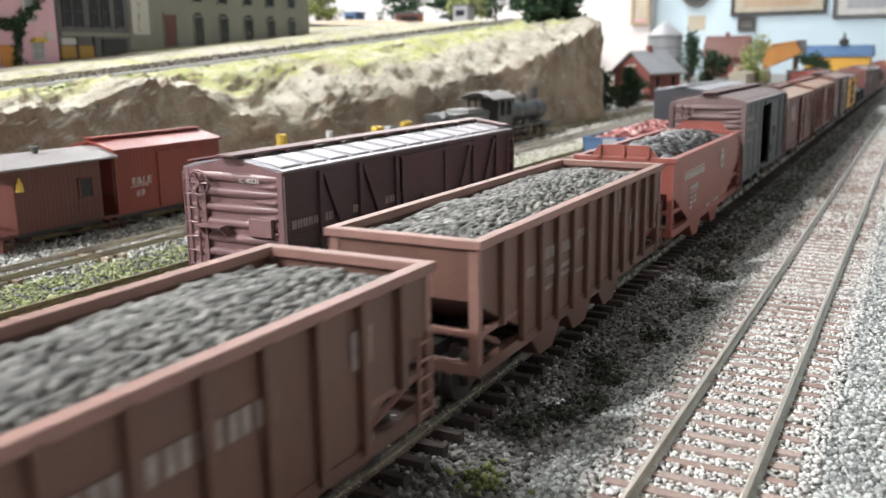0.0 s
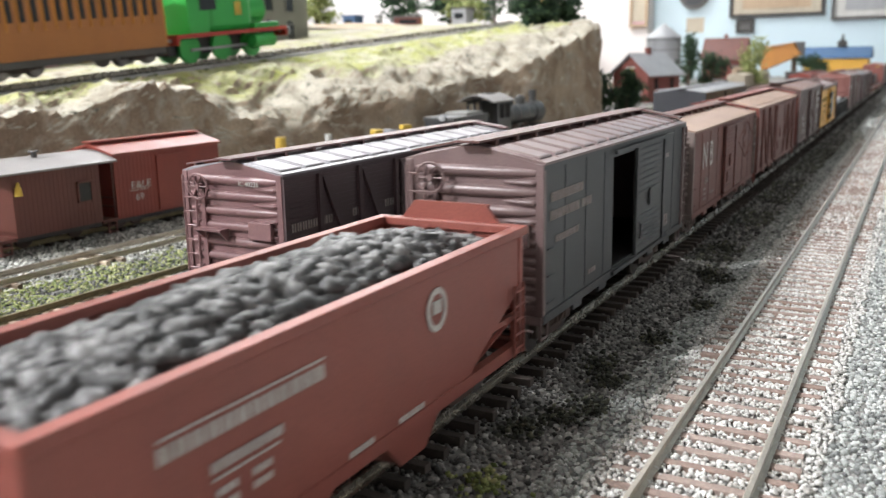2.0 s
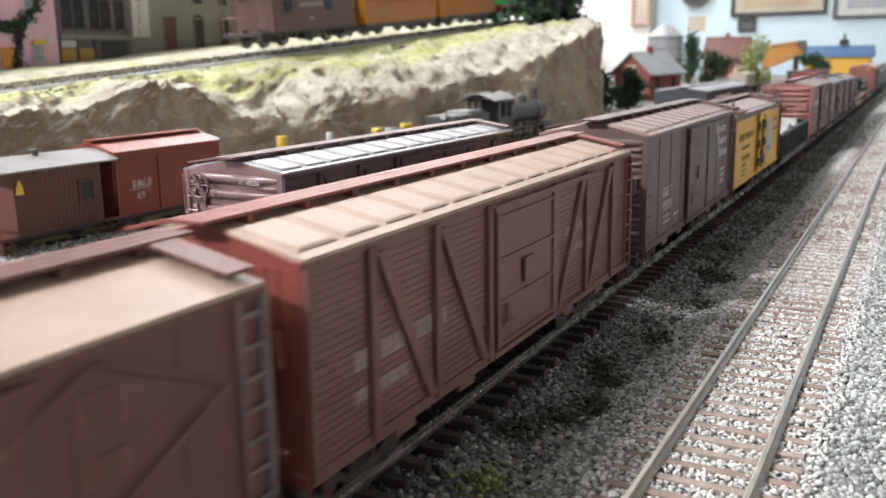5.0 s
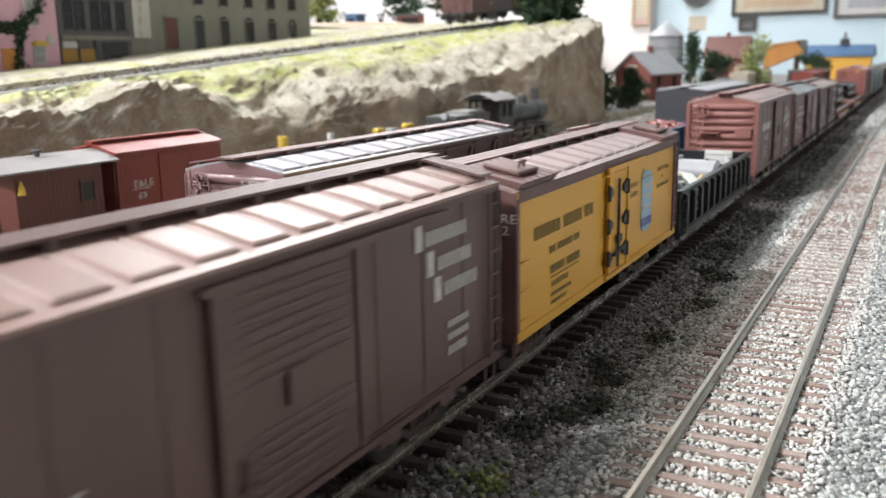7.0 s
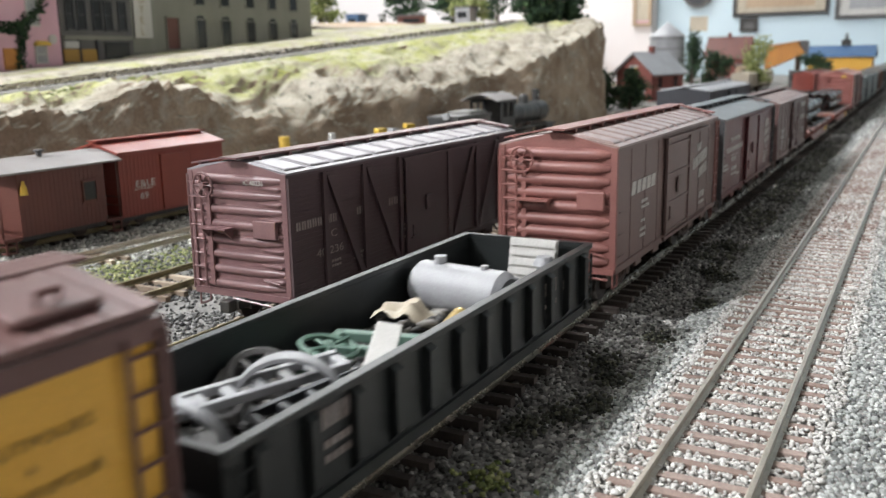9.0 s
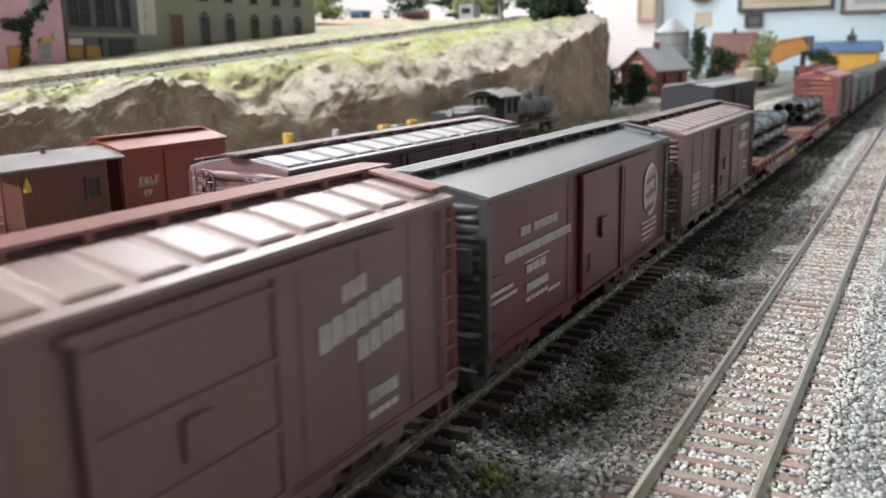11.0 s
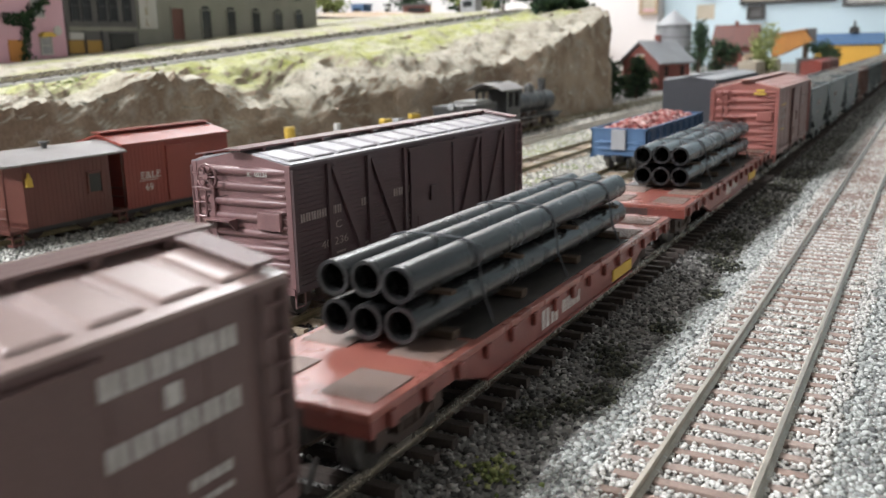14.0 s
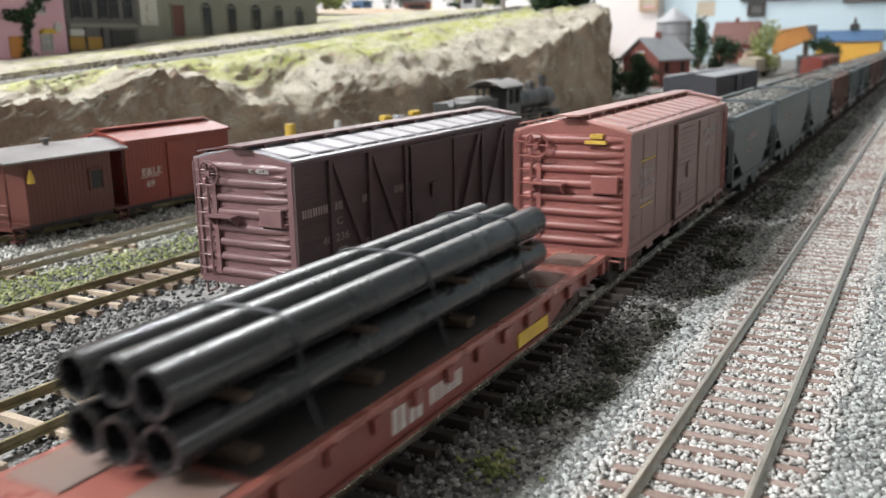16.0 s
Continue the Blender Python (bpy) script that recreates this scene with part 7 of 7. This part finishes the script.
def window(parent, y, z, w, hgt, frame_m, pane_m="dark_glass", arch=False, sill=True, cross=True):
    """A window with frame, sill and pane on a wall that faces +x."""
    fr = part("window_frame", B(0.0, 0.0014, y - w / 2 - 0.001, y - w / 2, z, z + hgt, 0.0, 0.0014, y + w / 2, y + w / 2 + 0.001, z, z + hgt, 0.0, 0.0014, y - w / 2 - 0.001, y + w / 2 + 0.001, z + hgt, z + hgt + 0.0012), frame_m, parent)
    bm = bmesh.new()
    poly = [(y - w / 2, z), (y + w / 2, z), (y + w / 2, z + hgt)]
    if arch:
        poly += [(y + w / 2 * math.cos(a * math.pi / 6), z + hgt + w * 0.35 * math.sin(a * math.pi / 6)) for a in range(1, 6)]
    poly += [(y - w / 2, z + hgt)]
    xprism(bm, poly, 0.0002, 0.0006)
    part("pane", bm, pane_m, fr)
    if sill:
        part("window_sill", B(0, 0.0022, y - w / 2 - 0.0015, y + w / 2 + 0.0015, z - 0.0012, z), frame_m, fr)
    if cross:
        part("sash_bar", B(0.0006, 0.0012, y - w / 2, y + w / 2, z + hgt / 2 - 0.0004, z + hgt / 2 + 0.0004), frame_m, fr)


b, wall, h = building("warehouse", "olive grey warehouse with a row of dark arched windows", -0.62, 0.652, 0.952, 0.078, 0.175, 0.16, "olive", "slate")
c = (0.652 + 0.952) / 2
for y in (0.7505, 0.7905, 0.833, 0.874, 0.9145):
    window(wall, y - c, 0.008, 0.014, 0.031, "olive", arch=True, cross=False)
    window(wall, y - c, 0.055, 0.014, 0.026, "olive", arch=True, cross=False)
window(wall, 0.708 - c, 0.008, 0.017, 0.032, "olive", "caboose_brown", cross=False)
s = part("hotel_sign", B(0.0005, 0.0020, 0.6555 - c, 0.6785 - c, 0.019, 0.075), "pale", b, "white painted vertical sign")
for k, ch in enumerate("HOTEL"):
    lettering(ch, 0.0075, (0.0022, 0.6625 - c, 0.0640 - k * 0.0105), "x", "ink", s)

b, wall, h = building("shop_house", "dark grey shop house with yellow doors below", -0.612, 0.562, 0.646, 0.070, 0.180, 0.12, "slate", "dark_grey")
for y in (-0.031, -0.018, 0.000, 0.013, 0.030):
    window(wall, y, 0.034, 0.008, 0.026, "dark_grey", cross=True)
    window(wall, y, 0.072, 0.008, 0.022, "dark_grey", cross=True)
part("shop_front", B(0, 0.0014, -0.040, 0.040, 0.024, 0.028), "olive", b)
for y in (-0.033, -0.013):
    part("shop_door", B(0, 0.0012, y - 0.0085, y + 0.0085, 0.002, 0.0155), "mustard", b, "mustard yellow shop door")
    part("door_post", B(0, 0.0020, y + 0.0087, y + 0.0102, 0.002, 0.024), "dark_grey", b)
part("shop_sign", B(0, 0.0016, -0.040, -0.024, 0.0165, 0.0225), "pale", b)
part("shop_window", B(0, 0.0010, 0.006, 0.036, 0.004, 0.022), "dark_glass", b)

b, wall, h = building("pink_house", "pink house with white windows and climbing ivy", -0.606, 0.430, 0.556, 0.062, 0.180, 0.10, "pink", "pink")
for y in (-0.045, -0.020, 0.036):
    window(wall, y, 0.044, 0.010, 0.024, "pale", "silver")
    window(wall, y, 0.082, 0.010, 0.020, "pale", "silver")
window(wall, 0.041, 0.012, 0.010, 0.014, "pale", "silver")
bm = bmesh.new()
xprism(bm, [(0.0345, 0.0265), (0.0490, 0.0265), (0.0490, 0.0285), (0.0440, 0.0305), (0.0380, 0.0305), (0.0345, 0.0285)], 0.0, 0.005)
part("awning", bm, "yellow_ink", b)
bm = bmesh.new()
rod(bm, (0, 0.0545, 0.0320), (0.0012, 0.0545, 0.0320), 0.0042, 20)
part("round_sign", bm, "pale", b)
part("poster", B(0, 0.0012, 0.004, 0.020, 0.006, 0.024), "orange", b, "orange wall poster")
part("ledge", B(0, 0.006, -0.06, 0.063, -0.001, 0.002), "pale", b)
rng = np.random.default_rng(17)
iv = []
for k in range(620):
    u = rng.random()
    a = [(0.016, 0.0), (0.022, 0.030), (0.026, 0.045), (0.044, 0.058), (0.050, 0.085)]
    j = min(int(u * 4), 3)
    f = u * 4 - j
    iv.append((rng.uniform(0.0005, 0.004), a[j][0] + (a[j + 1][0] - a[j][0]) * f + rng.normal() * 0.0028, a[j][1] + (a[j + 1][1] - a[j][1]) * f + rng.normal() * 0.0025))
for k in range(200):
    iv.append((rng.uniform(0.0005, 0.004), 0.024 - rng.random() * 0.022 + rng.normal() * 0.002, 0.036 + rng.random() * 0.010))
o = lumps("ivy", np.array(iv), rng.uniform(0.0008, 0.0018, len(iv)), "leaf_dark", seed=18, faces="oct")
o.location = (-0.606, 0.493, 0.062)
tagged(o, "dark green ivy climbing on the pink wall", "ivy", kind="stuff")


def tree(x, y, z, height, r, leaf, seed, label, n=900, trunk=0.3, cone=False):
    """Trunk, limbs and a crown of many small leaf clumps."""
    rng = np.random.default_rng(seed)
    t = thing("tree", label, "tree", pose(x, y, z), "trees")
    bm = bmesh.new()
    rod(bm, (0, 0, -0.004), (0, 0, height * 0.8), height * 0.035, 8, height * 0.010)
    tips = []
    for k in range(9):
        a, q = rng.uniform(0, math.tau), rng.uniform(0.4, 0.9)
        h0 = height * (trunk + (0.8 - trunk) * k / 9)
        wide = r * q * (1.15 - k / 10 if cone else 1.0)
        tip = (math.cos(a) * wide, math.sin(a) * wide, h0 + height * 0.10)
        rod(bm, (0, 0, h0), tip, height * 0.012, 5, height * 0.004)
        tips.append(tip)
    tips += [(0, 0, height * 0.85), (0, 0, height * 0.7)]
    part("trunk", bm, "bark", t)
    tips = np.array(tips)
    pick = tips[rng.integers(0, len(tips), n)]
    p = pick + rng.normal(size=(n, 3)) * (r * 0.27, r * 0.27, height * 0.075)
    p = p[p[:, 2] > height * 0.06]
    lumps("crown", p, rng.uniform(0.06, 0.145, len(p)) * r, leaf, t, seed=seed, faces="oct", squash=0.8)


tree(-0.372, 1.115, 0.104, 0.085, 0.028, "leaf_dark", 3, "dark green bushy tree on the cliff edge", 1500, 0.1)
tree(-0.350, 1.170, 0.100, 0.080, 0.024, "leaf_dark", 4, "dark green bushy tree on the cliff edge", 1200, 0.1)
tree(-0.310, 1.205, -0.006, 0.058, 0.020, "leaf_dark", 5, "dark evergreen at the foot of the cliff", 1000, 0.05, True)
tree(-0.282, 1.235, -0.006, 0.062, 0.018, "leaf_dark", 6, "dark evergreen beside the brick house", 1000, 0.05, True)
tree(-0.292, 1.30, -0.006, 0.040, 0.018, "leaf_dark", 7, "dark green shrub beside the brick house", 700, 0.05)
tree(-0.350, 1.90, -0.006, 0.122, 0.026, "leaf_dark", 8, "tall dark green tree by the water tank", 900, 0.15, True)
tree(-0.330, 2.02, -0.006, 0.085, 0.030, "leaf_dark", 9, "dark green tree by the brick houses", 700, 0.1)
tree(-0.222, 1.92, -0.006, 0.112, 0.024, "leaf", 10, "pale yellow-green tree in the far yard", 900, 0.15)
tree(-0.150, 2.30, -0.006, 0.075, 0.030, "leaf_dark", 12, "dark green tree in the far yard", 700, 0.1)
for k, (x, y, hgt, r, leaf) in enumerate(((-0.905, 1.36, 0.085, 0.035, "leaf"), (-0.770, 1.45, 0.080, 0.032, "leaf_dark"), (-0.720, 1.62, 0.090, 0.040, "leaf"), (-0.610, 1.50, 0.085, 0.020, "leaf_dark"), (-0.545, 1.62, 0.07, 0.022, "leaf_dark"), (-0.83, 1.75, 0.11, 0.05, "leaf_dark"), (-0.66, 1.75, 0.09, 0.03, "leaf_dark"))):
    tree(x, y, track_z(y) - 0.002, hgt, r, leaf, 30 + k, "green tree in the town on the upper level", 700, 0.15)


def cottage(name, x, y, z, w, d, eave, ridge, turn, wall_m, roof_m, label, chimney=True, door_m="pale"):
    c = thing(name, label, "building", pose(x, y, z, 0, 0, turn), "far buildings")
    bm = bmesh.new()
    prism(bm, [(-w / 2, -0.004), (w / 2, -0.004), (w / 2, eave), (0, ridge - 0.002), (-w / 2, eave)], -d / 2, d / 2)
    wall = part("wall", bm, wall_m, c)
    for s in (-1, 1):
        bm = bmesh.new()
        k = (ridge - eave) / (w / 2)
        ov = 0.008
        prism(bm, [(0, ridge), (s * (w / 2 + ov), eave - k * ov), (s * (w / 2 + ov), eave - k * ov + 0.003), (0, ridge + 0.003)], -d / 2 - 0.007, d / 2 + 0.007)
        part("roof", bm, roof_m, c)
    for yy in (-d * 0.25, d * 0.25):
        part("side_window", B(w / 2, w / 2 + 0.001, yy - 0.006, yy + 0.006, eave * 0.45, eave * 0.8), "dark_glass", wall)
    # the window's glow is flat yellow colour; the pane gives no light
    part("gable_window", B(-0.0065, 0.0065, -d / 2 - 0.001, -d / 2, eave * 0.75, eave * 1.15), "yellow_ink", wall, "gable window painted yellow as if lit")
    part("window_frame", B(-0.0080, 0.0080, -d / 2 - 0.0016, -d / 2 - 0.0002, eave * 1.15, eave * 1.20, -0.0080, 0.0080, -d / 2 - 0.0016, -d / 2 - 0.0002, eave * 0.70, eave * 0.75), "pale", wall)
    part("door", B(0.010, 0.022, -d / 2 - 0.001, -d / 2, 0, eave * 0.55), door_m, wall)
    if chimney:
        part("chimney", B(-0.004, 0.004, -0.002, 0.006, eave, ridge + 0.012), "brick", c)
    return c


cottage("brick_house", -0.343, 1.555, -0.006, 0.068, 0.11, 0.050, 0.080, -14, "brick", "silver", "small red brick house with pale grey gable roof")
cottage("red_house", -0.378, 2.44, -0.006, 0.100, 0.10, 0.070, 0.118, 90, "brick", "caboose_brown", "red brick house with brown roof", True)
cottage("beige_house", -0.600, 1.72, track_z(1.7) - 0.003, 0.075, 0.08, 0.045, 0.07, 20, "cream", "slate", "beige house on the upper level", False, "slate")
cottage("station", -0.138, 2.80, -0.006, 0.120, 0.165, 0.066, 0.092, 90, "yellow", "blue", "yellow station with blue-grey roof", False, "slate")
t = thing("lamp_tower", "black lantern turret standing on the station roof", "turret", pose(-0.128, 2.80, 0.0895))
part("turret", B(-0.012, 0.012, -0.012, 0.012, 0, 0.016, bev=0.001), "black", t)
bm = bmesh.new()
rod(bm, (0, 0, 0.016), (0, 0, 0.034), 0.005, 10, 0.002)
part("finial", bm, "black", t)
# water tank
t = thing("water_tank", "grey steel water tank with conical roof on legs", "tank", pose(-0.425, 1.98, -0.006), "")
bm = bmesh.new()
rod(bm, (0, 0, 0.040), (0, 0, 0.116), 0.037, 32)
part("shell", bm, "silver", t, smooth=True)
for z in (0.045, 0.065, 0.090, 0.112):
    bm = bmesh.new()
    ring(bm, (0, 0, z), (0, 0, 1), 0.0372, 0.0008, 32)
    part("hoop", bm, "slate", t)
bm = bmesh.new()
rod(bm, (0, 0, 0.116), (0, 0, 0.147), 0.040, 32, 0.002)
part("roof", bm, "silver", t, smooth=True)
for k in range(4):
    a = math.pi / 4 + k * math.pi / 2
    bm = bmesh.new()
    rod(bm, (0.028 * math.cos(a), 0.028 * math.sin(a), 0), (0.026 * math.cos(a), 0.026 * math.sin(a), 0.041), 0.0028, 8)
    part("leg", bm, "slate", t)
# orange coal loader on posts
t = thing("coal_loader", "orange wooden coal loader on dark posts", "loader", pose(-0.235, 2.40, -0.006, 0, 0, 0))
bm = bmesh.new()
prism(bm, [(-0.045, 0.040), (-0.030, 0.042), (0.048, 0.076), (0.030, 0.100), (-0.042, 0.090)], -0.03, 0.03)
part("bin", bm, "orange", t)
bm = bmesh.new()
xx = [(-0.046, 0.090), (0.031, 0.101), (0.031, 0.105), (-0.046, 0.094)]
prism(bm, xx, -0.034, 0.034)
part("roof", bm, "orange", t)
part("chute", B(0.034, 0.052, -0.012, 0.012, 0.072, 0.106), "slate", t)
for x, y, z in ((-0.040, -0.025, 0.042), (-0.040, 0.025, 0.042), (0.030, -0.025, 0.070), (0.030, 0.025, 0.070)):
    part("post", B(x - 0.003, x + 0.003, y - 0.003, y + 0.003, 0, z), "bark", t)
# small far clutter
for k, (x, y, z, w, d, hgt, m, nm, words) in enumerate((
        (-0.850, 1.40, 0.0, 0.026, 0.030, 0.026, "blue", "delivery_van", "small blue delivery van in the town"),
        (-0.800, 1.41, 0.0, 0.010, 0.010, 0.024, "pale", "water_pump", "white pump post in the town"),
        (-0.745, 1.42, 0.0, 0.050, 0.022, 0.022, "caboose_brown", "freight_shed", "red-brown shed with yellow end in the town"),
        (-0.665, 1.48, 0.0, 0.030, 0.030, 0.034, "silver", "oil_tank", "grey tank in the town"),
        (-0.250, 1.72, -0.14, 0.022, 0.030, 0.030, "cream", "yard_hut", "cream yard hut among the trees"),
        (-0.285, 1.66, -0.14, 0.018, 0.020, 0.022, "pale", "yard_hut", "white yard hut among the trees"),
        (-0.170, 2.12, -0.14, 0.030, 0.050, 0.036, "slate", "yard_hut", "dark yard hut beside the orange loader"),
        (-0.300, 2.25, -0.14, 0.050, 0.050, 0.050, "tan", "yard_hut", "tan yard hut before the red house"))):
    base = track_z(y) - 0.004 if z == 0.0 else -0.006
    t = thing(nm, words, "building" if "hut" in nm or "shed" in nm else nm.split("_")[-1], pose(x, y, base, 0, 0, 15 * (k % 3)), "far clutter")
    part("body", B(-w / 2, w / 2, -d / 2, d / 2, 0, hgt, bev=0.0015), m, t)
    part("roof", B(-w / 2 - 0.002, w / 2 + 0.002, -d / 2 - 0.002, d / 2 + 0.002, hgt, hgt + 0.003, bev=0.001), "slate" if k else "blue", t)
    part("window", B(-w * 0.3, w * 0.3, -d / 2 - 0.001, -d / 2 + 0.001, hgt * 0.5, hgt * 0.8), "dark_glass", t)
    if nm == "freight_shed":
        part("end_panel", B(w / 2, w / 2 + 0.001, -d / 2, d / 2, 0, hgt), "yellow_ink", t)
t = thing("dirt_bank", "orange-tan earth bank behind the warehouse", "bank", pose(-0.80, 1.22, track_z(1.2) - 0.008))
bm = bmesh.new()
bmesh.ops.create_grid(bm, x_segments=30, y_segments=8, size=0.5)
for v in bm.verts:
    v.co = Vector((v.co.x * 0.42, v.co.y * 0.10, 0.016 * math.cos(v.co.y * math.pi) * (1 - (2 * v.co.x) ** 4) + 0.003 * noise.noise(v.co * 40)))
part("earth", bm, "tan", t, smooth=True)

# ---- pictures on the wall ----
def picture(x0, x1, z0, z1, y, frame_m, mat_m, inner, label):
    t = thing("framed_picture", label, "picture", pose((x0 + x1) / 2, y, (z0 + z1) / 2), "wall pictures")
    w, h = (x1 - x0) / 2, (z1 - z0) / 2
    for a in ((-w, w, -h, -h + 0.012), (-w, w, h - 0.012, h), (-w, -w + 0.012, -h + 0.012, h - 0.012), (w - 0.012, w, -h + 0.012, h - 0.012)):
        part("frame_bar", B(a[0], a[1], -0.014, 0, a[2], a[3], bev=0.001), frame_m, t)
    part("mount", B(-w + 0.012, w - 0.012, -0.006, 0, -h + 0.012, h - 0.012), mat_m, t)
    part("print", B(-w * 0.72, w * 0.72, -0.008, -0.006, -h * 0.72, h * 0.72), inner, t)


picture(-0.575, -0.247, 0.205, 0.42, 3.5, "black", "cream", "tan", "framed print with dark frame and cream mount")
picture(-0.226, 0.10, 0.185, 0.42, 3.5, "slate", "pale", "silver", "framed print with dark frame and white mount")
picture(-0.548, -0.485, 0.150, 0.202, 3.5, "black", "black", "slate", "small dark framed plaque")
picture(-0.930, -0.858, 0.180, 0.33, 3.42, "tan", "pink", "cream", "small pinkish framed print on the white wall")
t = thing("paper_note", "pale yellow paper note on the blue wall", "paper", pose(-0.70, 3.4995, 0.184))
part("paper", B(-0.033, 0.033, -0.001, 0, -0.027, 0.027), "cream", t)
t = thing("wall_clock", "dark round wall clock", "clock", pose(-0.706, 3.5, 0.300))
bm = bmesh.new()
rod(bm, (0, -0.02, 0), (0, 0, 0), 0.056, 32)
part("case", bm, "slate", t, smooth=True)
bm = bmesh.new()
rod(bm, (0, -0.022, 0), (0, -0.02, 0), 0.044, 32)
part("face", bm, "dark_grey", t)

# ---- sleepers, one by one ----
for t, x, z, y0, y1, m, step, long, first, every, seed in TIES:
    rng = random.Random(seed)
    base = None
    k = math.ceil((y0 - first) / step)
    while first + k * step < y1:
        y = first + k * step
        k += 1
        if rng.random() > every or y < 0.0:
            continue
        place = pose(x + rng.uniform(-0.0004, 0.0004), y, z + (0.0 if every == 1.0 else rng.uniform(-0.0002, 0.0001)), 0, 0, rng.uniform(-0.8, 0.8))
        if base is None:
            base = part("tie", B(-long / 2, long / 2, -0.00108, 0.00108, -0.0020, 0.0002, bev=0.00015), m, t)
            base.matrix_basis = place
        else:
            again(base, place)
bpy.data.batch_remove([*TRUCK.children, TRUCK])


# ---- movement ----
TRAVEL = [(0.0, 0.0), (1.0, 0.1212), (2.0, 0.2405), (3.0, 0.3615), (4.0, 0.4820), (6.5, 0.7769), (8.0, 0.9457), (9.0, 1.0564), (11.5, 1.3298), (12.5, 1.4399), (13.5, 1.5479), (14.5, 1.6640), (16.0, 1.8580)]


def upper_pose(d):
    x, y, a = upper_path(d)
    up = math.degrees(math.atan2(upper_z(d + 0.03) - upper_z(d - 0.03), 0.06))
    return pose(x, y, upper_z(d), up, 0, a)


def motions():
    for ob, y in TRAIN:
        m = ob.matrix_basis.copy()
        walk(ob, [(t, Matrix.Translation((0, -d, 0)) @ m) for t, d in TRAVEL])
    for ob, back in UPPER:
        walk(ob, [(k * 0.5, upper_pose(0.269 + 0.195 * k * 0.5 + back)) for k in range(33)])
    # the wheels roll: a quarter turn at most from row to row
    r = 0.0052
    for ob, place in WHEELS:
        rows = []
        for (t0, d0), (t1, d1) in zip(TRAVEL, TRAVEL[1:]):
            n = math.ceil((d1 - d0) / r / radians(80))
            rows += [(t0 + (t1 - t0) * k / n, d0 + (d1 - d0) * k / n) for k in range(n)]
        rows.append(TRAVEL[-1])
        seen = {}
        for t, d in rows:
            seen[frame(t)] = (t, Matrix.Translation(place) @ Matrix.Rotation(d / r, 4, "X"))
        walk(ob, list(seen.values()))


motions()
